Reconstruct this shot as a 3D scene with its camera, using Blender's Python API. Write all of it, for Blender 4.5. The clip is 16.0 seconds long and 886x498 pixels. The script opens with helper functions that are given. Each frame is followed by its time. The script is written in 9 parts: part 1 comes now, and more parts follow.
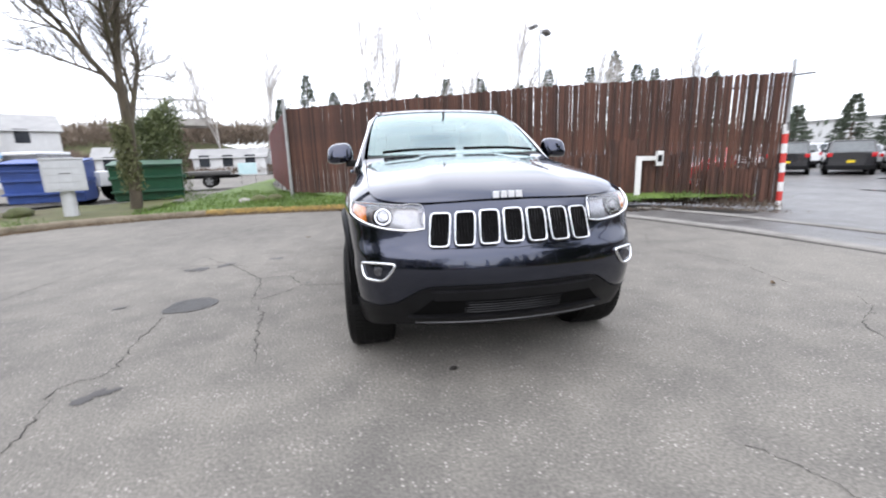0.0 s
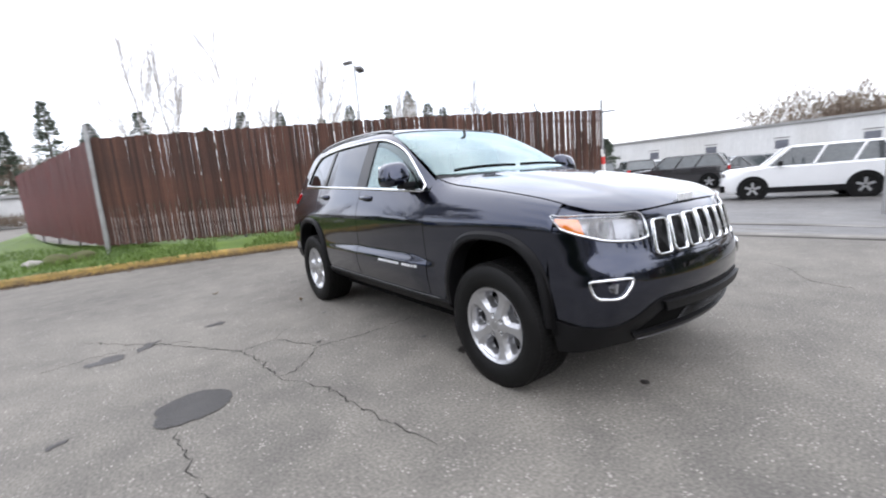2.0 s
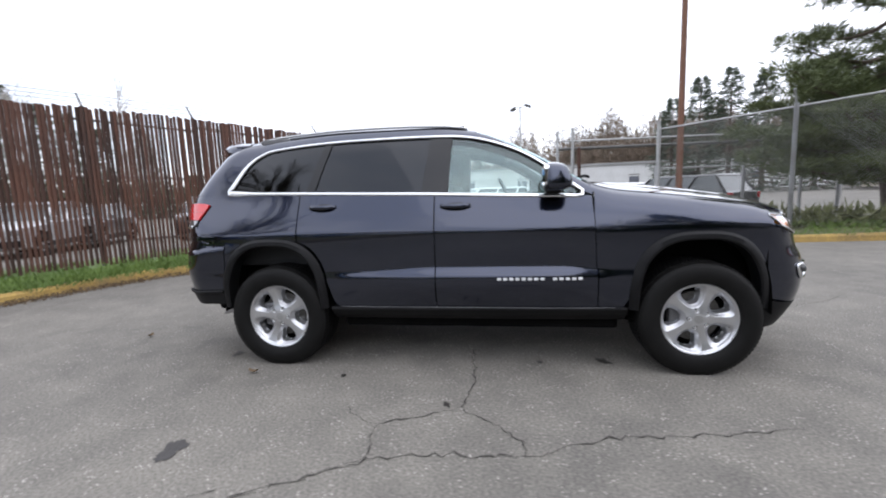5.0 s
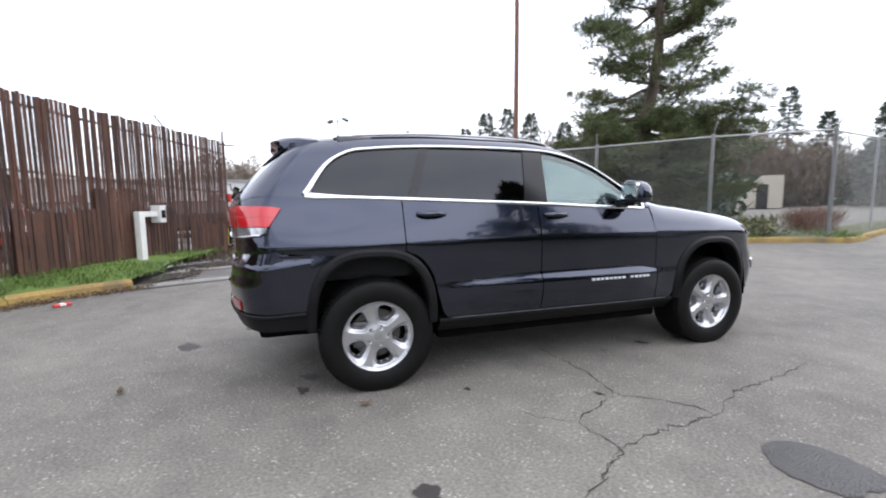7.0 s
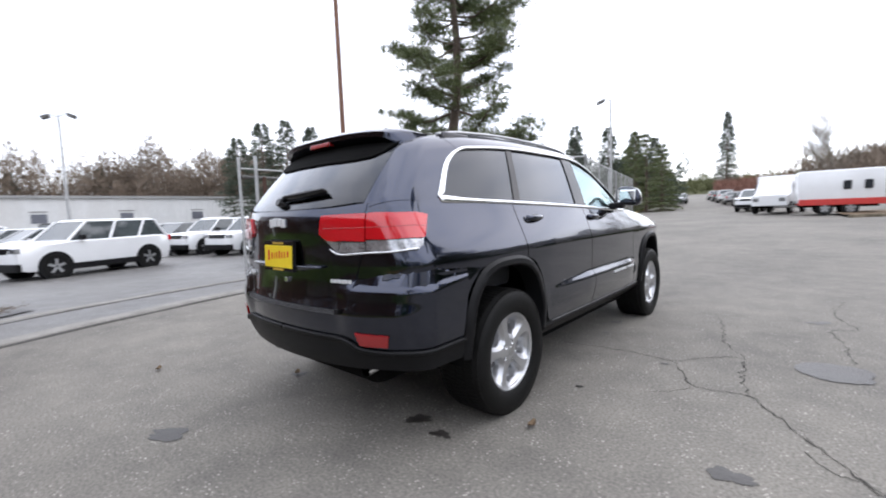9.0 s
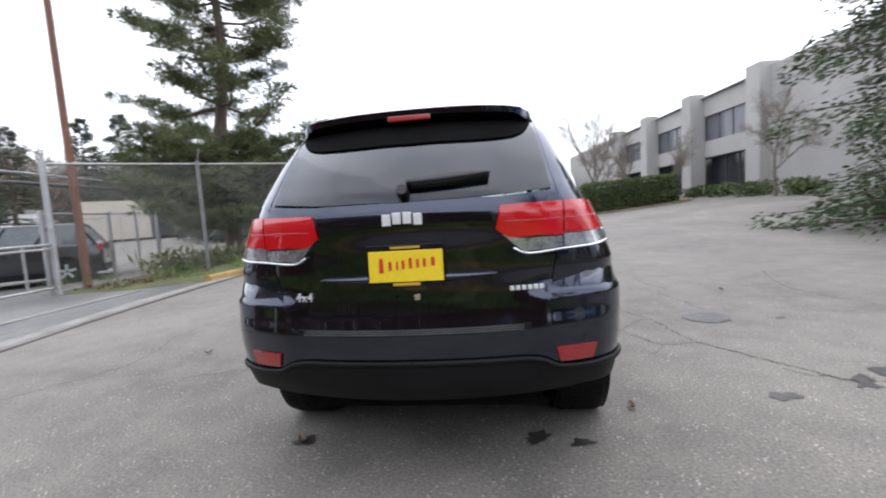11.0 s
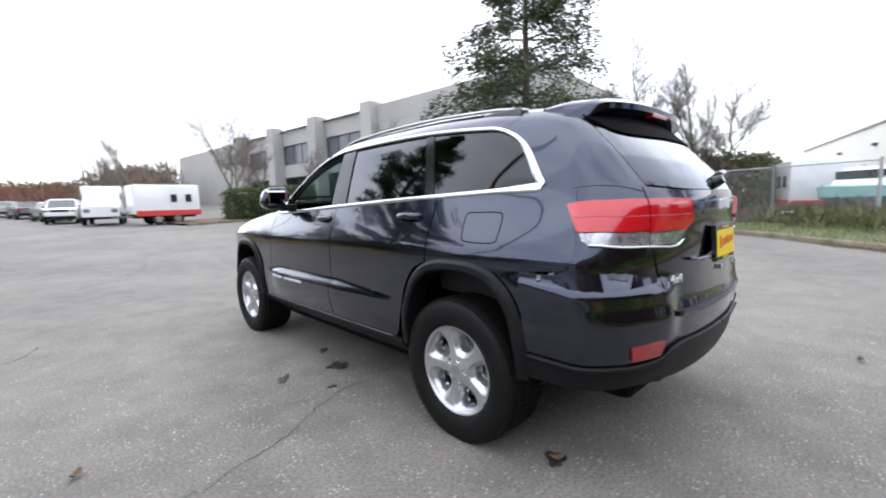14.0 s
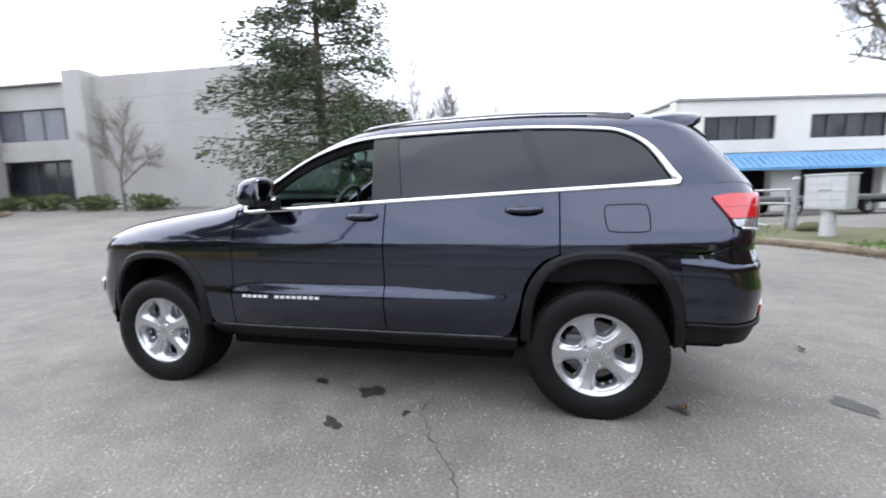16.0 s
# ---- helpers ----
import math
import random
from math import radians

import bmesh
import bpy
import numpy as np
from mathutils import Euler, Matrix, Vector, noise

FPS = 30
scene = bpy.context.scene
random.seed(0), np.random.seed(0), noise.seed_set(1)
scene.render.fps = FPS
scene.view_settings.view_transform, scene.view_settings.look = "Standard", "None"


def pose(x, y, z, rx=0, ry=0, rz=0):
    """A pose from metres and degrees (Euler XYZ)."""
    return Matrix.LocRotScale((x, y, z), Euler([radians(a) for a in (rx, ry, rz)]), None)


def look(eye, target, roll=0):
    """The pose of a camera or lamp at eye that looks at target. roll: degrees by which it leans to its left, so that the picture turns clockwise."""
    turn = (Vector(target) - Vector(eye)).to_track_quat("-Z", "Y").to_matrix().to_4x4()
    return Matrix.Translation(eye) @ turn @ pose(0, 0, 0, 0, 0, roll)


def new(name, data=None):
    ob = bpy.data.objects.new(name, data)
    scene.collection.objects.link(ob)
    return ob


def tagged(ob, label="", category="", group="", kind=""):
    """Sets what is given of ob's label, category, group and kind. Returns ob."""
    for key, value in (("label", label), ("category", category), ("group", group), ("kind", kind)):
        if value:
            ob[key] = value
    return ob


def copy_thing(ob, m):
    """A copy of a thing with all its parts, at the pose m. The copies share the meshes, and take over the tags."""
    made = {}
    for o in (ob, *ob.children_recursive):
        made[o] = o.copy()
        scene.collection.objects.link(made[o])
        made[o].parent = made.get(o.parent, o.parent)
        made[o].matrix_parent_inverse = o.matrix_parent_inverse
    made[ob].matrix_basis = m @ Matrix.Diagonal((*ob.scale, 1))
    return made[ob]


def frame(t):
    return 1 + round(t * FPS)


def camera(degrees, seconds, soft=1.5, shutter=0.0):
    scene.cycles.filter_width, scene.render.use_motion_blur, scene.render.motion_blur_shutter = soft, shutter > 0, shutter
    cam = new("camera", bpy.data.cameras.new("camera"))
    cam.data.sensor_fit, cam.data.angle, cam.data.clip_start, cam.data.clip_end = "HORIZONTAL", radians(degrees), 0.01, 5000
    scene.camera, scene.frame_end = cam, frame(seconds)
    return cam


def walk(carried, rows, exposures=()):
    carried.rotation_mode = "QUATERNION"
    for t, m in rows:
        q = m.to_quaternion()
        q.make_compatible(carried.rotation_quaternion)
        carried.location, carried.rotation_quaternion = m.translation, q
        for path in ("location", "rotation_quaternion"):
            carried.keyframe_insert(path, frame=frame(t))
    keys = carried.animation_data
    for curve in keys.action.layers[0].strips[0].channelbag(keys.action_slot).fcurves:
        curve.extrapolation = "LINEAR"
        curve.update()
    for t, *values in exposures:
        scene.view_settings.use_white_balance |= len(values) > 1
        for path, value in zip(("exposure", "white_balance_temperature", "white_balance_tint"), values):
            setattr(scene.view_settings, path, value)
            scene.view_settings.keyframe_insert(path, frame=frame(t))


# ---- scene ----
import functools

cam = camera(92.7, 16.0, soft=1.9, shutter=0.45)
PATH = [
    (0, (-0.761, -4.388, 1.26), (-0.429, -2.462, 0.836), -1.8),
    (0.5, (-1.243, -4.212, 1.249), (-0.696, -2.322, 0.892), -2.2),
    (1, (-1.729, -3.949, 1.236), (-0.999, -2.123, 0.873), -3.5),
    (1.5, (-2.144, -3.612, 1.24), (-1.187, -1.889, 0.902), -3.3),
    (2, (-2.563, -3.254, 1.253), (-1.396, -1.662, 0.93), -4.6),
    (2.5, (-2.879, -2.824, 1.251), (-1.488, -1.418, 0.953), -3.3),
    (3, (-3.19, -2.387, 1.248), (-1.591, -1.22, 0.966), -2.3),
    (3.5, (-3.43, -1.897, 1.237), (-1.692, -0.95, 0.95), -1.4),
    (4, (-3.657, -1.381, 1.234), (-1.796, -0.692, 0.983), -1.2),
    (4.5, (-3.769, -0.828, 1.23), (-1.851, -0.321, 0.979), -1.9),
    (7, (-3.631, 1.903, 1.239), (-1.744, 1.278, 1.025), -0.5),
    (7.5, (-3.425, 2.43, 1.243), (-1.625, 1.581, 1.044), -0.4),
    (8, (-3.082, 2.878, 1.225), (-1.403, 1.805, 1.053), -1.3),
    (8.5, (-2.696, 3.285, 1.227), (-1.187, 1.98, 1.073), -1.4),
    (9, (-2.265, 3.607, 1.215), (-0.955, 2.104, 1.049), -2.1),
    (9.5, (-1.815, 3.881, 1.209), (-0.735, 2.204, 1.056), -2.0),
    (10, (-1.327, 4.074, 1.208), (-0.521, 2.251, 1.047), -2.2),
    (12.5, (1.122, 3.906, 1.229), (0.511, 2.012, 1.028), -3.0),
    (13, (1.614, 3.653, 1.214), (0.738, 1.868, 1.001), -1.4),
    (13.5, (2.032, 3.32, 1.222), (0.902, 1.683, 1.012), -1.6),
    (14, (2.412, 2.963, 1.241), (1.041, 1.524, 1.021), -1.7),
    (14.5, (2.742, 2.59, 1.252), (1.198, 1.344, 1.003), -1.8),
    (15, (3.001, 2.147, 1.246), (1.29, 1.136, 1.019), -1.8),
    (15.5, (3.183, 1.673, 1.266), (1.355, 0.905, 1.004), -2.5),
    (16, (3.275, 1.185, 1.255), (1.347, 0.715, 1.009), -1.6),
]
walk(cam, [(t, look(eye, target, roll)) for t, eye, target, roll in PATH], [(0.0, 1.68, 6330, 13), (2.0, 1.52, 6330, 13), (4.0, 1.28, 6280, 13), (7.5, 1.50, 6280, 13), (9.5, 1.40, 6290, 13), (12.5, 1.63, 6300, 13), (14.5, 1.68, 6200, 12), (16.0, 1.79, 6150, 12)])

# ---- world and light ----
world = bpy.data.worlds.new("overcast_sky")
scene.world = world
world.use_nodes = True
wn, wl = world.node_tree.nodes, world.node_tree.links
wn.clear()
w_out, w_bg = wn.new("ShaderNodeOutputWorld"), wn.new("ShaderNodeBackground")
w_sky = wn.new("ShaderNodeTexSky")
w_sky.sky_type, w_sky.sun_disc = "NISHITA", False
SUN_HIGH, SUN_ROUND = radians(42), radians(205)
w_sky.sun_elevation, w_sky.sun_rotation = SUN_HIGH, SUN_ROUND
w_co, w_sep = wn.new("ShaderNodeTexCoord"), wn.new("ShaderNodeSeparateXYZ")
w_up = wn.new("ShaderNodeMapRange")              # an overcast sky, brighter overhead than at the horizon
w_up.inputs["From Min"].default_value, w_up.inputs["From Max"].default_value = 0.0, 1.0
w_up.inputs["To Min"].default_value, w_up.inputs["To Max"].default_value = 1.75, 2.6
w_map = wn.new("ShaderNodeMapping")
w_map.inputs["Scale"].default_value = (1.0, 1.0, 3.2)
w_cl = wn.new("ShaderNodeTexNoise")
w_cl.inputs["Scale"].default_value, w_cl.inputs["Detail"].default_value, w_cl.inputs["Roughness"].default_value = 2.2, 5.0, 0.55
w_ramp = wn.new("ShaderNodeValToRGB")
w_ramp.color_ramp.elements[0].position, w_ramp.color_ramp.elements[0].color = 0.34, (0.70, 0.74, 0.82, 1)
w_ramp.color_ramp.elements[1].position, w_ramp.color_ramp.elements[1].color = 0.53, (0.99, 1.0, 1.03, 1)
w_mul = wn.new("ShaderNodeVectorMath")
w_mul.operation = "SCALE"
w_part = wn.new("ShaderNodeVectorMath")
w_part.operation = "SCALE"
w_part.inputs["Scale"].default_value = 0.06
w_add = wn.new("ShaderNodeVectorMath")
w_add.operation = "ADD"
wl.new(w_co.outputs["Generated"], w_sep.inputs[0])
wl.new(w_co.outputs["Generated"], w_map.inputs["Vector"])
wl.new(w_map.outputs[0], w_cl.inputs["Vector"])
wl.new(w_cl.outputs["Fac"], w_ramp.inputs["Fac"])
wl.new(w_sep.outputs["Z"], w_up.inputs["Value"])
wl.new(w_ramp.outputs["Color"], w_mul.inputs[0])
wl.new(w_up.outputs["Result"], w_mul.inputs["Scale"])
wl.new(w_sky.outputs["Color"], w_part.inputs[0])
wl.new(w_mul.outputs[0], w_add.inputs[0])
wl.new(w_part.outputs[0], w_add.inputs[1])
wl.new(w_add.outputs[0], w_bg.inputs["Color"])
wl.new(w_bg.outputs[0], w_out.inputs["Surface"])
w_bg.inputs["Strength"].default_value = 0.335
sun = new("sun", bpy.data.lights.new("sun", "SUN"))
sun.data.energy, sun.data.angle, sun.data.color = 0.5, radians(120), (1.0, 0.97, 0.92)
sun.matrix_world = look((0, 0, 0), (-math.sin(SUN_ROUND) * math.cos(SUN_HIGH), -math.cos(SUN_ROUND) * math.cos(SUN_HIGH), -math.sin(SUN_HIGH)))


# ---- materials ----
def nodes_of(name):
    m = bpy.data.materials.new(name)
    m.use_nodes = True
    return m, m.node_tree.nodes, m.node_tree.links, m.node_tree.nodes["Principled BSDF"]


def surface(name, dark, light, scale=8.0, fine=60.0, rough=(0.6, 0.8), metal=0.0, bump=0.1, coat=0.0, stretch=(1, 1, 1), grime=0.0, grime_colour=(0.05, 0.045, 0.04), by_piece=0.0, where="Object", spec=0.5, translucent=0.0):
    """A surface of two tones, broken up at two scales, with uneven gloss and fine relief; scales are per metre."""
    m, n, l, b = nodes_of(name)
    co, mp = n.new("ShaderNodeTexCoord"), n.new("ShaderNodeMapping")
    mp.inputs["Scale"].default_value = stretch
    l.new(co.outputs[where], mp.inputs["Vector"])
    n1, n2 = n.new("ShaderNodeTexNoise"), n.new("ShaderNodeTexNoise")
    n1.inputs["Scale"].default_value, n1.inputs["Detail"].default_value, n1.inputs["Roughness"].default_value = scale, 6.0, 0.6
    n2.inputs["Scale"].default_value, n2.inputs["Detail"].default_value = fine, 3.0
    l.new(mp.outputs[0], n1.inputs["Vector"])
    l.new(mp.outputs[0], n2.inputs["Vector"])
    mixn = n.new("ShaderNodeMix")
    mixn.inputs["Factor"].default_value = 0.4
    l.new(n1.outputs["Fac"], mixn.inputs["A"])
    l.new(n2.outputs["Fac"], mixn.inputs["B"])
    ramp = n.new("ShaderNodeValToRGB")
    ramp.color_ramp.elements[0].position, ramp.color_ramp.elements[0].color = 0.34, (*dark, 1)
    ramp.color_ramp.elements[1].position, ramp.color_ramp.elements[1].color = 0.66, (*light, 1)
    l.new(mixn.outputs["Result"], ramp.inputs["Fac"])
    colour = ramp.outputs["Color"]
    if grime:
        n3 = n.new("ShaderNodeTexNoise")
        n3.inputs["Scale"].default_value, n3.inputs["Detail"].default_value = scale * 0.31, 8.0
        l.new(mp.outputs[0], n3.inputs["Vector"])
        r3 = n.new("ShaderNodeValToRGB")
        r3.color_ramp.elements[0].position, r3.color_ramp.elements[1].position = 0.5, 0.72
        r3.color_ramp.elements[0].color, r3.color_ramp.elements[1].color = (0, 0, 0, 1), (grime, grime, grime, 1)
        l.new(n3.outputs["Fac"], r3.inputs["Fac"])
        gm = n.new("ShaderNodeMix")
        gm.data_type = "RGBA"
        gm.inputs["B"].default_value = (*grime_colour, 1)
        l.new(r3.outputs["Color"], gm.inputs["Factor"])
        l.new(colour, gm.inputs["A"])
        colour = gm.outputs["Result"]
    if by_piece:
        oi, mr, hv = n.new("ShaderNodeObjectInfo"), n.new("ShaderNodeMapRange"), n.new("ShaderNodeHueSaturation")
        mr.inputs["To Min"].default_value, mr.inputs["To Max"].default_value = 1 - by_piece, 1 + by_piece
        l.new(oi.outputs["Random"], mr.inputs["Value"])
        l.new(mr.outputs["Result"], hv.inputs["Value"])
        l.new(colour, hv.inputs["Color"])
        colour = hv.outputs["Color"]
    l.new(colour, b.inputs["Base Color"])
    rr = n.new("ShaderNodeMapRange")
    rr.inputs["To Min"].default_value, rr.inputs["To Max"].default_value = rough
    l.new(n1.outputs["Fac"], rr.inputs["Value"])
    l.new(rr.outputs["Result"], b.inputs["Roughness"])
    b.inputs["Metallic"].default_value, b.inputs["Specular IOR Level"].default_value = metal, spec
    if coat:
        b.inputs["Coat Weight"].default_value, b.inputs["Coat Roughness"].default_value = coat, 0.03
    if bump:
        bp = n.new("ShaderNodeBump")
        bp.inputs["Strength"].default_value, bp.inputs["Distance"].default_value = bump, 0.01
        l.new(n2.outputs["Fac"], bp.inputs["Height"])
        l.new(bp.outputs[0], b.inputs["Normal"])
    if translucent:
        b.inputs["Subsurface Weight"].default_value = 0.0
    return m


def glass(name, tint, gloss=0.02, least=0.06, shine=(1, 1, 1)):
    """A tinted pane: clear by its tint, glossy by its angle."""
    m = bpy.data.materials.new(name)
    m.use_nodes = True
    n, l = m.node_tree.nodes, m.node_tree.links
    n.clear()
    o, mx, tr, gl, lw, pw, mr = (n.new("ShaderNode" + k) for k in ("OutputMaterial", "MixShader", "BsdfTransparent", "BsdfGlossy", "LayerWeight", "Math", "MapRange"))
    tr.inputs["Color"].default_value, gl.inputs["Roughness"].default_value = (*tint, 1), gloss
    gl.inputs["Color"].default_value = (*shine, 1)
    lw.inputs["Blend"].default_value = 0.5
    pw.operation = "POWER"
    pw.inputs[1].default_value = 3.4
    mr.inputs["To Min"].default_value, mr.inputs["To Max"].default_value = least, 0.95
    l.new(lw.outputs["Facing"], pw.inputs[0])
    l.new(pw.outputs[0], mr.inputs["Value"])
    l.new(mr.outputs["Result"], mx.inputs[0])
    l.new(tr.outputs[0], mx.inputs[1])
    l.new(gl.outputs[0], mx.inputs[2])
    l.new(mx.outputs[0], o.inputs["Surface"])
    return m


def asphalt_material(name, dark, light, chips, wear):
    """Worn asphalt: fine aggregate with pale stone chips, broad worn patches and faint stains."""
    m, n, l, b = nodes_of(name)
    co = n.new("ShaderNodeTexCoord")
    broad, mid, fine, chip = (n.new("ShaderNodeTexNoise") for _ in range(4))
    for k, sc, de in ((broad, 0.35, 6), (mid, 3.0, 8), (fine, 62.0, 5), (chip, 9.0, 5)):
        k.inputs["Scale"].default_value, k.inputs["Detail"].default_value = sc, de
        l.new(co.outputs["Object"], k.inputs["Vector"])
    cells = n.new("ShaderNodeTexVoronoi")
    cells.inputs["Scale"].default_value = 40.0
    l.new(co.outputs["Object"], cells.inputs["Vector"])
    mx = n.new("ShaderNodeMix")
    mx.inputs["Factor"].default_value = 0.45
    l.new(broad.outputs["Fac"], mx.inputs["A"])
    l.new(mid.outputs["Fac"], mx.inputs["B"])
    ramp = n.new("ShaderNodeValToRGB")
    ramp.color_ramp.elements[0].position, ramp.color_ramp.elements[0].color = 0.36, (*dark, 1)
    ramp.color_ramp.elements[1].position, ramp.color_ramp.elements[1].color = 0.62, (*light, 1)
    l.new(mx.outputs["Result"], ramp.inputs["Fac"])
    grain = n.new("ShaderNodeMix")
    grain.data_type, grain.blend_type = "RGBA", "MULTIPLY"
    grain.inputs["Factor"].default_value = 0.47
    gr = n.new("ShaderNodeValToRGB")
    gr.color_ramp.elements[0].position, gr.color_ramp.elements[0].color = 0.34, (0.42, 0.42, 0.42, 1)
    gr.color_ramp.elements[1].position, gr.color_ramp.elements[1].color = 0.66, (1.5, 1.5, 1.5, 1)
    l.new(fine.outputs["Fac"], gr.inputs["Fac"])
    l.new(ramp.outputs["Color"], grain.inputs["A"])
    l.new(gr.outputs["Color"], grain.inputs["B"])
    cr = n.new("ShaderNodeValToRGB")                 # pale stones: the cores of few cells
    cr.color_ramp.elements[0].position, cr.color_ramp.elements[0].color = 0.12, (1, 1, 1, 1)
    cr.color_ramp.elements[1].position, cr.color_ramp.elements[1].color = 0.30, (0, 0, 0, 1)
    l.new(cells.outputs["Distance"], cr.inputs["Fac"])
    few = n.new("ShaderNodeValToRGB")
    few.color_ramp.elements[0].position, few.color_ramp.elements[0].color = 0.45, (0, 0, 0, 1)
    few.color_ramp.elements[1].position, few.color_ramp.elements[1].color = 0.62, (1, 1, 1, 1)
    l.new(chip.outputs["Fac"], few.inputs["Fac"])
    both = n.new("ShaderNodeMath")
    both.operation = "MULTIPLY"
    l.new(cr.outputs["Color"], both.inputs[0])
    l.new(few.outputs["Color"], both.inputs[1])
    st = n.new("ShaderNodeMix")
    st.data_type = "RGBA"
    st.inputs["B"].default_value = (*chips, 1)
    l.new(both.outputs[0], st.inputs["Factor"])
    l.new(grain.outputs["Result"], st.inputs["A"])
    l.new(st.outputs["Result"], b.inputs["Base Color"])
    rr = n.new("ShaderNodeMapRange")
    rr.inputs["To Min"].default_value, rr.inputs["To Max"].default_value = wear
    l.new(mid.outputs["Fac"], rr.inputs["Value"])
    l.new(rr.outputs["Result"], b.inputs["Roughness"])
    bp = n.new("ShaderNodeBump")
    bp.inputs["Strength"].default_value, bp.inputs["Distance"].default_value = 0.28, 0.007
    l.new(fine.outputs["Fac"], bp.inputs["Height"])
    l.new(bp.outputs[0], b.inputs["Normal"])
    return m


ASPHALT = asphalt_material("worn_asphalt", (0.108, 0.101, 0.090), (0.184, 0.172, 0.150), (0.38, 0.36, 0.325), (0.8, 0.95))
ASPHALT_LOT = asphalt_material("dark_rough_asphalt", (0.060, 0.058, 0.056), (0.145, 0.14, 0.133), (0.30, 0.29, 0.27), (0.25, 0.75))
PUDDLE = surface("standing_water", (0.025, 0.024, 0.023), (0.05, 0.048, 0.045), 6, 40, (0.02, 0.06), bump=0.0)
CRACK = surface("crack_filled_with_grit", (0.022, 0.020, 0.018), (0.055, 0.050, 0.044), 20, 120, (0.8, 0.95), bump=0.3)
TAR = surface("dark_tar_patch", (0.014, 0.0135, 0.013), (0.046, 0.043, 0.040), 9, 90, (0.22, 0.5), bump=0.7)
STAIN = surface("dark_oil_stain", (0.02, 0.018, 0.016), (0.045, 0.04, 0.037), 30, 90, (0.35, 0.6), bump=0.1)
CONCRETE = surface("weathered_concrete", (0.28, 0.265, 0.24), (0.42, 0.40, 0.37), 2.5, 45, (0.75, 0.92), bump=0.25, grime=0.5, grime_colour=(0.12, 0.11, 0.09))
GUTTER = surface("worn_concrete_joint", (0.17, 0.162, 0.15), (0.27, 0.26, 0.24), 4, 60, (0.75, 0.92), bump=0.3, grime=0.6, grime_colour=(0.07, 0.065, 0.055))
KERB_YELLOW = surface("faded_yellow_kerb_paint", (0.20, 0.135, 0.05), (0.42, 0.28, 0.075), 5, 40, (0.7, 0.9), bump=0.3, grime=0.95, grime_colour=(0.13, 0.10, 0.06))
KERB_GREY = surface("dirty_kerb_concrete", (0.15, 0.12, 0.085), (0.26, 0.22, 0.16), 5, 50, (0.8, 0.95), bump=0.4, grime=0.7, grime_colour=(0.06, 0.05, 0.03))
SOIL = surface("mossy_soil", (0.05, 0.055, 0.022), (0.11, 0.125, 0.045), 2.2, 40, (0.85, 1), bump=0.5, grime=0.6, grime_colour=(0.075, 0.05, 0.03))
GRASS = surface("wet_winter_grass", (0.055, 0.10, 0.018), (0.13, 0.20, 0.035), 1.6, 25, (0.6, 0.85), bump=0.2)
VERGE = surface("sparse_muddy_verge", (0.06, 0.062, 0.026), (0.125, 0.13, 0.05), 1.4, 30, (0.8, 1), bump=0.4, grime=0.8, grime_colour=(0.10, 0.075, 0.045))
DRY = surface("dry_leaf_litter", (0.085, 0.055, 0.032), (0.17, 0.12, 0.07), 3, 50, (0.85, 1), bump=0.5)
RUST = surface("rusted_brown_slat", (0.036, 0.016, 0.011), (0.112, 0.048, 0.029), 2.0, 35, (0.6, 0.85), bump=0.3, stretch=(6, 6, 1), by_piece=0.45, grime=0.55, grime_colour=(0.02, 0.012, 0.01))
RED_SLAT = surface("faded_red_fence_panel", (0.085, 0.022, 0.02), (0.14, 0.04, 0.034), 2.0, 30, (0.5, 0.75), bump=0.2, stretch=(4, 4, 1), by_piece=0.2)
RAIL_DARK = surface("dull_galvanised_dark", (0.08, 0.078, 0.075), (0.16, 0.155, 0.15), 10, 80, (0.5, 0.75), metal=0.4, bump=0.1)
GALV = surface("galvanised_steel", (0.33, 0.335, 0.335), (0.47, 0.475, 0.475), 8, 80, (0.4, 0.65), metal=0.55, bump=0.1, grime=0.3, grime_colour=(0.2, 0.17, 0.14))
WHITE_PAINT = surface("chalky_white_paint", (0.62, 0.62, 0.60), (0.78, 0.78, 0.76), 4, 50, (0.5, 0.7), bump=0.1, grime=0.35, grime_colour=(0.35, 0.32, 0.27))
RED_PAINT = surface("traffic_red_paint", (0.45, 0.03, 0.025), (0.60, 0.05, 0.04), 8, 60, (0.45, 0.65), bump=0.1, grime=0.2)
POLE_WOOD = surface("brown_pole_wood", (0.11, 0.055, 0.036), (0.23, 0.115, 0.075), 3, 40, (0.75, 0.95), bump=0.4, stretch=(8, 8, 0.6), grime=0.3)
BARK = surface("dark_furrowed_bark", (0.055, 0.042, 0.032), (0.14, 0.105, 0.08), 5, 30, (0.85, 1), bump=0.6, stretch=(3, 3, 0.7))
BARK_GREY = surface("grey_bare_bark", (0.10, 0.085, 0.07), (0.22, 0.19, 0.16), 4, 30, (0.85, 1), bump=0.4, stretch=(3, 3, 0.8), grime=0.4, grime_colour=(0.08, 0.09, 0.03))
BARK_DARK = surface("dark_mossy_bark", (0.045, 0.036, 0.026), (0.11, 0.09, 0.06), 4, 30, (0.85, 1), bump=0.4, stretch=(3, 3, 0.8), grime=0.5, grime_colour=(0.06, 0.065, 0.02))
BARK_PALE = surface("pale_alder_bark", (0.24, 0.22, 0.20), (0.42, 0.40, 0.37), 3, 20, (0.8, 1), bump=0.2)
NEEDLE = surface("dark_green_needles", (0.028, 0.047, 0.018), (0.072, 0.102, 0.040), 1.4, 14, (0.55, 0.8), bump=0.0, where="Object")
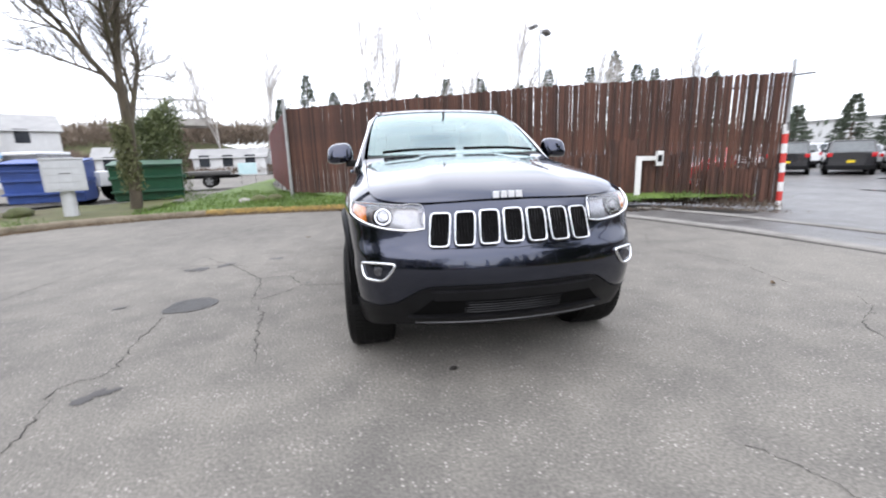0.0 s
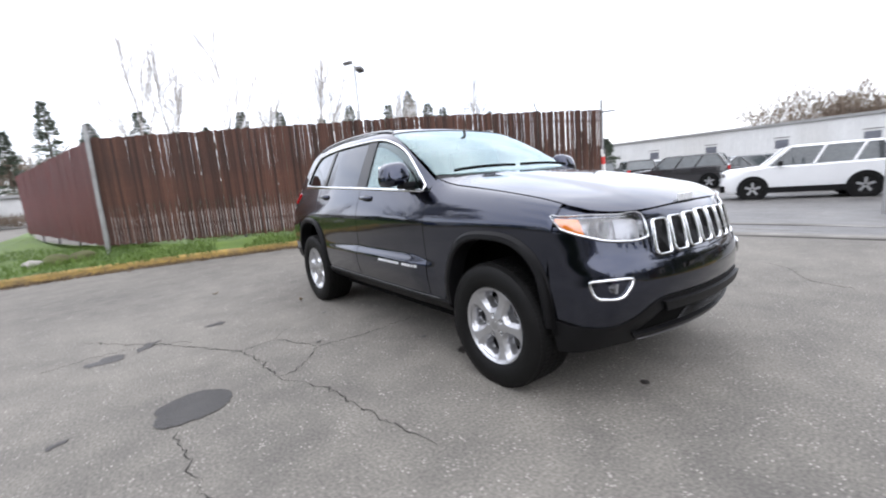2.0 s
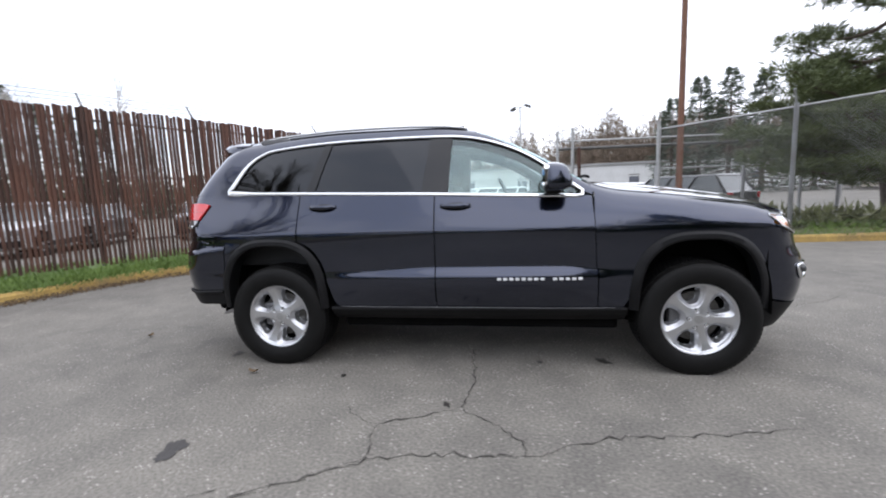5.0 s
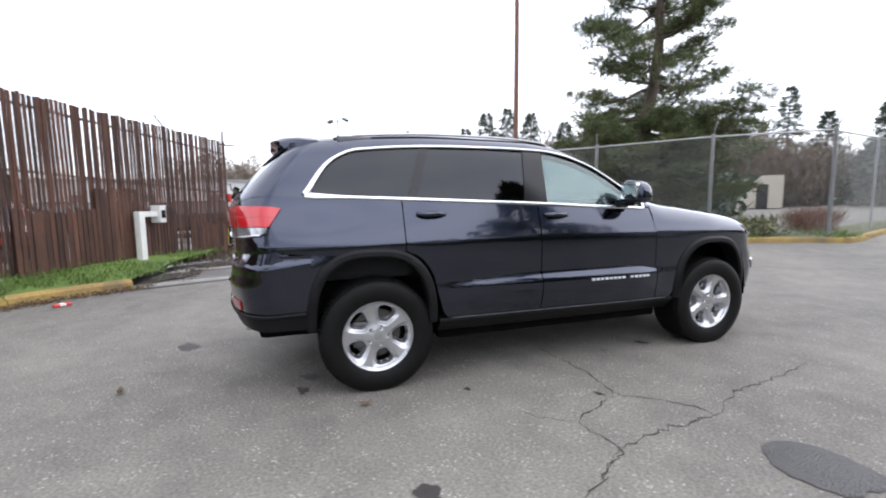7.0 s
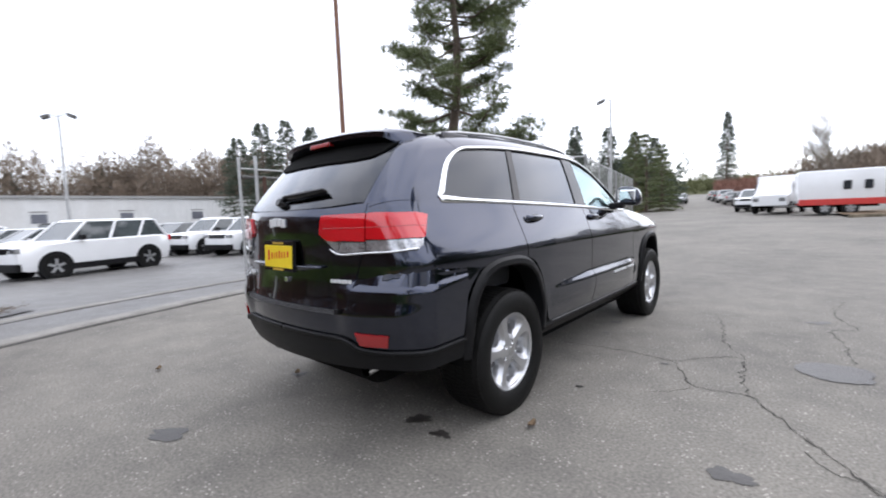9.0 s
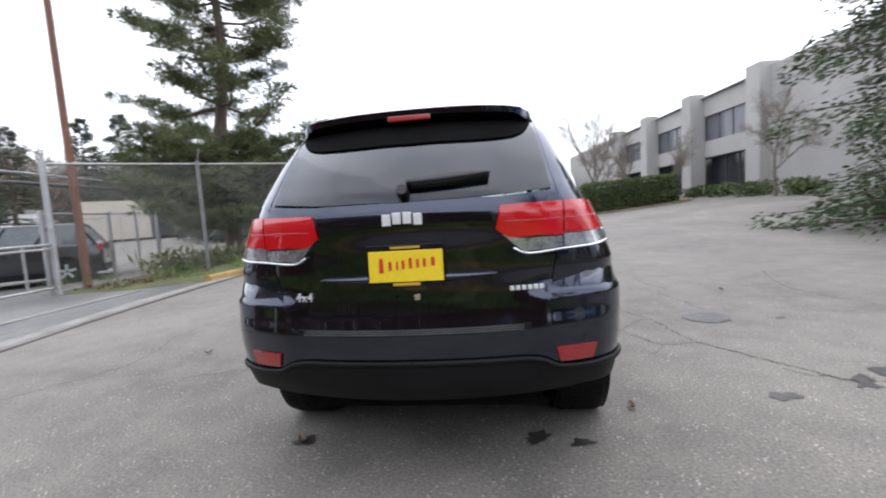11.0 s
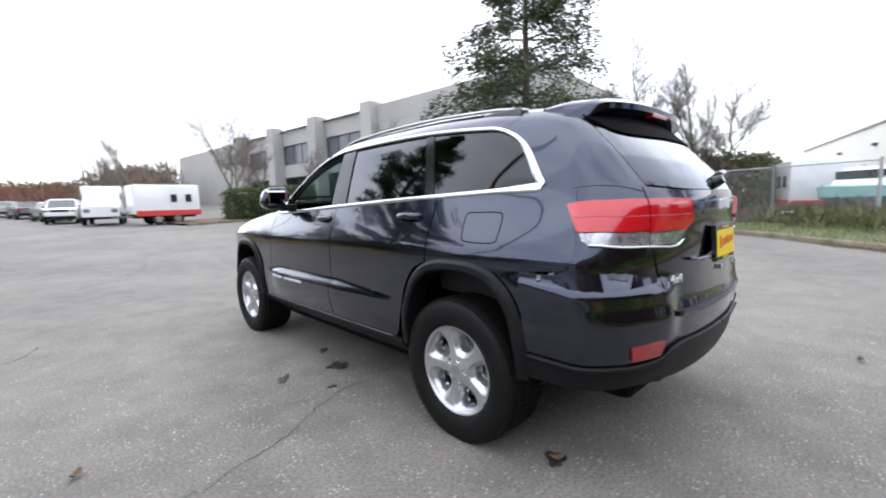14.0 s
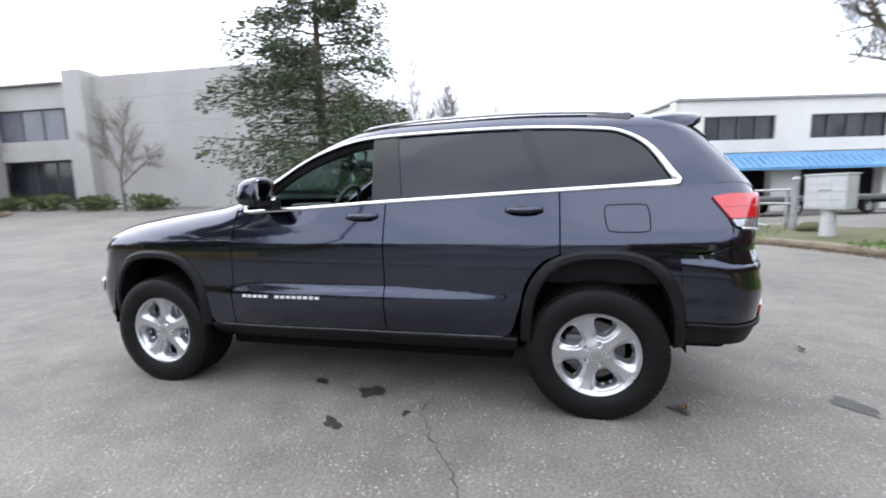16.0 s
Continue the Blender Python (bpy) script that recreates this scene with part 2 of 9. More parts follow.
NEEDLE_PINE = surface("olive_pine_needles", (0.048, 0.068, 0.022), (0.125, 0.148, 0.052), 1.2, 14, (0.55, 0.8), bump=0.0)
# paler, bluer copy of the needles: distance haze put into the colour
NEEDLE_FAR = surface("hazed_conifer_green", (0.042, 0.060, 0.040), (0.090, 0.112, 0.075), 0.5, 6, (0.7, 0.9), bump=0.0)
HEDGE = surface("clipped_hedge_leaves", (0.032, 0.05, 0.014), (0.095, 0.125, 0.032), 2.0, 25, (0.5, 0.75), bump=0.0)
# light grey-brown; in the far woods its paleness also stands in for haze
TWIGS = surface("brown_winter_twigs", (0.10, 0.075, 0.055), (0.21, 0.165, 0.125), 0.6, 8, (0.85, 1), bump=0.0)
TWIGS_RED = surface("russet_winter_shrubs", (0.13, 0.06, 0.045), (0.24, 0.125, 0.09), 0.8, 9, (0.85, 1), bump=0.0)
TWIGS_GREEN = surface("mossy_green_brush", (0.075, 0.085, 0.035), (0.16, 0.165, 0.075), 0.6, 8, (0.85, 1), bump=0.0)


# ---- building tools ----
def mesh_object(name, verts, faces, material, parent=None, label="", smooth=False):
    me = bpy.data.meshes.new(name)
    me.from_pydata(np.asarray(verts, float).tolist(), [], faces.tolist() if isinstance(faces, np.ndarray) else [tuple(map(int, f)) for f in faces])
    if smooth:
        me.polygons.foreach_set("use_smooth", [True] * len(me.polygons))
    me.update()
    if material:
        me.materials.append(material)
    ob = new(name, me)
    if parent:
        ob.parent = parent
    if label:
        ob["label"] = label
    return ob


def part(name, bm, material, parent=None, label="", smooth=False):
    """Links a bmesh as one mesh object under a thing or a part."""
    me = bpy.data.meshes.new(name)
    bmesh.ops.recalc_face_normals(bm, faces=bm.faces)
    bm.to_mesh(me)
    bm.free()
    if smooth:
        me.polygons.foreach_set("use_smooth", [True] * len(me.polygons))
        me.set_sharp_from_angle(angle=radians(38))
    if material:
        me.materials.append(material)
    ob = new(name, me)
    if parent:
        ob.parent = parent
    if label:
        ob["label"] = label
    return ob


def empty(name, label, category, group="", at=None):
    ob = new(name)
    ob.empty_display_size = 0.2
    if at is not None:
        ob.matrix_basis = at
    return tagged(ob, label, category, group)


def box(bm, x0, x1, y0, y1, z0, z1, bevel=0.0, m=None):
    made = bmesh.ops.create_cube(bm, size=1.0)["verts"]
    bmesh.ops.transform(bm, matrix=Matrix.Translation(((x0 + x1) / 2, (y0 + y1) / 2, (z0 + z1) / 2)) @ Matrix.Diagonal((abs(x1 - x0), abs(y1 - y0), abs(z1 - z0), 1)), verts=made)
    if bevel:
        edges = list({e for v in made for e in v.link_edges})
        out = bmesh.ops.bevel(bm, geom=edges, offset=bevel, segments=2, profile=0.6, affect="EDGES")
        made = list({v for f in out["faces"] for v in f.verts} | {v for v in made if v.is_valid})
    if m is not None:
        bmesh.ops.transform(bm, matrix=m, verts=made)
    return bm


def rod(bm, a, b, r0, r1=None, sides=8, cap=True):
    """A round bar from a to b."""
    a, b = Vector(a), Vector(b)
    r1 = r0 if r1 is None else r1
    way = b - a
    turn = way.to_track_quat("Z", "Y").to_matrix().to_4x4()
    bmesh.ops.create_cone(bm, cap_ends=cap, segments=sides, radius1=r0, radius2=max(r1, 1e-4), depth=way.length, matrix=Matrix.Translation((a + b) / 2) @ turn)
    return bm


def lathe(bm, outline, sides=48, axis="x", m=None):
    """Turns an outline of (along, radius) pairs round the axis."""
    rings = []
    for along, r in outline:
        ring = []
        for k in range(sides):
            a = 2 * math.pi * k / sides
            p = (along, r * math.cos(a), r * math.sin(a)) if axis == "x" else (r * math.cos(a), r * math.sin(a), along)
            ring.append(bm.verts.new(m @ Vector(p) if m else p))
        rings.append(ring)
    for a, b in zip(rings, rings[1:]):
        for k in range(sides):
            bm.faces.new((a[k], a[(k + 1) % sides], b[(k + 1) % sides], b[k]))
    return rings


def sweep(path, ups, width, height, closed=False):
    """Vertices and faces of a low rounded strip along a path; ups are the outward ways, width and height may vary along it."""
    P, U = np.asarray(path, float), np.asarray(ups, float)
    n = len(P)
    T = (np.roll(P, -1, 0) - np.roll(P, 1, 0)) if closed else np.gradient(P, axis=0)
    T /= np.linalg.norm(T, axis=1)[:, None]
    S = np.cross(T, U)
    S /= np.linalg.norm(S, axis=1)[:, None]
    U = np.cross(S, T)
    w, h = np.broadcast_to(width, n), np.broadcast_to(height, n)
    prof = ((-0.5, -0.3), (-0.5, 0.45), (-0.3, 0.9), (0.0, 1.0), (0.3, 0.9), (0.5, 0.45), (0.5, -0.3))
    V = [P[i] + S[i] * a * w[i] + U[i] * b * h[i] for i in range(n) for a, b in prof]
    k, F = len(prof), []
    for i in range(n if closed else n - 1):
        j = (i + 1) % n
        F += [(i * k + q, i * k + (q + 1) % k, j * k + (q + 1) % k, j * k + q) for q in range(k)]
    if not closed:
        F += [tuple(range(k))[::-1], tuple((n - 1) * k + q for q in range(k))]
    return V, F


def catmull(points, count):
    """Points evenly spaced along a smooth curve through the given ones."""
    P = np.array([tuple(p) for p in points], float)
    if len(P) == 2:
        return P[0] + np.linspace(0, 1, count)[:, None] * (P[1] - P[0])
    E = np.vstack([2 * P[0] - P[1], P, 2 * P[-1] - P[-2]])
    out = []
    for i in range(1, len(E) - 2):
        p0, p1, p2, p3 = E[i - 1:i + 3]
        for t in np.linspace(0, 1, 14, endpoint=i == len(E) - 3):
            out.append(0.5 * (2 * p1 + (p2 - p0) * t + (2 * p0 - 5 * p1 + 4 * p2 - p3) * t * t + (3 * p1 - p0 - 3 * p2 + p3) * t**3))
    out = np.array(out)
    d = np.r_[0, np.cumsum(np.linalg.norm(np.diff(out, axis=0), axis=1))]
    want = np.linspace(0, d[-1], count)
    return np.stack([np.interp(want, d, out[:, k]) for k in range(out.shape[1])], 1)


def ease(a, b, x):
    t = np.clip((x - a) / (b - a), 0, 1)
    return t * t * (3 - 2 * t)


def gz(x, y):
    """The height of the ground: level round the car, falling a little to the parking lot, rising up the road and to the offices."""
    x, y = np.asarray(x, float), np.asarray(y, float)
    lot = -0.15 * ease(5.5, 9.0, x) - 0.10 * ease(9, 18, x)
    lot = lot * ease(-14, -6, y)
    south = 0.018 * np.clip(-6 - y, 0, 44) + 0.036 * np.clip(-50 - y, 0, 110)
    west = 0.06 * np.clip(-8 - x, 0, 13) * ease(-8, -22, y)
    return lot + south + west


# ---- ground ----
def spread(near, step, far):
    out, v, s = [0.0], 0.0, step
    while v < far:
        s = step if v < near else s * 1.22
        v += s
        out.append(v)
    return np.array([-a for a in out[:0:-1]] + out)


def sheet(name, xs, ys, height, material, label, category, keep=None, kind="structure"):
    X, Y = np.meshgrid(xs, ys, indexing="ij")
    Z = height(X, Y)
    n, k = X.shape
    verts = np.stack([X, Y, Z], -1).reshape(-1, 3)
    faces = [(i * k + j, (i + 1) * k + j, (i + 1) * k + j + 1, i * k + j + 1) for i in range(n - 1) for j in range(k - 1)
             if keep is None or keep((X[i, j] + X[i + 1, j]) / 2, (Y[i, j] + Y[i, j + 1]) / 2)]
    return tagged(mesh_object(name, verts, faces, material, smooth=True), label, category, kind=kind)


grid = spread(30, 0.75, 900)
sheet("ground", grid, grid, gz, ASPHALT, "worn grey asphalt yard and road with cracks and pale stone chips", "asphalt")


def strip_between(name, front, back, count, rows, lift, material, label, category, uneven=0.0, kind="structure", ease=0):
    """A strip of ground between two lines in plan, lifted over the ground."""
    A, B = catmull(front, count), catmull(back, count)
    verts, faces = [], []
    for i in range(count):
        for j in range(rows):
            t = j / (rows - 1)
            p = A[i] + (B[i] - A[i]) * t
            up = (lift(t) if callable(lift) else lift) * (min(1.0, i / ease) if ease else 1.0)
            verts.append((p[0], p[1], float(gz(p[0], p[1])) + up + uneven * noise.noise(Vector((p[0] * 1.3, p[1] * 1.3, 0.3)))))
    for i in range(count - 1):
        for j in range(rows - 1):
            faces.append((i * rows + j, i * rows + j + 1, (i + 1) * rows + j + 1, (i + 1) * rows + j))
    return tagged(mesh_object(name, verts, faces, material, smooth=True), label, category, kind=kind)


def kerb(name, line, count, material, label, wide=0.16, high=0.14):
    """A cast kerb with a rounded upper edge along a line in plan, its road side on the line; the land lies to the left of the way."""
    P = catmull(line, count)
    T = np.gradient(P, axis=0)
    T /= np.linalg.norm(T, axis=1)[:, None]
    N = np.stack([-T[:, 1], T[:, 0]], 1)
    prof = ((-0.02, -0.05), (0.0, 0.0), (0.015, high * 0.75), (0.045, high), (wide, high), (wide, -0.05))
    verts, faces, k = [], [], len(prof)
    for i in range(count):
        wob = 0.012 * noise.noise(Vector((P[i][0] * 0.9, P[i][1] * 0.9, 3.1)))
        for a, b in prof:
            q = P[i] + N[i] * (a + wob)
            verts.append((q[0], q[1], float(gz(q[0], q[1])) + b + (wob if b > 0 else 0)))
    for i in range(count - 1):
        faces += [(i * k + q, (i + 1) * k + q, (i + 1) * k + q + 1, i * k + q + 1) for q in range(k - 1)]
    faces += [tuple(range(k)), tuple((count - 1) * k + q for q in range(k))[::-1]]
    return tagged(mesh_object(name, verts, faces, material, smooth=False), label, "kerb", kind="structure")


KERB_N = [(3.75, 4.35), (3.2, 5.1), (2.4, 5.75), (1.0, 6.3), (-1.0, 6.75), (-3.0, 7.05), (-4.8, 7.05), (-6.3, 6.65), (-7.6, 5.9), (-8.8, 4.2), (-10.5, 2.2), (-12.6, 0.2), (-13.6, -2.0), (-13.9, -5.0), (-13.9, -9.0)]
kerb("kerb_north", KERB_N[6::-1], 60, KERB_YELLOW, "faded yellow painted kerb with dirt along its foot")
kerb("kerb_west", KERB_N[:5:-1], 60, KERB_GREY, "low grey kerb with moss beside the verge")
strip_between("verge_north", [(a, b + 0.12) for a, b in KERB_N[:8]], [(8.4, 3.75), (6.0, 5.0), (4.0, 6.3), (1.5, 7.6), (-0.5, 8.6), (-3.0, 9.8), (-4.8, 15.0), (-6.5, 26.0)], 60, 10, lambda t: 0.125 + 0.2 * t, GRASS, "wet green grass verge with bare muddy patches", "grass", 0.05)
strip_between("verge_west", [(a - 0.15, b) for a, b in KERB_N[7:]], [(-7.0, 11.6), (-9.4, 9.4), (-11.2, 7.4), (-12.8, 5.0), (-14.8, 2.6), (-16.4, -0.6), (-17.2, -5.0), (-18.2, -9.5)], 60, 10, lambda t: 0.115 + 0.06 * t, VERGE, "sparse winter grass verge with moss and dead leaves", "grass", 0.05)
KERB_S = [(5.9, -4.6), (5.75, -5.6), (5.5, -7.4), (5.0, -9.4), (4.2, -11.0), (3.55, -11.75), (3.6, -12.4), (4.3, -14.6), (5.6, -19.5), (8.2, -30.0), (10.4, -40.0), (13.0, -52.0)]
kerb("kerb_south", KERB_S, 90, KERB_YELLOW, "yellow painted kerb round the fence corner")
strip_between("verge_south", [(a + 0.14, b) for a, b in KERB_S], [(10.4, -4.2), (9.6, -5.6), (8.4, -7.6), (7.0, -9.6), (5.6, -11.6), (5.0, -12.2), (5.1, -13.0), (5.9, -15.0), (7.0, -19.8), (9.4, -30.3), (11.6, -40.3), (14.2, -52.3)], 60, 6, 0.125, SOIL, "mossy verge with brown leaves under the chain-link fence", "grass", 0.05, ease=3)
# the old crossing into the lot: darker, rougher asphalt between two concrete joints
strip_between("lot_pavement", [(3.9, 4.45), (4.75, 2.3), (5.35, 0.0), (5.7, -2.4), (5.85, -4.5)], [(60, 45), (62, 25), (64, 5), (62, -6), (58, -16)], 24, 60, lambda t: 0.006, ASPHALT_LOT, "dark damp asphalt of the parking lot", "asphalt", 0.0)
for gname, gline in (("gutter", [(3.78, 4.4), (4.6, 2.3), (5.2, 0.0), (5.55, -2.4), (5.75, -4.7), (5.8, -5.6)]), ("expansion_joint", [(5.2, 4.35), (6.1, 2.4), (6.75, 0.4), (7.1, -1.6), (7.25, -4.0)])):
    kerb(gname, [(a, b) for a, b in gline], 40, GUTTER, "worn concrete strip across the driveway", wide=0.20, high=0.018)
    for shift in (-0.20, 0.075):
        kerb("joint_gap", [(a + shift, b) for a, b in gline], 40, CRACK, "dark gap filled with grit beside the concrete strip", wide=0.07, high=0.013)

# ---- offices, warehouse and far buildings ----
GLASS_DARK = surface("dark_office_glass", (0.018, 0.02, 0.024), (0.05, 0.055, 0.065), 0.6, 10, (0.05, 0.12), bump=0.0)
GLASS_GREY = surface("grey_office_glass", (0.10, 0.105, 0.125), (0.17, 0.175, 0.2), 0.6, 10, (0.08, 0.2), bump=0.0)
OFFICE = surface("pale_concrete_wall", (0.33, 0.32, 0.305), (0.415, 0.405, 0.385), 0.35, 12, (0.75, 0.9), bump=0.1, grime=0.3, grime_colour=(0.30, 0.285, 0.26), stretch=(1, 1, 0.5))
CREAM = surface("cream_painted_wall", (0.60, 0.59, 0.55), (0.70, 0.69, 0.65), 0.4, 15, (0.6, 0.8), bump=0.05, grime=0.3, grime_colour=(0.45, 0.43, 0.38))
BLUE_METAL = surface("blue_sheet_metal", (0.09, 0.23, 0.42), (0.12, 0.29, 0.50), 2, 30, (0.35, 0.55), bump=0.05)
BLUE_STRIPE = surface("pale_blue_wall_stripe", (0.33, 0.45, 0.62), (0.40, 0.52, 0.68), 1, 20, (0.6, 0.8), bump=0.05)
# near-black for the shade inside bays and doorways, put on solid slabs
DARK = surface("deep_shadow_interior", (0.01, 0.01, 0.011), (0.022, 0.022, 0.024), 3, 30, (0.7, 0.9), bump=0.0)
TAN = surface("tan_render", (0.36, 0.33, 0.27), (0.46, 0.42, 0.35), 0.5, 12, (0.8, 0.95), bump=0.1)
WAREHOUSE = surface("white_ribbed_cladding", (0.54, 0.545, 0.54), (0.66, 0.665, 0.66), 0.5, 8, (0.5, 0.7), bump=0.1, grime=0.4, grime_colour=(0.42, 0.40, 0.37), stretch=(1, 1, 0.3))
ROOFING = surface("grey_roof_sheet", (0.22, 0.22, 0.22), (0.32, 0.32, 0.31), 1, 20, (0.6, 0.85), bump=0.1)


def frame_at(a, b, z):
    """A pose with x along the wall from a to b, y outward to its right, z up."""
    a, b = Vector((*a, z)), Vector((*b, z))
    w = (b - a).normalized()
    return Matrix(((w.x, w.y, 0, a.x), (w.y, -w.x, 0, a.y), (0, 0, 1, z), (0, 0, 0, 1))), (b - a).length


def slab(parent, name, m, x0, x1, y0, y1, z0, z1, material, label="", bevel=0.0):
    bm = bmesh.new()
    box(bm, x0, x1, y0, y1, z0, z1, bevel)
    bmesh.ops.transform(bm, matrix=m, verts=bm.verts)
    return part(name, bm, material, parent, label)


def offices():
    """Tilt-up concrete offices: bays of two window bands between proud columns, then blank panels."""
    thing = empty("office_building", "two-storey pale concrete office building with proud columns and dark window bands", "building")
    m, length = frame_at((-16.2, -73.5), (-21.55, -12.6), 0.5)
    top, pitch, first = 9.45, 8.75, 18.0
    cols = [first + pitch * k for k in range(4)]
    slab(thing, "wall", m, cols[3] + 0.4, length, -22, 0, 0, top, OFFICE)
    slab(thing, "wall", m, -6, first - 0.4, -20, 0, 0, top - 0.2, OFFICE)
    for z0, z1 in ((6.2, 6.23), (7.9, 7.93)):
        slab(thing, "panel_joint", m, cols[3] + 0.4, length + 0.004, -0.05, 0.006, z0, z1, ROOFING)
    for k in range(3):
        a, b = cols[k] + 0.75, cols[k + 1] - 0.75
        slab(thing, "wall", m, a - 1, b + 1, -20, -0.5, 7.7, top, OFFICE)
        slab(thing, "wall", m, a - 1, b + 1, -20, -0.5, 4.1, 5.5, OFFICE)
        slab(thing, "wall", m, a - 1, b + 1, -20, -0.5, 0, 0.9, OFFICE)
        upper = slab(thing, "window", m, a - 1, b + 1, -20, -0.75, 5.5, 7.7, GLASS_GREY, "reflective grey window band")
        lower = slab(thing, "window", m, a - 1, b + 1, -20, -1.3, 0.9, 4.1, GLASS_DARK, "deep dark entrance glazing")
        for w, zz, yy in ((upper, (5.5, 7.7), -0.75), (lower, (0.9, 4.1), -1.3)):
            for q in range(1, 4):
                xm = a + (b - a) * q / 4
                slab(w, "mullion", m, xm - 0.04, xm + 0.04, yy - 0.02, yy + 0.06, zz[0], zz[1], RAIL_DARK)
    for c in cols:
        slab(thing, "column", m, c - 0.75, c + 0.75, -0.6, 0.75, 0, top + 0.3, OFFICE, bevel=0.03)
    slab(thing, "roof", m, -6, length, -22, -0.2, top - 0.15, top - 0.05, ROOFING)
    # entrance steps with a sloping handrail
    st = part("entrance_steps", box(bmesh.new(), 0, 0.01, 0, 0.01, 0, 0.01), CONCRETE, thing)
    bm = bmesh.new()
    for q in range(6):
        box(bm, cols[2] + 2.0, cols[2] + 5.6, -0.9 + 0.32 * q, -0.9 + 0.32 * (q + 1), 0, 1.1 - 0.17 * q)
    bmesh.ops.transform(bm, matrix=m, verts=bm.verts)
    bm.to_mesh(st.data)
    bm.free()
    # a long block farther up the road
    m2, l2 = frame_at((-30.0, -118.0), (-17.0, -76.0), 1.5)
    slab(thing, "wall", m2, 0, l2, -20, 0, 0, 8.6, OFFICE)
    slab(thing, "roof", m2, 0, l2, -20, 0, 8.6, 8.8, ROOFING)
    return thing


def shop():
    """The cream workshop with blue awnings: a two-storey front and a long side with a blue stripe."""
    thing = empty("workshop_building", "cream two-storey workshop with blue awnings and a pale blue stripe", "building")
    front, fl = frame_at((-21.4, 7.7), (-27.5, 33.5), 0.0)
    top = 5.75
    piers = [(0.0, 1.5), (5.2, 7.0), (11.0, 13.0), (17.0, fl)]
    slab(thing, "wall", front, 0, fl, -0.6, -0.35, 2.9, 3.6, CREAM)
    slab(thing, "wall", front, 0, fl, -0.55, 0.0, 4.95, top, CREAM)
    slab(thing, "wall", front, 0, fl, -0.55, 0.0, 3.1, 3.75, CREAM)
    for a, b in piers:
        slab(thing, "wall", front, a, b, -0.55, 0.0, 3.75, 4.95, CREAM)
        slab(thing, "wall", front, a, min(b, a + 1.5), -0.55, -0.05, 0, 3.1, CREAM)
    for (_, a), (b, _) in zip(piers, piers[1:]):
        w = slab(thing, "window", front, a, b, -0.55, -0.22, 3.75, 4.95, GLASS_DARK, "dark upper window band")
        for q in range(0, 5):
            xm = a + (b - a) * q / 4
            slab(w, "window_frame", front, xm - 0.03, xm + 0.03, -0.24, -0.12, 3.75, 4.95, RAIL_DARK)
        # solid slab set back; the bay's unlit depth is only its colour
        slab(thing, "bay_opening", front, max(0.4, a - 2), b + 1.5, -2.6, -1.6, 0, 3.0, DARK, "loading bay opening, its inner shade painted dark")
    bm = bmesh.new()
    for q in range(64):                             # standing seams
        x0 = 0.9 + q * 0.36
        for a0, a1, lift in ((x0, x0 + 0.32, 0.0), (x0 + 0.32, x0 + 0.36, 0.03)):
            vs = [bm.verts.new(p) for p in ((a0, 0.02, 3.05 + lift), (a1, 0.02, 3.05 + lift), (a1, 1.15, 2.25 + lift), (a0, 1.15, 2.25 + lift))]
            bm.faces.new(vs)
            vs = [bm.verts.new(p) for p in ((a0, 1.15, 2.25 + lift), (a1, 1.15, 2.25 + lift), (a1, 1.15, 2.12), (a0, 1.15, 2.12))]
            bm.faces.new(vs)
    bmesh.ops.transform(bm, matrix=front, verts=bm.verts)
    part("awning", bm, BLUE_METAL, thing, "standing-seam blue metal awning")
    side, sl = frame_at((-62.0, -4.0), (-21.4, 7.9), 0.0)
    for z0, z1, mt in ((0, 1.7, CREAM), (1.7, 2.75, BLUE_STRIPE), (2.75, top, CREAM)):
        slab(thing, "wall", side, 0, sl, -0.6, 0.0 if mt is CREAM else 0.004, z0, z1, mt, "pale blue painted stripe" if mt is BLUE_STRIPE else "")
    slab(thing, "roof", side, 0, sl, -0.7, 0.12, top, top + 0.14, ROOFING, "thin grey roof edge")
    slab(thing, "roof", front, 0, fl, -20, 0.12, top, top + 0.14, ROOFING, "thin grey roof edge")
    for q in range(3):
        slab(thing, "wall_lamp", side, 6 + 8 * q, 6.4 + 8 * q, 0.0, 0.25, 4.3, 4.5, RAIL_DARK, "small dark wall lamp")
    return thing


def long_warehouse():
    thing = empty("long_warehouse", "long low white warehouse with small dark windows beyond the parked cars", "building")
    m, length = frame_at((54.0, -42.0), (57.0, 48.0), -0.3)
    m = m @ Matrix.Diagonal((1, -1, 1, 1))
    slab(thing, "wall", m, 0, length, -14, 0, 0, 4.5, WAREHOUSE)
    bm = bmesh.new()
    for q in range(int(length / 0.6)):
        box(bm, q * 0.6, q * 0.6 + 0.12, 0.0, 0.03, 0.0, 4.5)
    bmesh.ops.transform(bm, matrix=m, verts=bm.verts)
    tagged(part("cladding_rib", bm, WAREHOUSE, thing), kind="stuff")
    slab(thing, "roof", m, -0.3, length + 0.3, -14, 0.25, 4.5, 4.75, ROOFING, "thin grey roof edge")
    for q in range(10):
        w = slab(thing, "window", m, 4 + q * 7.1, 5.2 + q * 7.1, -0.1, 0.035, 2.0, 2.9, GLASS_GREY)
        slab(w, "window_frame", m, 3.9 + q * 7.1, 5.3 + q * 7.1, 0.03, 0.06, 3.1, 3.18, RAIL_DARK)
    return thing


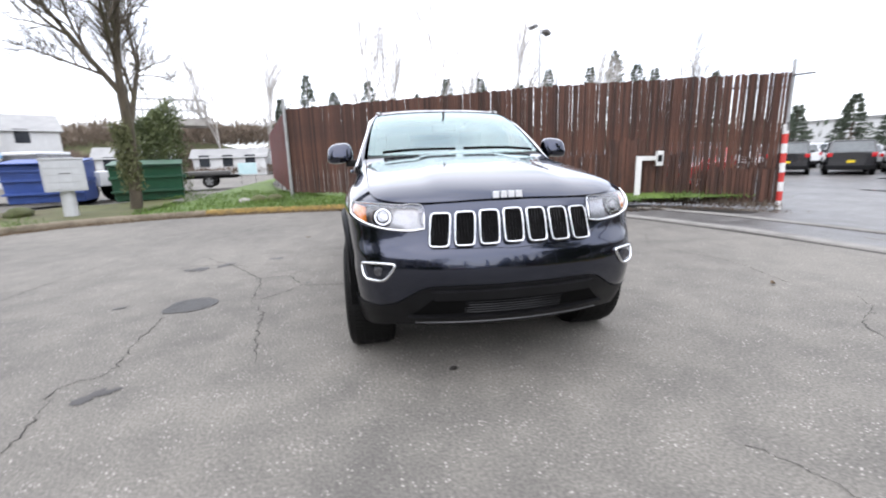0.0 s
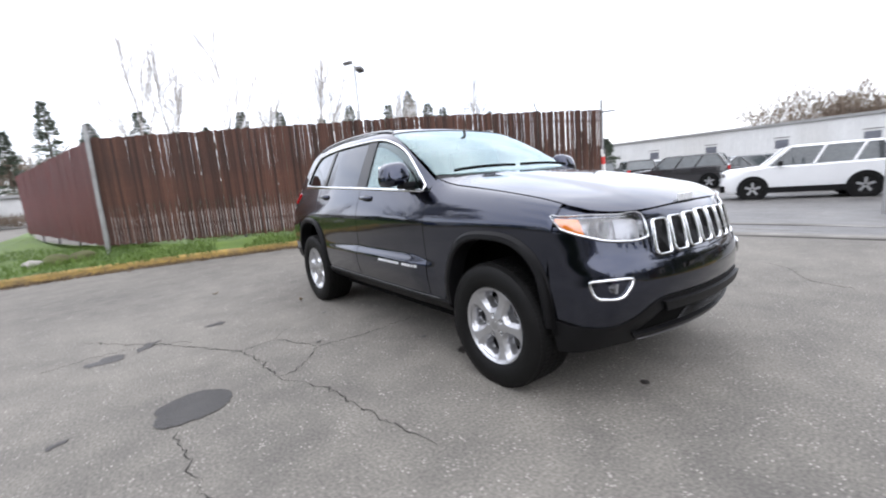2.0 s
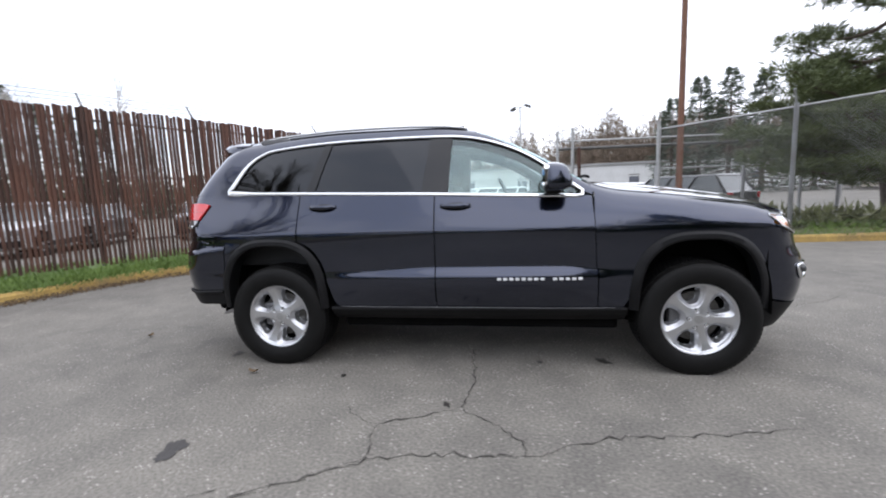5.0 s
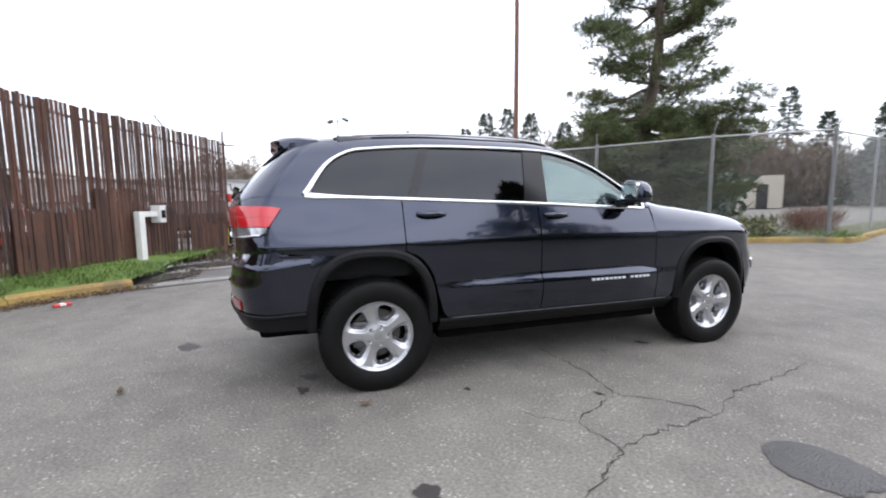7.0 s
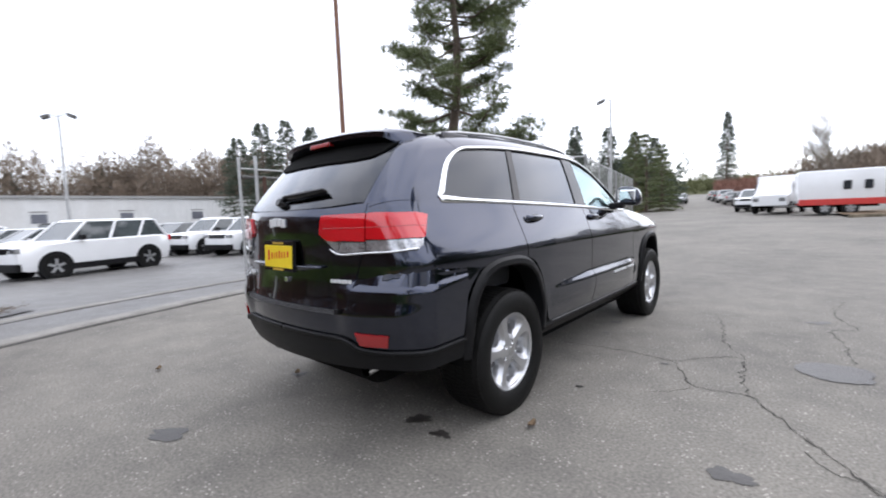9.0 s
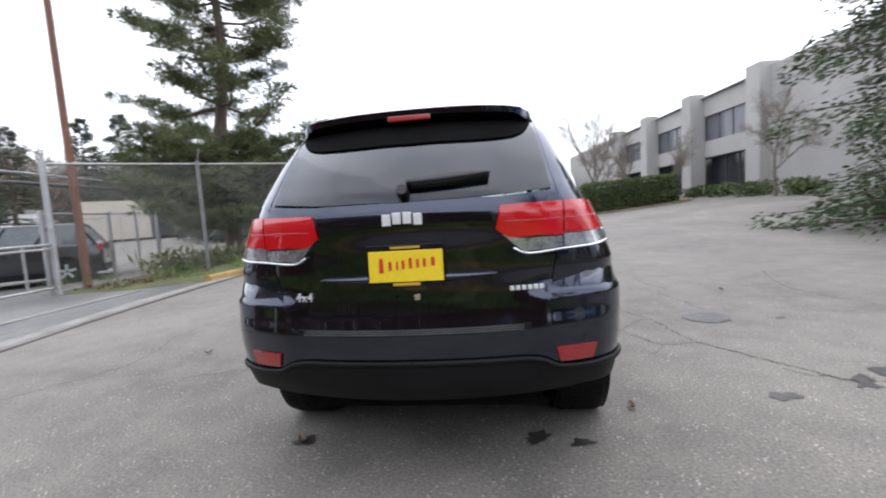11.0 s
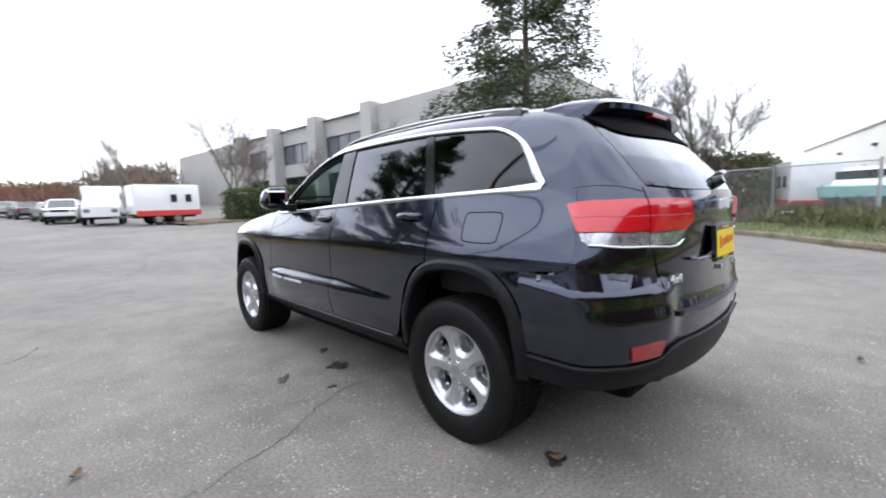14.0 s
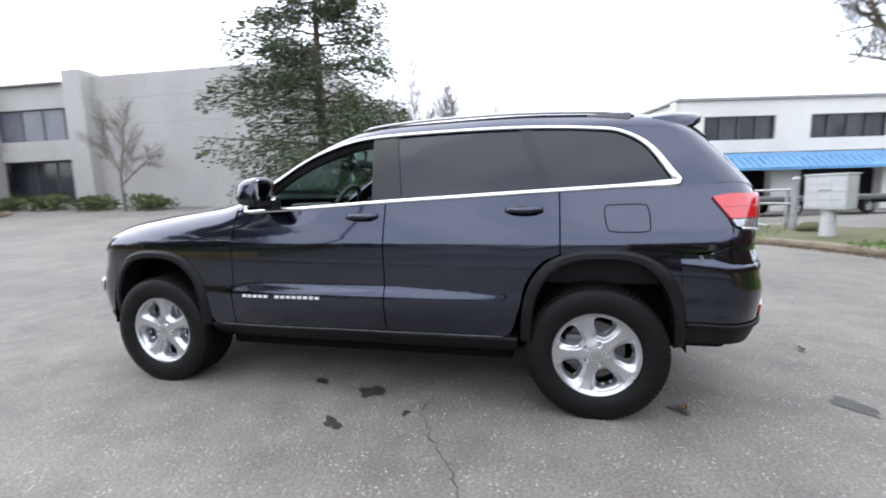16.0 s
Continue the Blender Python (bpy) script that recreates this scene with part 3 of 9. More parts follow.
def tan_building():
    thing = empty("tan_building", "low tan rendered building with a wide doorway, its inner shade painted dark", "building")
    m, length = frame_at((21.0, -36.0), (29.5, -29.0), 0.6)
    m = m @ Matrix.Diagonal((1, -1, 1, 1))
    slab(thing, "wall", m, 0, length + 4, -9, 0, 0, 2.75, TAN)
    slab(thing, "wall", m, 5.2, length + 4, -8, 0.9, 0, 3.15, TAN)
    # doorway and door are solid slabs in the painted shade colour
    slab(thing, "doorway", m, 7.0, 10.2, -0.5, 0.93, 0, 2.1, DARK, "wide doorway, its inner shade painted dark")
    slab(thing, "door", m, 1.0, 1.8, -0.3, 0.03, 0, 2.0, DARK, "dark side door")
    slab(thing, "roof_vent", m, 6.0, 8.6, -4, -2, 3.15, 3.6, WAREHOUSE, "white box on the roof", bevel=0.04)
    return thing


offices()
shop()
long_warehouse()
tan_building()


# ---- the skin of the car, from which its panels are cut ----

def curve(pts):
    """A smooth curve (monotone cubic) through (a, b) pairs."""
    P = np.array(pts, float); xs, ys = P[:, 0], P[:, 1]
    h = np.diff(xs); d = np.diff(ys) / h
    m = np.zeros(len(xs)); m[0], m[-1] = d[0], d[-1]
    for i in range(1, len(xs) - 1):
        if d[i - 1] * d[i] > 0:
            w1, w2 = 2 * h[i] + h[i - 1], h[i] + 2 * h[i - 1]
            m[i] = (w1 + w2) / (w1 / d[i - 1] + w2 / d[i])
    def f(x):
        x = np.asarray(x, float); c = np.clip(x, xs[0], xs[-1])
        i = np.clip(np.searchsorted(xs, c) - 1, 0, len(xs) - 2)
        t = (c - xs[i]) / h[i]
        v = ys[i]*(1+2*t)*(1-t)**2 + h[i]*m[i]*t*(1-t)**2 + ys[i+1]*t*t*(3-2*t) + h[i]*m[i+1]*t*t*(t-1)
        return v + np.where(x < xs[0], (x-xs[0])*m[0], 0) + np.where(x > xs[-1], (x-xs[-1])*m[-1], 0)
    return f
# half width by height, and how far the sides draw in towards the ends
WIDTH = curve([(.2,.85),(.34,.90),(.5,.93),(.64,.940),(.72,.935),(.86,.938),(.975,.939),(.995,.936),(1.03,.926),(1.08,.910),(1.16,.882),(1.25,.85),(1.4,.795),(1.55,.735),(1.66,.685),(1.76,.62)])
DRAW_LOW = curve([(-2.4,.22),(-2.1,.115),(-1.8,.05),(-1.4,.014),(-.9,.004),(-.4,0),(.9,0),(1.4,.010),(1.8,.028),(2.1,.055),(2.4,.10)])
DRAW_HIGH = curve([(-2.4,.30),(-2.0,.14),(-1.4,.05),(-.8,.025),(-.2,.005),(.3,0),(.8,.005),(1.3,.028),(1.8,.07),(2.1,.09),(2.4,.14)])
NOSE = curve([(.2,-2.05),(.30,-2.15),(.40,-2.22),(.52,-2.28),(.64,-2.295),(.74,-2.28),(.82,-2.24),(.92,-2.215),(1.02,-2.185),(1.08,-2.12),(1.3,-1.6)])
TAIL = curve([(.2,2.1),(.34,2.28),(.44,2.37),(.54,2.405),(.72,2.415),(.80,2.40),(.9,2.395),(1.05,2.40),(1.2,2.415),(1.26,2.40),(1.36,2.325),(1.5,2.195),(1.62,2.07),(1.72,1.94)])
TOP = curve([(-2.4,.93),(-2.2,1.01),(-2.05,1.085),(-1.8,1.15),(-1.5,1.20),(-1.2,1.24),(-.98,1.268),(-.86,1.30),(-.5,1.50),(-.2,1.65),(.0,1.715),(.25,1.75),(.6,1.76),(1.0,1.765),(1.4,1.748),(1.8,1.71),(2.1,1.665),(2.4,1.6)])
def smax(a, b, k):
    h = np.maximum(k - np.abs(a - b), 0) / k
    return np.maximum(a, b) + h * h * k / 4
def body(x, y, z):
    """Less than zero inside the car's skin, in about metres."""
    x = np.abs(x)
    g = np.clip((z - .95) / .35, 0, 1); g = g * g * (3 - 2 * g)
    side = x - WIDTH(z) + DRAW_LOW(y) * (1 - g) + DRAW_HIGH(y) * g
    door = np.clip((.98 - y) / .65, 0, 1) * ease(-.95, -.62, y)
    side = side - .027 * door * (1 - ease(.668, .690 + .048 * door, z)) * ease(.40, .62, z)
    rear = np.clip((y - 1.70) / .42, 0, 1)
    side = side - .030 * rear * (1 - ease(.902 - .060 * rear, .908, z)) * ease(.40, .80, z)
    shelf = (1 - ease(.842, .908, z)) * ease(.40, .80, z)
    dome = .013 * (1 - ease(.30 - .10 * (y + 1.4), .42 - .10 * (y + 1.4), x)) * (1 - ease(-1.02, -.90, y)) * ease(-2.12, -1.75, y)
    top = (z - TOP(y) - dome + .04 * x**2 + .03 * np.clip(x / .75, 0, 1.3)**4) * .92
    nose = (NOSE(z) + .24 * x**2 + .08 * x**4 - y) * .93
    tail = (y - TAIL(z) + (.17 + .08 * g) * x**2 + .14 * x**4) * .93
    tail = tail - .030 * shelf * ease(.42, .58, x)
    f = smax(nose, tail, .02)
    f = smax(f, side, .11)
    return smax(f, top, .09)


def slope(P):
    """The outward way at places on the skin."""
    h, G = 1e-3, []
    for k in range(3):
        a, b = P.copy(), P.copy()
        a[..., k] += h
        b[..., k] -= h
        G.append((body(a[..., 0], a[..., 1], a[..., 2]) - body(b[..., 0], b[..., 1], b[..., 2])) / (2 * h))
    return np.stack(G, -1)


def settle(P, off=0.0):
    """Moves places onto the skin, off metres out."""
    P = np.array(P, float)
    for _ in range(8):
        G = slope(P)
        P = P - ((body(P[..., 0], P[..., 1], P[..., 2]) - off) / np.maximum((G * G).sum(-1), 0.05))[..., None] * G
    return P


def cast(start, way):
    lo, hi = 0.0, 3.2
    for _ in range(30):
        m = (lo + hi) / 2
        p = start + way * m
        lo, hi = (m, hi) if body(p[0], p[1], p[2]) < 0 else (lo, m)
    return start + way * lo


def sd(y, z):
    return cast(np.array([0.0, y, z]), np.array([1.0, 0, 0]))


def fr(x, z):
    return cast(np.array([x, 0.0, z]), np.array([0, -1.0, 0]))


def re(x, z):
    return cast(np.array([x, 0.0, z]), np.array([0, 1.0, 0]))


def tp(x, y):
    return cast(np.array([x, y, 0.6]), np.array([0, 0, 1.0]))


def patch(low, high, nu, nv, off=0.0):
    A, B = catmull(low, nu), catmull(high, nu)
    t = np.linspace(0, 1, nv)[None, :, None]
    return settle(A[:, None] * (1 - t) + B[:, None] * t, off)


def whole(P):
    """Adds the mirrored half to a patch whose first row lies on the car's middle."""
    P = P.copy()
    P[0, :, 0] = 0
    return np.concatenate([(P * (-1, 1, 1))[:0:-1], P])


def plate(P, thick=0.018):
    """A closed sheet: the patch, the same patch farther in, and walls round the rim."""
    nu, nv = P.shape[:2]
    G = slope(P)
    G /= np.linalg.norm(G, axis=-1)[..., None]
    Q = P - G * thick
    V = list(P.reshape(-1, 3)) + list(Q.reshape(-1, 3))
    k = nu * nv
    F, soft = [], []
    for i in range(nu - 1):
        for j in range(nv - 1):
            a = (i * nv + j, (i + 1) * nv + j, (i + 1) * nv + j + 1, i * nv + j + 1)
            F += [a, tuple(k + q for q in a[::-1])]
            soft += [True, True]
    rim = [i * nv for i in range(nu)] + [(nu - 1) * nv + j for j in range(1, nv)] + [i * nv + nv - 1 for i in range(nu - 2, -1, -1)] + [j for j in range(nv - 2, 0, -1)]
    base = len(V)
    V += [V[q] for q in rim] + [V[k + q] for q in rim]
    n = len(rim)
    for q in range(n):
        F.append((base + q, base + n + q, base + n + (q + 1) % n, base + (q + 1) % n))
        soft.append(False)
    return V, F, soft


def panel_object(name, P, material, parent, label="", thick=0.018, side=1):
    V, F, soft = plate(P, thick)
    # the outer face of the sheet has to look outward
    a, b, c = (np.array(V[q]) for q in F[0][:3])
    outward = float(np.dot(np.cross(b - a, c - a), slope(np.array([a]))[0])) * 1 > 0
    if outward != (side > 0):
        F = [f[::-1] for f in F]
    if side < 0:
        V = [np.array(v) * (-1, 1, 1) for v in V]
    me = bpy.data.meshes.new(name)
    me.from_pydata([tuple(map(float, v)) for v in V], [], F)
    me.polygons.foreach_set("use_smooth", soft)
    me.update()
    me.materials.append(material)
    ob = new(name, me)
    ob.parent = parent
    if label:
        ob["label"] = label
    return ob


def pair(name, P, material, parent, label="", thick=0.018):
    return [panel_object(name, P, material, parent, label, thick, s) for s in (1, -1)]


def strip_object(name, path, width, height, material, parent, label="", closed=False, side=1, off=0.0):
    P = settle(np.array(path), off)
    V, F = sweep(P, slope(P), width, height, closed)
    if side < 0:
        V, F = [np.array(v) * (-1, 1, 1) for v in V], [f[::-1] for f in F]
    return mesh_object(name, V, F, material, parent, label, smooth=True)


PAINT = surface("dark_blue_grey_metallic_paint", (0.0220, 0.0270, 0.0475), (0.0255, 0.0315, 0.0545), 1.5, 900, (0.13, 0.18), metal=1.0, bump=0.0, coat=1.0)
PAINT.node_tree.nodes["Principled BSDF"].inputs["Coat IOR"].default_value = 1.54
CLADDING = surface("black_grained_plastic", (0.006, 0.006, 0.0065), (0.011, 0.011, 0.012), 6, 400, (0.36, 0.5), bump=0.10, spec=0.15)
GLOSS_BLACK = surface("gloss_black_trim", (0.008, 0.008, 0.009), (0.012, 0.012, 0.013), 4, 100, (0.1, 0.16), bump=0.0, coat=0.0, spec=0.4)
MATTE_BLACK = surface("matte_black_underside", (0.003, 0.003, 0.003), (0.007, 0.007, 0.007), 5, 60, (0.8, 0.95), bump=0.1, spec=0.06)
CHROME = surface("bright_chrome", (0.74, 0.75, 0.76), (0.82, 0.83, 0.84), 2, 60, (0.06, 0.14), metal=1.0, bump=0.0)
LAMP_SILVER = surface("bright_lamp_silver", (0.16, 0.165, 0.17), (0.42, 0.43, 0.45), 5, 60, (0.15, 0.3), metal=0.5, bump=0.0)
BADGE = surface("bright_badge_silver", (0.74, 0.75, 0.76), (0.82, 0.83, 0.84), 2, 60, (0.25, 0.35), metal=0.3, bump=0.0)
SATIN = surface("satin_silver", (0.42, 0.425, 0.43), (0.50, 0.505, 0.51), 2, 60, (0.28, 0.4), metal=0.9, bump=0.0)
SATIN_DARK = surface("worn_dark_satin", (0.10, 0.10, 0.105), (0.17, 0.17, 0.175), 6, 90, (0.35, 0.5), metal=0.5, bump=0.0)
ALLOY = surface("machined_silver_alloy", (0.50, 0.505, 0.52), (0.60, 0.605, 0.62), 5, 200, (0.24, 0.34), metal=0.85, bump=0.02)
ALLOY_DARK = surface("grey_pocket_paint", (0.10, 0.10, 0.105), (0.16, 0.16, 0.165), 5, 100, (0.4, 0.5), metal=0.5, bump=0.0)
TYRE = surface("black_tyre_rubber", (0.004, 0.004, 0.004), (0.009, 0.0088, 0.0085), 12, 200, (0.45, 0.65), bump=0.2, spec=0.16)
STEEL = surface("brake_disc_steel", (0.07, 0.068, 0.066), (0.15, 0.145, 0.14), 30, 200, (0.3, 0.45), metal=1.0, bump=0.05)
WINDSCREEN = glass("clear_green_tinted_glass", (0.80, 0.89, 0.86), 0.02, 0.085, (0.82, 0.94, 0.96))
PRIVACY = glass("dark_privacy_glass", (0.07, 0.07, 0.08), 0.02, 0.045, (0.92, 0.95, 1.0))
LENS = glass("clear_lamp_lens", (0.97, 0.97, 0.98))
MIRROR = surface("mirror_glass", (0.85, 0.87, 0.88), (0.87, 0.89, 0.9), 1, 10, (0.01, 0.015), metal=1.0, bump=0.0)
SEAT = surface("black_seat_cloth", (0.012, 0.012, 0.013), (0.025, 0.025, 0.027), 6, 200, (0.75, 0.9), bump=0.2)
DASH = surface("dark_grey_dashboard", (0.018, 0.019, 0.02), (0.03, 0.031, 0.033), 5, 200, (0.5, 0.7), bump=0.15)
RED_LENS = surface("red_tail_lamp_lens", (0.42, 0.004, 0.008), (0.54, 0.006, 0.012), 3, 120, (0.08, 0.14), bump=0.0, coat=1.0)
RED_DARK = surface("dark_red_reflector", (0.24, 0.006, 0.008), (0.33, 0.010, 0.012), 30, 300, (0.15, 0.3), bump=0.1, coat=1.0)
CLEAR_LENS = surface("silvery_reverse_lamp", (0.16, 0.16, 0.17), (0.62, 0.63, 0.65), 9, 60, (0.1, 0.2), metal=0.7, bump=0.0, coat=1.0)
LENS_DARK = surface("dim_lamp_glass", (0.03, 0.03, 0.032), (0.09, 0.09, 0.095), 20, 90, (0.08, 0.15), bump=0.0)
AMBER = surface("amber_turn_signal", (0.62, 0.16, 0.012), (0.78, 0.24, 0.02), 8, 60, (0.12, 0.2), bump=0.0, coat=1.0)
PLATE_YELLOW = surface("yellow_dealer_plate", (0.72, 0.52, 0.01), (0.80, 0.60, 0.02), 5, 60, (0.4, 0.55), bump=0.0)
PLATE_RED = surface("red_plate_print", (0.52, 0.03, 0.015), (0.60, 0.04, 0.02), 5, 60, (0.4, 0.55), bump=0.0)
PLATE_ORANGE = surface("dull_gold_plate_print", (0.42, 0.26, 0.02), (0.52, 0.33, 0.03), 5, 60, (0.4, 0.55), bump=0.0)


@functools.lru_cache(maxsize=None)
def spoke_face():
    """The cast face of the rim: a shallow dish with five rounded windows, bevelled pockets round them and sunk lug seats."""
    na, nr = 320, 62
    A = np.linspace(0, 2 * math.pi, na, endpoint=False)[:, None] + np.zeros((1, nr))
    Rr = np.linspace(0.024, 0.229, nr)[None, :] + np.zeros((na, 1))
    fold = (A + math.pi / 5) % (2 * math.pi / 5) - math.pi / 5
    u, half = np.abs(Rr * np.sin(fold)), 0.032 + (Rr - 0.102) * 0.38
    w = ((np.abs(Rr - 0.154) / 0.055) ** 3.4 + (u / np.maximum(half, 0.012)) ** 3.4) ** (1 / 3.4)
    X = 0.006 * ease(0.15, 0.229, Rr) - 0.008 * np.sin(np.pi * np.clip((Rr - 0.04) / 0.18, 0, 1)) + 0.004 * ease(0.10, 0.04, Rr)
    X = X - 0.020 * ease(1.45, 1.0, w) - 0.055 * ease(1.0, 0.88, w)
    X = X - 0.007 * (1 - ease(0.012, 0.016, np.hypot(Rr * np.cos(fold) - 0.059, Rr * np.sin(fold))))
    X = X + 0.004 * ease(0.212, 0.222, Rr)
    V = np.stack([X, Rr * np.sin(A), Rr * np.cos(A)], -1).reshape(-1, 3)
    F = []
    for i in range(na):
        k = (i + 1) % na
        for j in range(nr - 1):
            if max(w[i, j], w[k, j], w[i, j + 1], w[k, j + 1]) > 0.88:
                F.append((i * nr + j, i * nr + j + 1, k * nr + j + 1, k * nr + j)[::-1])
    me = bpy.data.meshes.new("spoke_face")
    me.from_pydata([tuple(map(float, v)) for v in V], [], F)
    me.polygons.foreach_set("use_smooth", [True] * len(me.polygons))
    me.materials.append(ALLOY)
    return me


def wheel(parent, at, side, turn=0.0):
    """A tyre on a five-spoke alloy rim with lug nuts, cap and brake disc; the outer face looks along +x."""
    w = new("wheel")
    w.parent = parent
    w.matrix_basis = at @ Matrix.Diagonal((side, 1, 1, 1)) if side > 0 else at @ pose(0, 0, 0, 0, 0, 180)
    bm = bmesh.new()
    R, r = 0.378, 0.236
    lathe(bm, [(-0.05, r), (0.02, r + 0.002), (0.030, r + 0.015), (0.040, r + 0.045), (0.042, r + 0.075), (0.036, r + 0.105), (0.022, R - 0.012), (0.004, R - 0.003), (-0.03, R), (-0.12, R), (-0.20, R), (-0.235, R - 0.003), (-0.252, R - 0.014), (-0.268, r + 0.10), (-0.27, r + 0.05), (-0.255, r + 0.012), (-0.24, r)], 72)
    part("tyre", bm, TYRE, w, "black all-season tyre", True)
    bm = bmesh.new()                                  # tread blocks
    for k in range(80):
        a = 2 * math.pi * k / 80
        for row, (x0, x1) in enumerate(((-0.005, 0.022), (-0.06, -0.012), (-0.115, -0.068), (-0.17, -0.123), (-0.222, -0.178), (-0.252, -0.228))):
            m = Matrix.Rotation(a + (row % 2) * 0.035, 4, "X")
            hh = R + (0.004 if 0 < row < 5 else -0.006)
            box(bm, x0, x1, -0.0105, 0.0105, R - 0.02, hh, 0, m)
    part("tread", bm, TYRE, w)
    bm = bmesh.new()
    lathe(bm, [(-0.22, r - 0.03), (-0.21, r - 0.004), (-0.02, r - 0.016), (0.004, r - 0.018), (0.012, r - 0.012), (0.016, r - 0.002), (0.010, r + 0.004), (-0.01, r + 0.002)], 72)
    rim = part("rim", bm, ALLOY, w, "silver five-spoke alloy rim", True)
    face = new("spoke_face", spoke_face())
    face.parent, face.matrix_basis = rim, Matrix.Rotation(-turn, 4, "X")
    face["label"] = "five broad dished spokes cast in one piece"
    bm = bmesh.new()
    lathe(bm, [(-0.01, 0.031), (0.002, 0.031), (0.005, 0.028), (0.006, 0.014), (0.006, 0.0005)], 32)
    part("hub_cap", bm, SATIN, rim, "", True)
    for k in range(5):
        a = 2 * math.pi * k / 5 + turn
        cy, cz = 0.059 * math.sin(a), 0.059 * math.cos(a)
        bm = bmesh.new()
        rod(bm, (-0.02, cy, cz), (-0.0075, cy, cz), 0.0145, 0.0145, 16)
        part("lug_seat", bm, ALLOY_DARK, rim)
        bm = bmesh.new()
        rod(bm, (-0.02, cy, cz), (0.004, cy, cz), 0.0095, 0.008, 6)
        part("lug_nut", bm, CHROME, rim)
    bm = bmesh.new()
    rod(bm, (-0.11, 0, 0), (-0.085, 0, 0), 0.165, 0.165, 40)
    part("brake_disc", bm, STEEL, w, "grey steel brake disc", True)
    bm = bmesh.new()
    box(bm, -0.15, -0.06, -0.16, -0.06, -0.09, 0.09, 0.02)
    part("brake_caliper", bm, ALLOY_DARK, w)
    bm = bmesh.new()
    rod(bm, (-0.24, 0, 0), (-0.16, 0, 0), r - 0.005, r - 0.005, 40)
    part("backing_plate", bm, MATTE_BLACK, w)
    return w


def arch(yc, wide, top, count=36, foot=0.40, power=2.7, a0=0.0, a1=math.pi):
    """(y, z) along a squarish wheel opening, from the front foot over the top to the rear foot."""
    out = []
    for a in np.linspace(a1, a0, count):
        c, s = math.cos(a), math.sin(a)
        out.append((yc + wide * math.copysign(abs(c) ** (2 / power), c), foot + (top - foot) * abs(s) ** (2 / power)))
    return out


FRONT_AXLE, REAR_AXLE, HUB = -1.4575, 1.4575, 0.368
car = empty("suv", "dark blue-grey metallic sport utility vehicle parked on worn asphalt", "car")

# body sides
F_OPEN, R_OPEN = arch(FRONT_AXLE + 0.005, 0.418, 0.936), arch(REAR_AXLE + 0.02, 0.418, 0.946)
fender_low = [(-0.835, 0.445), (-0.98, 0.445)] + [p for p in F_OPEN[::-1] if p[1] > 0.5 and p[0] > -1.84]
fender_low = [sd(*p) for p in fender_low]
fender_high = [tp(0.765, -0.80), tp(0.765, -1.1), tp(0.762, -1.4), tp(0.758, -1.7), tp(0.752, -1.86)]
pair("front_fender", patch(fender_low, fender_high, 60, 44), PAINT, car)
BELT = [(-0.83, 1.186), (-0.3, 1.205), (0.247, 1.232), (0.8, 1.254), (1.262, 1.272), (1.6, 1.284), (1.93, 1.294)]
belt_z = curve(BELT)
front_doors = pair("front_door", patch([sd(-0.828, 0.445), sd(-0.3, 0.447), sd(0.243, 0.447)], [sd(-0.80, 1.186), sd(-0.3, 1.200), sd(0.243, 1.228)], 40, 96), PAINT, car)
rear_doors = pair("rear_door", patch([sd(0.251, 0.447), sd(0.7, 0.449), sd(0.96, 0.45), sd(1.035, 0.60), sd(1.075, 0.76), sd(1.16, 0.88), sd(1.258, 0.928)], [sd(0.251, 1.229), sd(0.45, 1.238), sd(0.65, 1.246), sd(0.85, 1.254), sd(1.0, 1.26), sd(1.14, 1.265), sd(1.258, 1.269)], 46, 96), PAINT, car)
q_low = [sd(1.266, 0.93)] + [sd(*p) for p in R_OPEN if 1.28 < p[0] < 1.80 and p[1] > 0.9] + [sd(1.86, 0.93), sd(2.0, 0.94), sd(2.08, 0.96), sd(2.11, 1.02)]
pair("quarter_panel", patch(q_low, [sd(1.266, 1.269), sd(1.5, 1.279), sd(1.75, 1.287), sd(1.905, 1.302), sd(1.99, 1.302), sd(2.055, 1.275)], 50, 56), PAINT, car)
DLO = [(-0.745, 1.222), (-0.54, 1.381), (-0.33, 1.513), (-0.02, 1.617), (0.32, 1.643), (1.05, 1.643), (1.45, 1.618), (1.60, 1.592), (1.74, 1.505), (1.858, 1.337)]
ROOF_EDGE = [(0.79, -0.84), (0.745, -0.56), (0.695, -0.30), (0.645, -0.04), (0.62, 0.3), (0.615, 0.8), (0.605, 1.3), (0.59, 1.7)]
pair("roof_side_rail", patch([sd(*p) for p in [(-0.80, 1.195)] + DLO[:8]], [tp(*p) for p in ROOF_EDGE], 60, 10), PAINT, car)
pair("rear_pillar", patch([tp(0.60, 1.69), sd(1.605, 1.60), sd(1.665, 1.565), sd(1.75, 1.51), sd(1.805, 1.43), sd(1.868, 1.34), sd(1.91, 1.298), sd(1.93, 1.28)], [tp(0.57, 1.84), re(0.572, 1.625), re(0.58, 1.57), re(0.59, 1.50), re(0.60, 1.43), re(0.612, 1.35), re(0.625, 1.285), re(0.632, 1.262)], 40, 30, -0.0012), PAINT, car)
P = whole(patch([tp(0.0, -0.02), tp(0.3, -0.03), tp(0.642, -0.03)], [tp(0, 1.88), tp(0.3, 1.87), tp(0.585, 1.80)], 16, 40))
panel_object("roof", P, PAINT, car, thick=0.015)
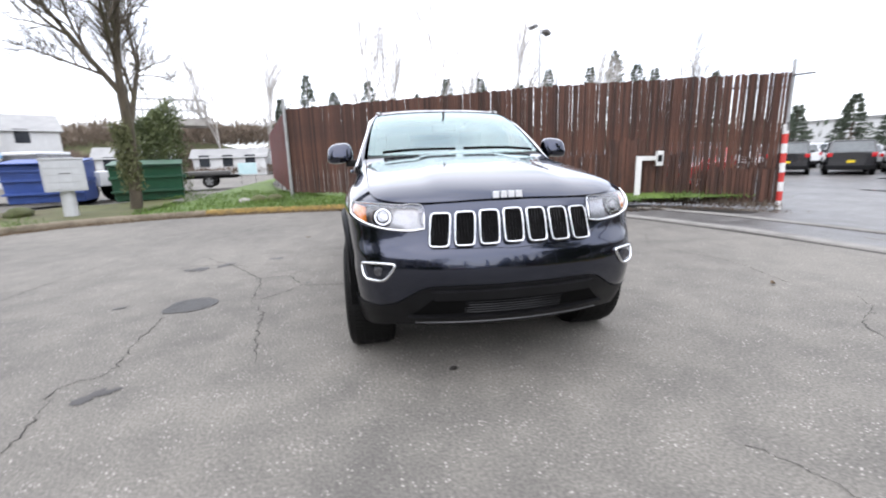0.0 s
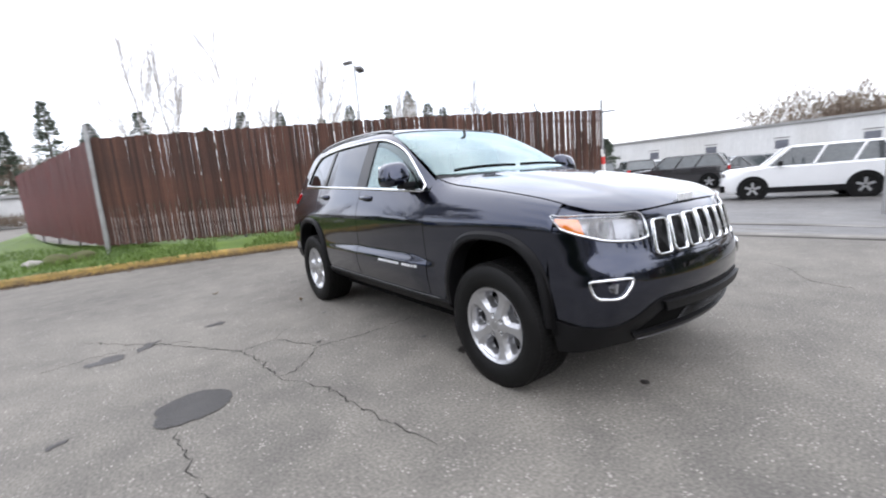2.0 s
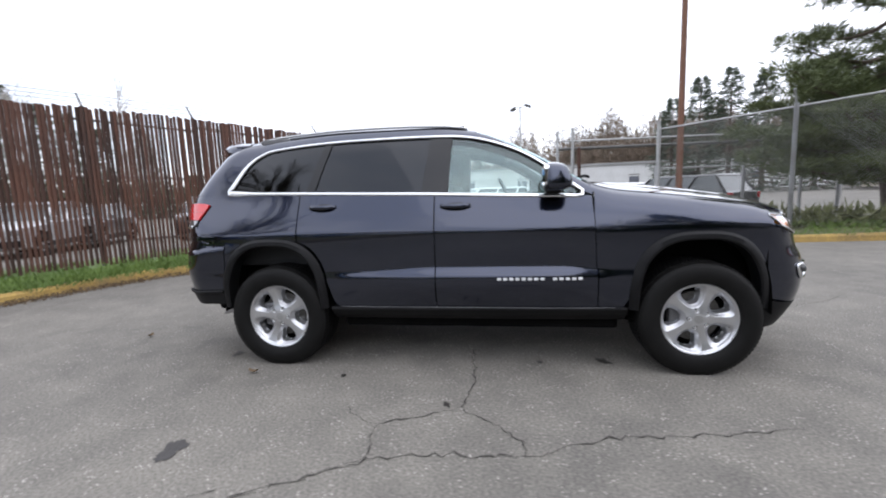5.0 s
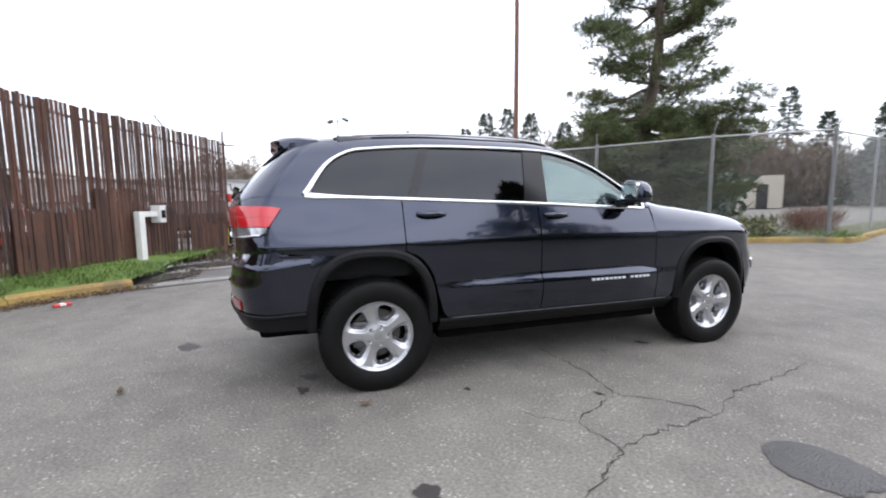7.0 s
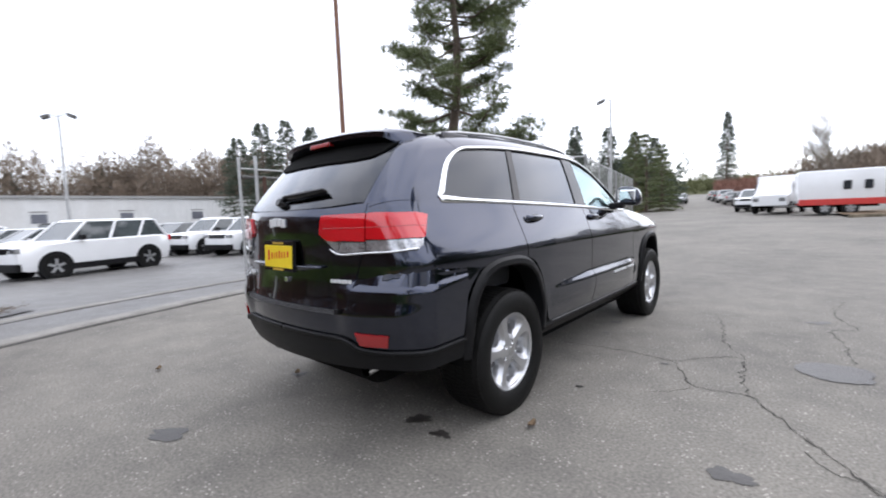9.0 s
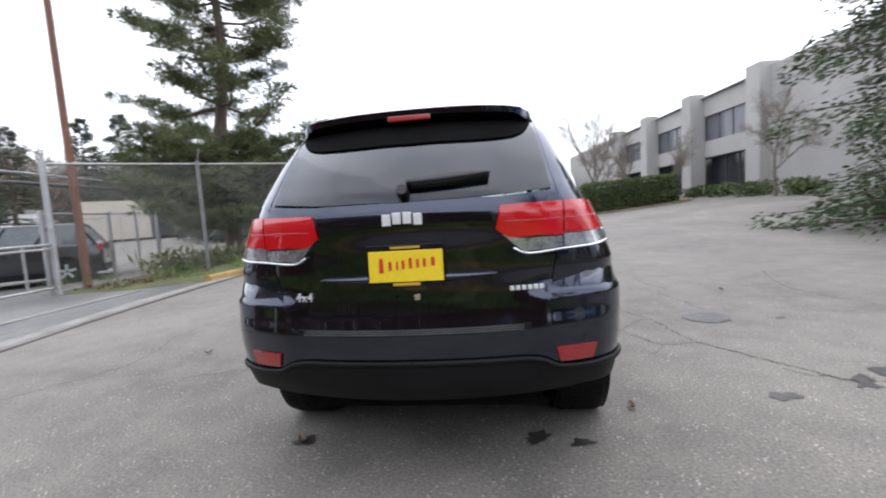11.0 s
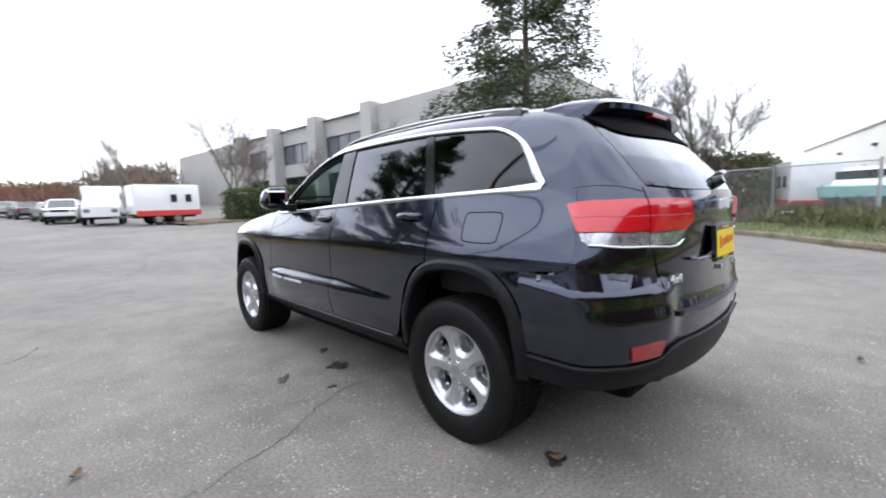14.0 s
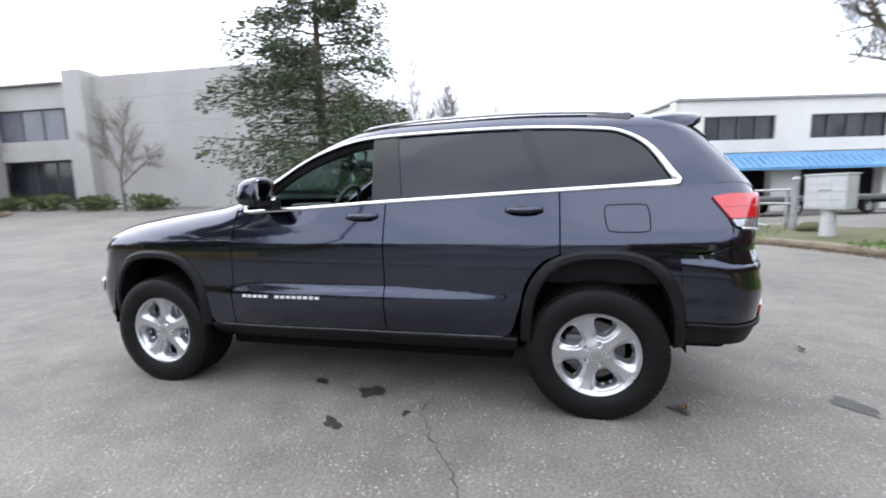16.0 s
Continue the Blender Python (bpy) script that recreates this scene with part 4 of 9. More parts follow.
hood = panel_object("hood", whole(patch([fr(0, 1.028), fr(0.35, 1.022), fr(0.56, 1.022), fr(0.70, 1.04), tp(0.75, -1.90)], [tp(0, -0.93), tp(0.25, -0.925), tp(0.45, -0.91), tp(0.62, -0.885), tp(0.758, -0.83)], 26, 44, 0.004)), PAINT, car)
cowl = panel_object("cowl", whole(patch([tp(0, -0.925), tp(0.45, -0.905), tp(0.75, -0.83)], [tp(0, -0.865), tp(0.45, -0.84), tp(0.745, -0.755)], 12, 4, -0.012)), CLADDING, car, "black plastic cowl under the windscreen")

# glass
panel_object("windscreen", whole(patch([tp(0, -0.875), tp(0.3, -0.86), tp(0.55, -0.82), tp(0.742, -0.75)], [tp(0, -0.025), tp(0.3, -0.035), tp(0.5, -0.04), tp(0.635, -0.045)], 24, 26, -0.006)), WINDSCREEN, car, "clear windscreen reflecting the sky", thick=0.006)
front_glass = patch([sd(-0.70, 1.212), sd(-0.3, 1.21), sd(0.165, 1.236)], [sd(-0.72, 1.228), sd(-0.53, 1.375), sd(-0.33, 1.502), sd(-0.05, 1.60), sd(0.135, 1.63)], 26, 12, -0.012)
rear_glass = patch([sd(0.335, 1.24), sd(0.8, 1.258), sd(1.165, 1.272)], [sd(0.275, 1.637), sd(0.7, 1.64), sd(1.045, 1.637)], 20, 12, -0.012)
quarter_glass = patch([sd(1.215, 1.274), sd(1.5, 1.284), sd(1.7, 1.29), sd(1.868, 1.298)], [sd(1.085, 1.636), sd(1.4, 1.618), sd(1.59, 1.588), sd(1.735, 1.495), sd(1.852, 1.335)], 24, 12, -0.010)
for k, s in enumerate((1, -1)):
    strip_object("door_frame", catmull([sd(-0.70, 1.225), sd(-0.51, 1.372), sd(-0.31, 1.490), sd(-0.03, 1.588), sd(0.13, 1.612)], 40), 0.070, 0.012, MATTE_BLACK, front_doors[k], "black inner frame of the door window", side=s, off=-0.026)
    if s < 0:                                        # the driver's window is rolled down
        panel_object("window_glass", front_glass, WINDSCREEN, front_doors[k], "clear front door glass", 0.005, s)
    panel_object("window_glass", rear_glass, PRIVACY, rear_doors[k], "dark privacy glass", 0.005, s)
    panel_object("quarter_window", quarter_glass, PRIVACY, car, "dark privacy glass", 0.005, s)
    for low, high, nm in (((0.165, 0.243), (0.135, 0.21), "pillar_trim"), ((0.251, 0.335), (0.218, 0.275), "pillar_trim"), ((1.165, 1.215), (1.045, 1.085), "pillar_trim")):
        panel_object(nm, patch([sd(low[0] - 0.01, belt_z(low[0])), sd(low[1] + 0.01, belt_z(low[1]))], [sd(high[0] - 0.01, 1.645), sd(high[1] + 0.01, 1.645)], 4, 10, -0.004), GLOSS_BLACK, car, "black window pillar trim", 0.014, s)
    loop = [sd(*p) for p in DLO] + [sd(1.885, 1.305), sd(1.86, 1.296)] + [sd(y, float(belt_z(y))) for y in (1.6, 1.26, 0.8, 0.25, -0.3, -0.60, -0.735)]
    ring = catmull(loop + [loop[0]], 150)[:-1]
    wide = 0.019 + 0.020 * np.exp(-(((ring[:, 1] - 1.87) / 0.16) ** 2)) + 0.006 * (ring[:, 2] < 1.3)
    strip_object("window_trim", ring, wide, 0.010, CHROME, car, "bright chrome strip round the side windows", True, s)
panel_object("rear_window", whole(patch([re(0, 1.262), re(0.35, 1.27), re(0.60, 1.288)], [re(0, 1.63), re(0.3, 1.63), re(0.555, 1.62)], 14, 16, -0.002)), PRIVACY, car, "dark rear window", 0.005)

# rear
gate = panel_object("tailgate", whole(patch([re(0, 0.742), re(0.3, 0.742), re(0.50, 0.752), re(0.545, 0.80), re(0.575, 0.93), re(0.60, 1.0)], [re(0, 1.253), re(0.25, 1.257), re(0.42, 1.265), re(0.52, 1.272), re(0.58, 1.278), re(0.622, 1.282)], 30, 34)), PAINT, car)
for s in (1, -1):
    strip_object("plate_lamp_bar", catmull([re(0.0, 0.955), re(0.2, 0.956), re(0.36, 0.962)], 14), 0.05 * np.linspace(1, 0.25, 14), 0.03, PAINT, gate, "body-coloured bar under the plate", side=s, off=0.0)
rear_bumper = panel_object("rear_bumper", whole(patch([re(0, 0.618), re(0.3, 0.617), re(0.52, 0.612), re(0.615, 0.57), re(0.74, 0.56), re(0.82, 0.562), sd(2.0, 0.565), sd(1.89, 0.57)], [re(0, 0.733), re(0.3, 0.733), re(0.505, 0.74), re(0.56, 0.86), re(0.64, 0.895), re(0.76, 0.91), sd(2.05, 0.925), sd(1.86, 0.925)], 76, 64)), PAINT, car)
panel_object("bumper_step", whole(patch([re(0, 0.725), re(0.3, 0.725), re(0.49, 0.73)], [re(0, 0.748), re(0.3, 0.748), re(0.49, 0.752)], 12, 4, 0.014)), CLADDING, rear_bumper, "black grained bumper step pad", 0.04)
panel_object("bumper_cladding", whole(patch([re(0, 0.435), re(0.35, 0.44), re(0.6, 0.45), re(0.78, 0.455), sd(2.02, 0.455), sd(1.885, 0.455)], [re(0, 0.612), re(0.3, 0.611), re(0.52, 0.606), re(0.612, 0.564), re(0.81, 0.555), sd(1.885, 0.563)], 44, 10, 0.006)), CLADDING, car, "black lower rear bumper cladding", 0.03)
for q in range(3):
    zz = 0.730 + 0.007 * q
    strip_object("step_rib", np.concatenate([np.array([re(x, zz) for x in np.linspace(0.46, 0, 10)]), np.array([re(x, zz) * (-1, 1, 1) for x in np.linspace(0.05, 0.46, 9)])]), 0.0035, 0.004, SATIN_DARK, rear_bumper, off=0.016)
edge = [re(0, 0.606), re(0.3, 0.605), re(0.51, 0.600), re(0.60, 0.562), re(0.74, 0.552), re(0.82, 0.553), sd(1.9, 0.56)]
for s in (1, -1):
    strip_object("bumper_crease", catmull(edge, 50), 0.022, 0.014, CLADDING, rear_bumper, "", side=s, off=0.006)
    panel_object("reflector", patch([re(0.60, 0.583), re(0.74, 0.58)], [re(0.585, 0.645), re(0.755, 0.64)], 8, 5, 0.010), RED_DARK, rear_bumper, "dark red bumper reflector", 0.02, s)
    lamp = new("tail_lamp")
    lamp.parent = car
    lamp["label"] = "red and clear tail lamp with chrome lower edge"
    outer_low, outer_high = [re(0.637, 1.105), re(0.74, 1.102), sd(2.13, 1.100), sd(2.10, 1.103)], [re(0.640, 1.228), re(0.74, 1.226), sd(2.08, 1.222), sd(2.03, 1.212)]
    inner_low, inner_high = [re(0.365, 1.135), re(0.42, 1.10), re(0.52, 1.10), re(0.630, 1.095)], [re(0.385, 1.224), re(0.45, 1.226), re(0.54, 1.227), re(0.633, 1.228)]
    panel_object("red_lens", patch(outer_low, outer_high, 18, 10, 0.014), RED_LENS, lamp, "glossy red lamp lens", 0.03, s)
    panel_object("red_lens", patch(inner_low, inner_high, 18, 10, 0.014), RED_LENS, lamp, "glossy red lamp lens", 0.03, s)
    panel_object("clear_lens", patch([re(0.637, 1.045), re(0.76, 1.048), sd(2.15, 1.056), sd(2.125, 1.066)], [re(0.637, 1.100), re(0.74, 1.098), sd(2.13, 1.096), sd(2.11, 1.098)], 14, 6, 0.010), CLEAR_LENS, lamp, "clear reversing lamp lens", 0.02, s)
    panel_object("clear_lens", patch([re(0.47, 1.038), re(0.52, 1.040), re(0.630, 1.044)], [re(0.39, 1.112), re(0.46, 1.094), re(0.630, 1.090)], 14, 6, 0.010), CLEAR_LENS, lamp, "clear reversing lamp lens", 0.02, s)
    strip_object("lamp_trim", catmull([re(0.43, 1.055), re(0.49, 1.030), re(0.64, 1.038), re(0.76, 1.042), sd(2.15, 1.050)], 30), 0.010, 0.009, CHROME, lamp, "chrome lower edge", side=s, off=0.008)
    for zz in (1.162,):
        strip_object("lens_ridge", catmull([re(0.40, zz), re(0.52, zz), re(0.64, zz), re(0.74, zz - 0.001), sd(2.11, zz - 0.003), sd(2.07, zz - 0.004)], 30), 0.004, 0.002, RED_DARK, lamp, "dark red rib inside the lens", side=s, off=0.013)
    panel_object("rear_corner", patch([re(0.583, 0.90), re(0.68, 0.912), re(0.78, 0.928), sd(2.12, 0.942), sd(2.085, 0.945)], [re(0.612, 1.032), re(0.68, 1.036), re(0.76, 1.040), sd(2.15, 1.048), sd(2.12, 1.056)], 30, 26), PAINT, car, "", 0.018, s)
# the painted shell under the panel joints
panel_object("rear_shell", whole(patch([re(0, 0.50), re(0.3, 0.50), re(0.6, 0.50), re(0.8, 0.50), sd(2.02, 0.50), sd(1.915, 0.50)], [re(0, 1.262), re(0.3, 1.266), re(0.6, 1.275), re(0.79, 1.262), sd(2.0, 1.275), sd(1.80, 1.285)], 44, 30, -0.005)), PAINT, car, "", 0.01)
pair("arch_shell", patch([sd(1.885, 0.60), sd(1.94, 0.60)], [sd(1.70, 0.965), sd(1.94, 0.965)], 6, 12, -0.006), PAINT, car, "", 0.01)
pair("pillar_shell", patch([tp(0.61, 1.64), sd(1.62, 1.605), sd(1.77, 1.515), sd(1.89, 1.337), sd(1.93, 1.26), sd(1.96, 1.19)], [tp(0.55, 1.80), re(0.545, 1.64), re(0.565, 1.50), re(0.59, 1.35), re(0.60, 1.26), re(0.60, 1.19)], 30, 20, -0.004), PAINT, car, "", 0.01)
pair("nose_shell", patch([fr(0.43, 0.765), fr(0.52, 0.81), fr(0.6, 0.84), fr(0.72, 0.86), fr(0.82, 0.89), sd(-1.945, 0.91), sd(-1.80, 0.945)], [fr(0.43, 0.90), fr(0.49, 0.892), fr(0.58, 0.884), fr(0.70, 0.897), fr(0.80, 0.930), sd(-1.935, 0.963), sd(-1.80, 0.99)], 30, 8, -0.012), PAINT, car, "", 0.01)
pair("nose_shell", patch([fr(0.43, 0.998), fr(0.52, 1.0), fr(0.62, 1.006), fr(0.70, 1.011), fr(0.79, 1.014), sd(-1.90, 1.016), sd(-1.80, 1.01)], [fr(0.43, 1.04), fr(0.52, 1.045), fr(0.62, 1.055), tp(0.70, -1.93), tp(0.745, -1.86), tp(0.755, -1.80), tp(0.76, -1.70)], 30, 8, -0.012), PAINT, car, "", 0.01)
pair("nose_shell", patch([fr(0.43, 0.80), fr(0.485, 0.82)], [fr(0.43, 1.03), fr(0.488, 1.03)], 6, 12, -0.012), PAINT, car, "", 0.01)
# roof spoiler: a wing over the rear window
sx = np.linspace(-0.585, 0.585, 31)
V, F = [], []
for x in sx:
    e = abs(x) / 0.585
    yb, yt = 1.80 - 0.02 * e**2, 2.115 - 0.10 * e**3 - 0.10 * max(0, (e - 0.85) / 0.15) ** 2
    zt = float(tp(abs(x), yb)[2])
    fin = 0.050 * max(0, (e - 0.80) / 0.2) ** 1.5
    drop = 0.012 * max(0, (e - 0.8) / 0.2) ** 2
    prof = ((yb, zt + 0.006), (yb + 0.12, zt + 0.010 - 0.3 * drop), (yt - 0.03, zt - 0.004 - drop), (yt, zt - 0.022 - drop), (yt - 0.004, zt - 0.050 - drop - 0.6 * fin), (yt - 0.05, zt - 0.076 - drop - fin), (yt - 0.16 + 0.03 * e, zt - 0.096 - 0.02 * e - drop - fin), (yb + 0.06, zt - 0.13))
    V += [(x, a, b) for a, b in prof]
k = 8
for i in range(len(sx) - 1):
    F += [(i * k + q, (i + 1) * k + q, (i + 1) * k + (q + 1) % k, i * k + (q + 1) % k) for q in range(k)]
F += [tuple(range(k)), tuple(30 * k + q for q in range(k))[::-1]]
bm = bmesh.new()
vs = [bm.verts.new(v) for v in V]
for f in F:
    bm.faces.new([vs[q] for q in f])
spoiler = part("roof_spoiler", bm, PAINT, car, "dark roof spoiler over the rear window", True)
panel_object("spoiler_underside", whole(patch([re(0, 1.520), re(0.28, 1.520), re(0.44, 1.528), re(0.515, 1.555), re(0.55, 1.60)], [re(0, 1.655), re(0.28, 1.655), re(0.44, 1.65), re(0.52, 1.645), re(0.565, 1.635)], 24, 10, 0.010)), MATTE_BLACK, spoiler, "black underside of the spoiler", 0.02)
bm = bmesh.new()
box(bm, -0.10, 0.10, 2.06, 2.116, 1.640, 1.664, 0.005)
part("brake_light", bm, RED_DARK, spoiler, "high dark red brake light")
# rear wiper
bm = bmesh.new()
rod(bm, (-0.005, 2.375, 1.30), (-0.005, 2.41, 1.315), 0.03, 0.022, 14)
part("wiper_pivot", bm, GLOSS_BLACK, car, "", True)
pts = np.array([re(0.02 + 0.33 * t, 1.322 + 0.022 * t) * (-1, 1, 1) for t in np.linspace(0, 1, 12)]) + (0, 0.012, 0.006)
V, F = sweep(pts, [(0, 0.8, 0.6)] * 12, 0.030 * np.sin(np.pi * (0.18 + 0.75 * np.linspace(0, 1, 12))) + 0.008, 0.030)
mesh_object("rear_wiper", V, F, GLOSS_BLACK, car, "black rear wiper", smooth=True)
# plate with its frame and print
pc = re(0.0, 1.01)
pl = new("licence_plate")
pl.parent, pl.matrix_basis = car, pose(-0.005, float(pc[1]) + 0.030, 1.012, 3, 0, 0)
pl["label"] = "yellow dealer plate in a black frame"
for nm, dims, mt, lb in (("plate_frame", (-0.158, 0.158, -0.02, 0.0, -0.084, 0.084), GLOSS_BLACK, "black plate frame"), ("plate_board", (-0.150, 0.150, 0.0, 0.004, -0.064, 0.060), PLATE_YELLOW, "yellow board"), ("frame_print", (-0.060, 0.060, 0.0, 0.0035, 0.067, 0.077), PLATE_ORANGE, ""), ("frame_print", (-0.055, 0.055, 0.0, 0.0045, -0.080, -0.068), PLATE_ORANGE, "")):
    bm = bmesh.new()
    box(bm, *dims, 0.002)
    part(nm, bm, mt, pl, lb)
for q, (x0, wd, z0, hh) in enumerate(((0.090, 0.034, -0.026, 0.058), (0.056, 0.024, -0.018, 0.036), (0.030, 0.014, -0.016, 0.034), (0.004, 0.022, -0.014, 0.036), (-0.026, 0.024, -0.012, 0.042), (-0.054, 0.022, -0.010, 0.034), (-0.082, 0.022, -0.008, 0.034), (-0.118, 0.030, -0.004, 0.034))):
    bm = bmesh.new()
    box(bm, x0, x0 + wd * 0.5, 0.004, 0.0065, z0, z0 + hh, 0.002, Matrix.Shear("XZ", 4, (0.0, 0.0)))
    part("print_bar", bm, PLATE_RED, pl)
# badges as plain bars
def bars(name, places, wide, high, parent, side=None, label=""):
    for x, y, z, way in places:
        bm = bmesh.new()
        if way == "x":
            box(bm, -0.004, 0.006, -wide / 2, wide / 2, -high / 2, high / 2, 0.002)
        else:
            box(bm, -wide / 2, wide / 2, -0.006, 0.006, -high / 2, high / 2, 0.003)
        ob = part(name, bm, BADGE, parent, label)
        ob.matrix_basis = pose(x, y, z)


for s in (1, -1):
    spots = []
    for q in range(14):
        if q == 5:
            continue
        yy = -0.715 + q * 0.0405
        spots.append((s * (float(sd(yy, 0.652)[0]) + 0.004), yy, 0.652, "x"))
    bars("badge_bar", spots, 0.027, 0.017, front_doors[0 if s > 0 else 1])
bars("emblem_bar", [(x, float(re(abs(x), 1.20)[1]) + 0.004, 1.20 - (0.006 if abs(x) > 0.05 else 0), "y") for x in (-0.063, -0.021, 0.021, 0.063)], 0.034, 0.046, gate)
bars("emblem_bar", [(x, float(fr(abs(x), 1.036)[1]) - 0.004, 1.048, "y") for x in (-0.066, -0.022, 0.022, 0.066)], 0.036, 0.042, hood)
bars("badge_bar", [(-0.42 - q * 0.024, float(re(0.42 + q * 0.024, 0.89)[1]) + 0.003, 0.892, "y") for q in range(6)], 0.018, 0.018, gate)
txt = bpy.data.curves.new("drive_badge", "FONT")
txt.body, txt.size, txt.extrude, txt.align_x, txt.space_character = "4x4", 0.052, 0.004, "CENTER", 1.1
txt.materials.append(BADGE)
tob = new("drive_badge", txt)
tob.parent, tob.matrix_basis = gate, pose(0.46, float(re(0.46, 0.89)[1]) + 0.006, 0.868, 90, 0, 168)
tob["label"] = "chrome badge reading 4x4"
bm = bmesh.new()
box(bm, -0.055, 0.055, 2.37, 2.395, 0.868, 0.888, 0.004)
box(bm, -0.06, 0.06, 2.37, 2.392, 0.822, 0.832, 0.003)
part("gate_release", bm, MATTE_BLACK, gate)
bm = bmesh.new()
box(bm, -0.052, -0.028, 2.385, 2.412, 0.868, 0.892, 0.003)
part("camera_lens", bm, CHROME, gate, "small bright reversing camera")

# front
bumper = panel_object("front_bumper", whole(patch([fr(0, 0.588), fr(0.36, 0.588), fr(0.50, 0.572), fr(0.62, 0.50), fr(0.70, 0.468), fr(0.82, 0.468), sd(-1.99, 0.475), sd(-1.87, 0.50)], [fr(0, 0.772), fr(0.40, 0.784), fr(0.52, 0.835), fr(0.60, 0.866), fr(0.72, 0.885), fr(0.82, 0.915), sd(-1.945, 0.935), sd(-1.845, 0.955)], 60, 20)), PAINT, car)
lower = panel_object("lower_cladding", whole(patch([fr(0, 0.315), fr(0.36, 0.318), fr(0.55, 0.325), fr(0.70, 0.315), sd(-1.95, 0.30), sd(-1.86, 0.30)], [fr(0, 0.582), fr(0.36, 0.582), fr(0.50, 0.566), fr(0.655, 0.475), sd(-2.0, 0.462), sd(-1.86, 0.485)], 44, 14, 0.004)), CLADDING, car, "black lower front bumper cladding", 0.03)
# no opening is cut; a black patch stands in for its shaded depth
panel_object("air_intake", whole(patch([fr(0, 0.415), fr(0.3, 0.415), fr(0.56, 0.405)], [fr(0, 0.505), fr(0.3, 0.508), fr(0.44, 0.520)], 20, 8, 0.007)), MATTE_BLACK, lower, "black patch for the shaded depth of the lower air intake", 0.01)
for z0, z1, xx, mt, o in ((0.512, 0.560, 0.44, CLADDING, 0.026), (0.375, 0.402, 0.56, CLADDING, 0.03)):
    panel_object("intake_lip", whole(patch([fr(0, z0), fr(0.3, z0), fr(xx, z0)], [fr(0, z1), fr(0.3, z1), fr(xx + 0.02, z1)], 16, 5, o)), mt, lower, "black intake lip", 0.03)
for q in range(5):
    z0 = 0.424 + q * 0.017
    strip_object("intake_slat", np.concatenate([np.array([fr(x, z0) for x in np.linspace(0.28, 0, 8)]), np.array([fr(x, z0) * (-1, 1, 1) for x in np.linspace(0.04, 0.28, 7)])]), 0.006, 0.010, GLOSS_BLACK, lower, off=0.006)
strip_object("chin_strip", np.concatenate([np.array([fr(x, 0.366) for x in np.linspace(0.54, 0, 12)]), np.array([fr(x, 0.366) * (-1, 1, 1) for x in np.linspace(0.05, 0.54, 11)])]), 0.010, 0.010, SATIN_DARK, lower, "thin dull silver chin strip", off=0.022)
grille = panel_object("grille", whole(patch([fr(0, 0.776), fr(0.40, 0.788), fr(0.495, 0.825)], [fr(0, 1.022), fr(0.40, 1.016), fr(0.50, 1.012)], 26, 20, -0.006)), PAINT, car, "grille panel with seven chrome-framed slots")
for q in range(-3, 4):
    xc, hw = q * 0.1325, 0.052
    ring, fill = [], []
    for a in np.linspace(0, 2 * math.pi, 40, endpoint=False):
        c, s_ = math.cos(a), math.sin(a)
        u = math.copysign(abs(c) ** 0.30, c)
        v = math.copysign(abs(s_) ** 0.30, s_)
        lean = 0.010 * q / 3
        z = 0.893 + 0.086 * v - 0.004 * abs(q)
        x = xc + hw * u - lean * v
        p = fr(abs(x), z)
        ring.append((math.copysign(p[0], x), p[1] - 0.004, p[2]))
    ups = [(0, -1, 0.12)] * 40
    V, F = sweep(ring, ups, 0.013, 0.020, True)
    slot = mesh_object("grille_slot", V, F, CHROME, grille, "bright chrome slot surround", smooth=True)
    cen = np.mean(ring, 0)
    V = [cen + (0, -0.003, 0)] + [np.array(p) + (0, -0.003, 0) for p in ring]
    back = mesh_object("slot_mesh", V, [(0, 1 + k, 1 + (k + 1) % 40) for k in range(40)], MATTE_BLACK, slot, "black mesh inside the slot")
    bm = bmesh.new()
    for r_ in range(5):
        x = xc + (r_ - 2) * 0.017
        p0, p1 = fr(abs(x), 0.815), fr(abs(x), 0.97)
        rod(bm, (x, p0[1] - 0.007, 0.815), (x, p1[1] - 0.007, 0.97), 0.0025, 0.0025, 5)
    part("slot_bar", bm, GLOSS_BLACK, slot)
HL_LOW = [fr(0.475, 0.888), fr(0.56, 0.878), fr(0.70, 0.892), fr(0.80, 0.925), sd(-1.935, 0.958), sd(-1.915, 0.972)]
HL_HIGH = [fr(0.48, 1.004), fr(0.60, 1.010), fr(0.70, 1.016), fr(0.79, 1.02), sd(-1.90, 1.022), sd(-1.855, 1.026)]
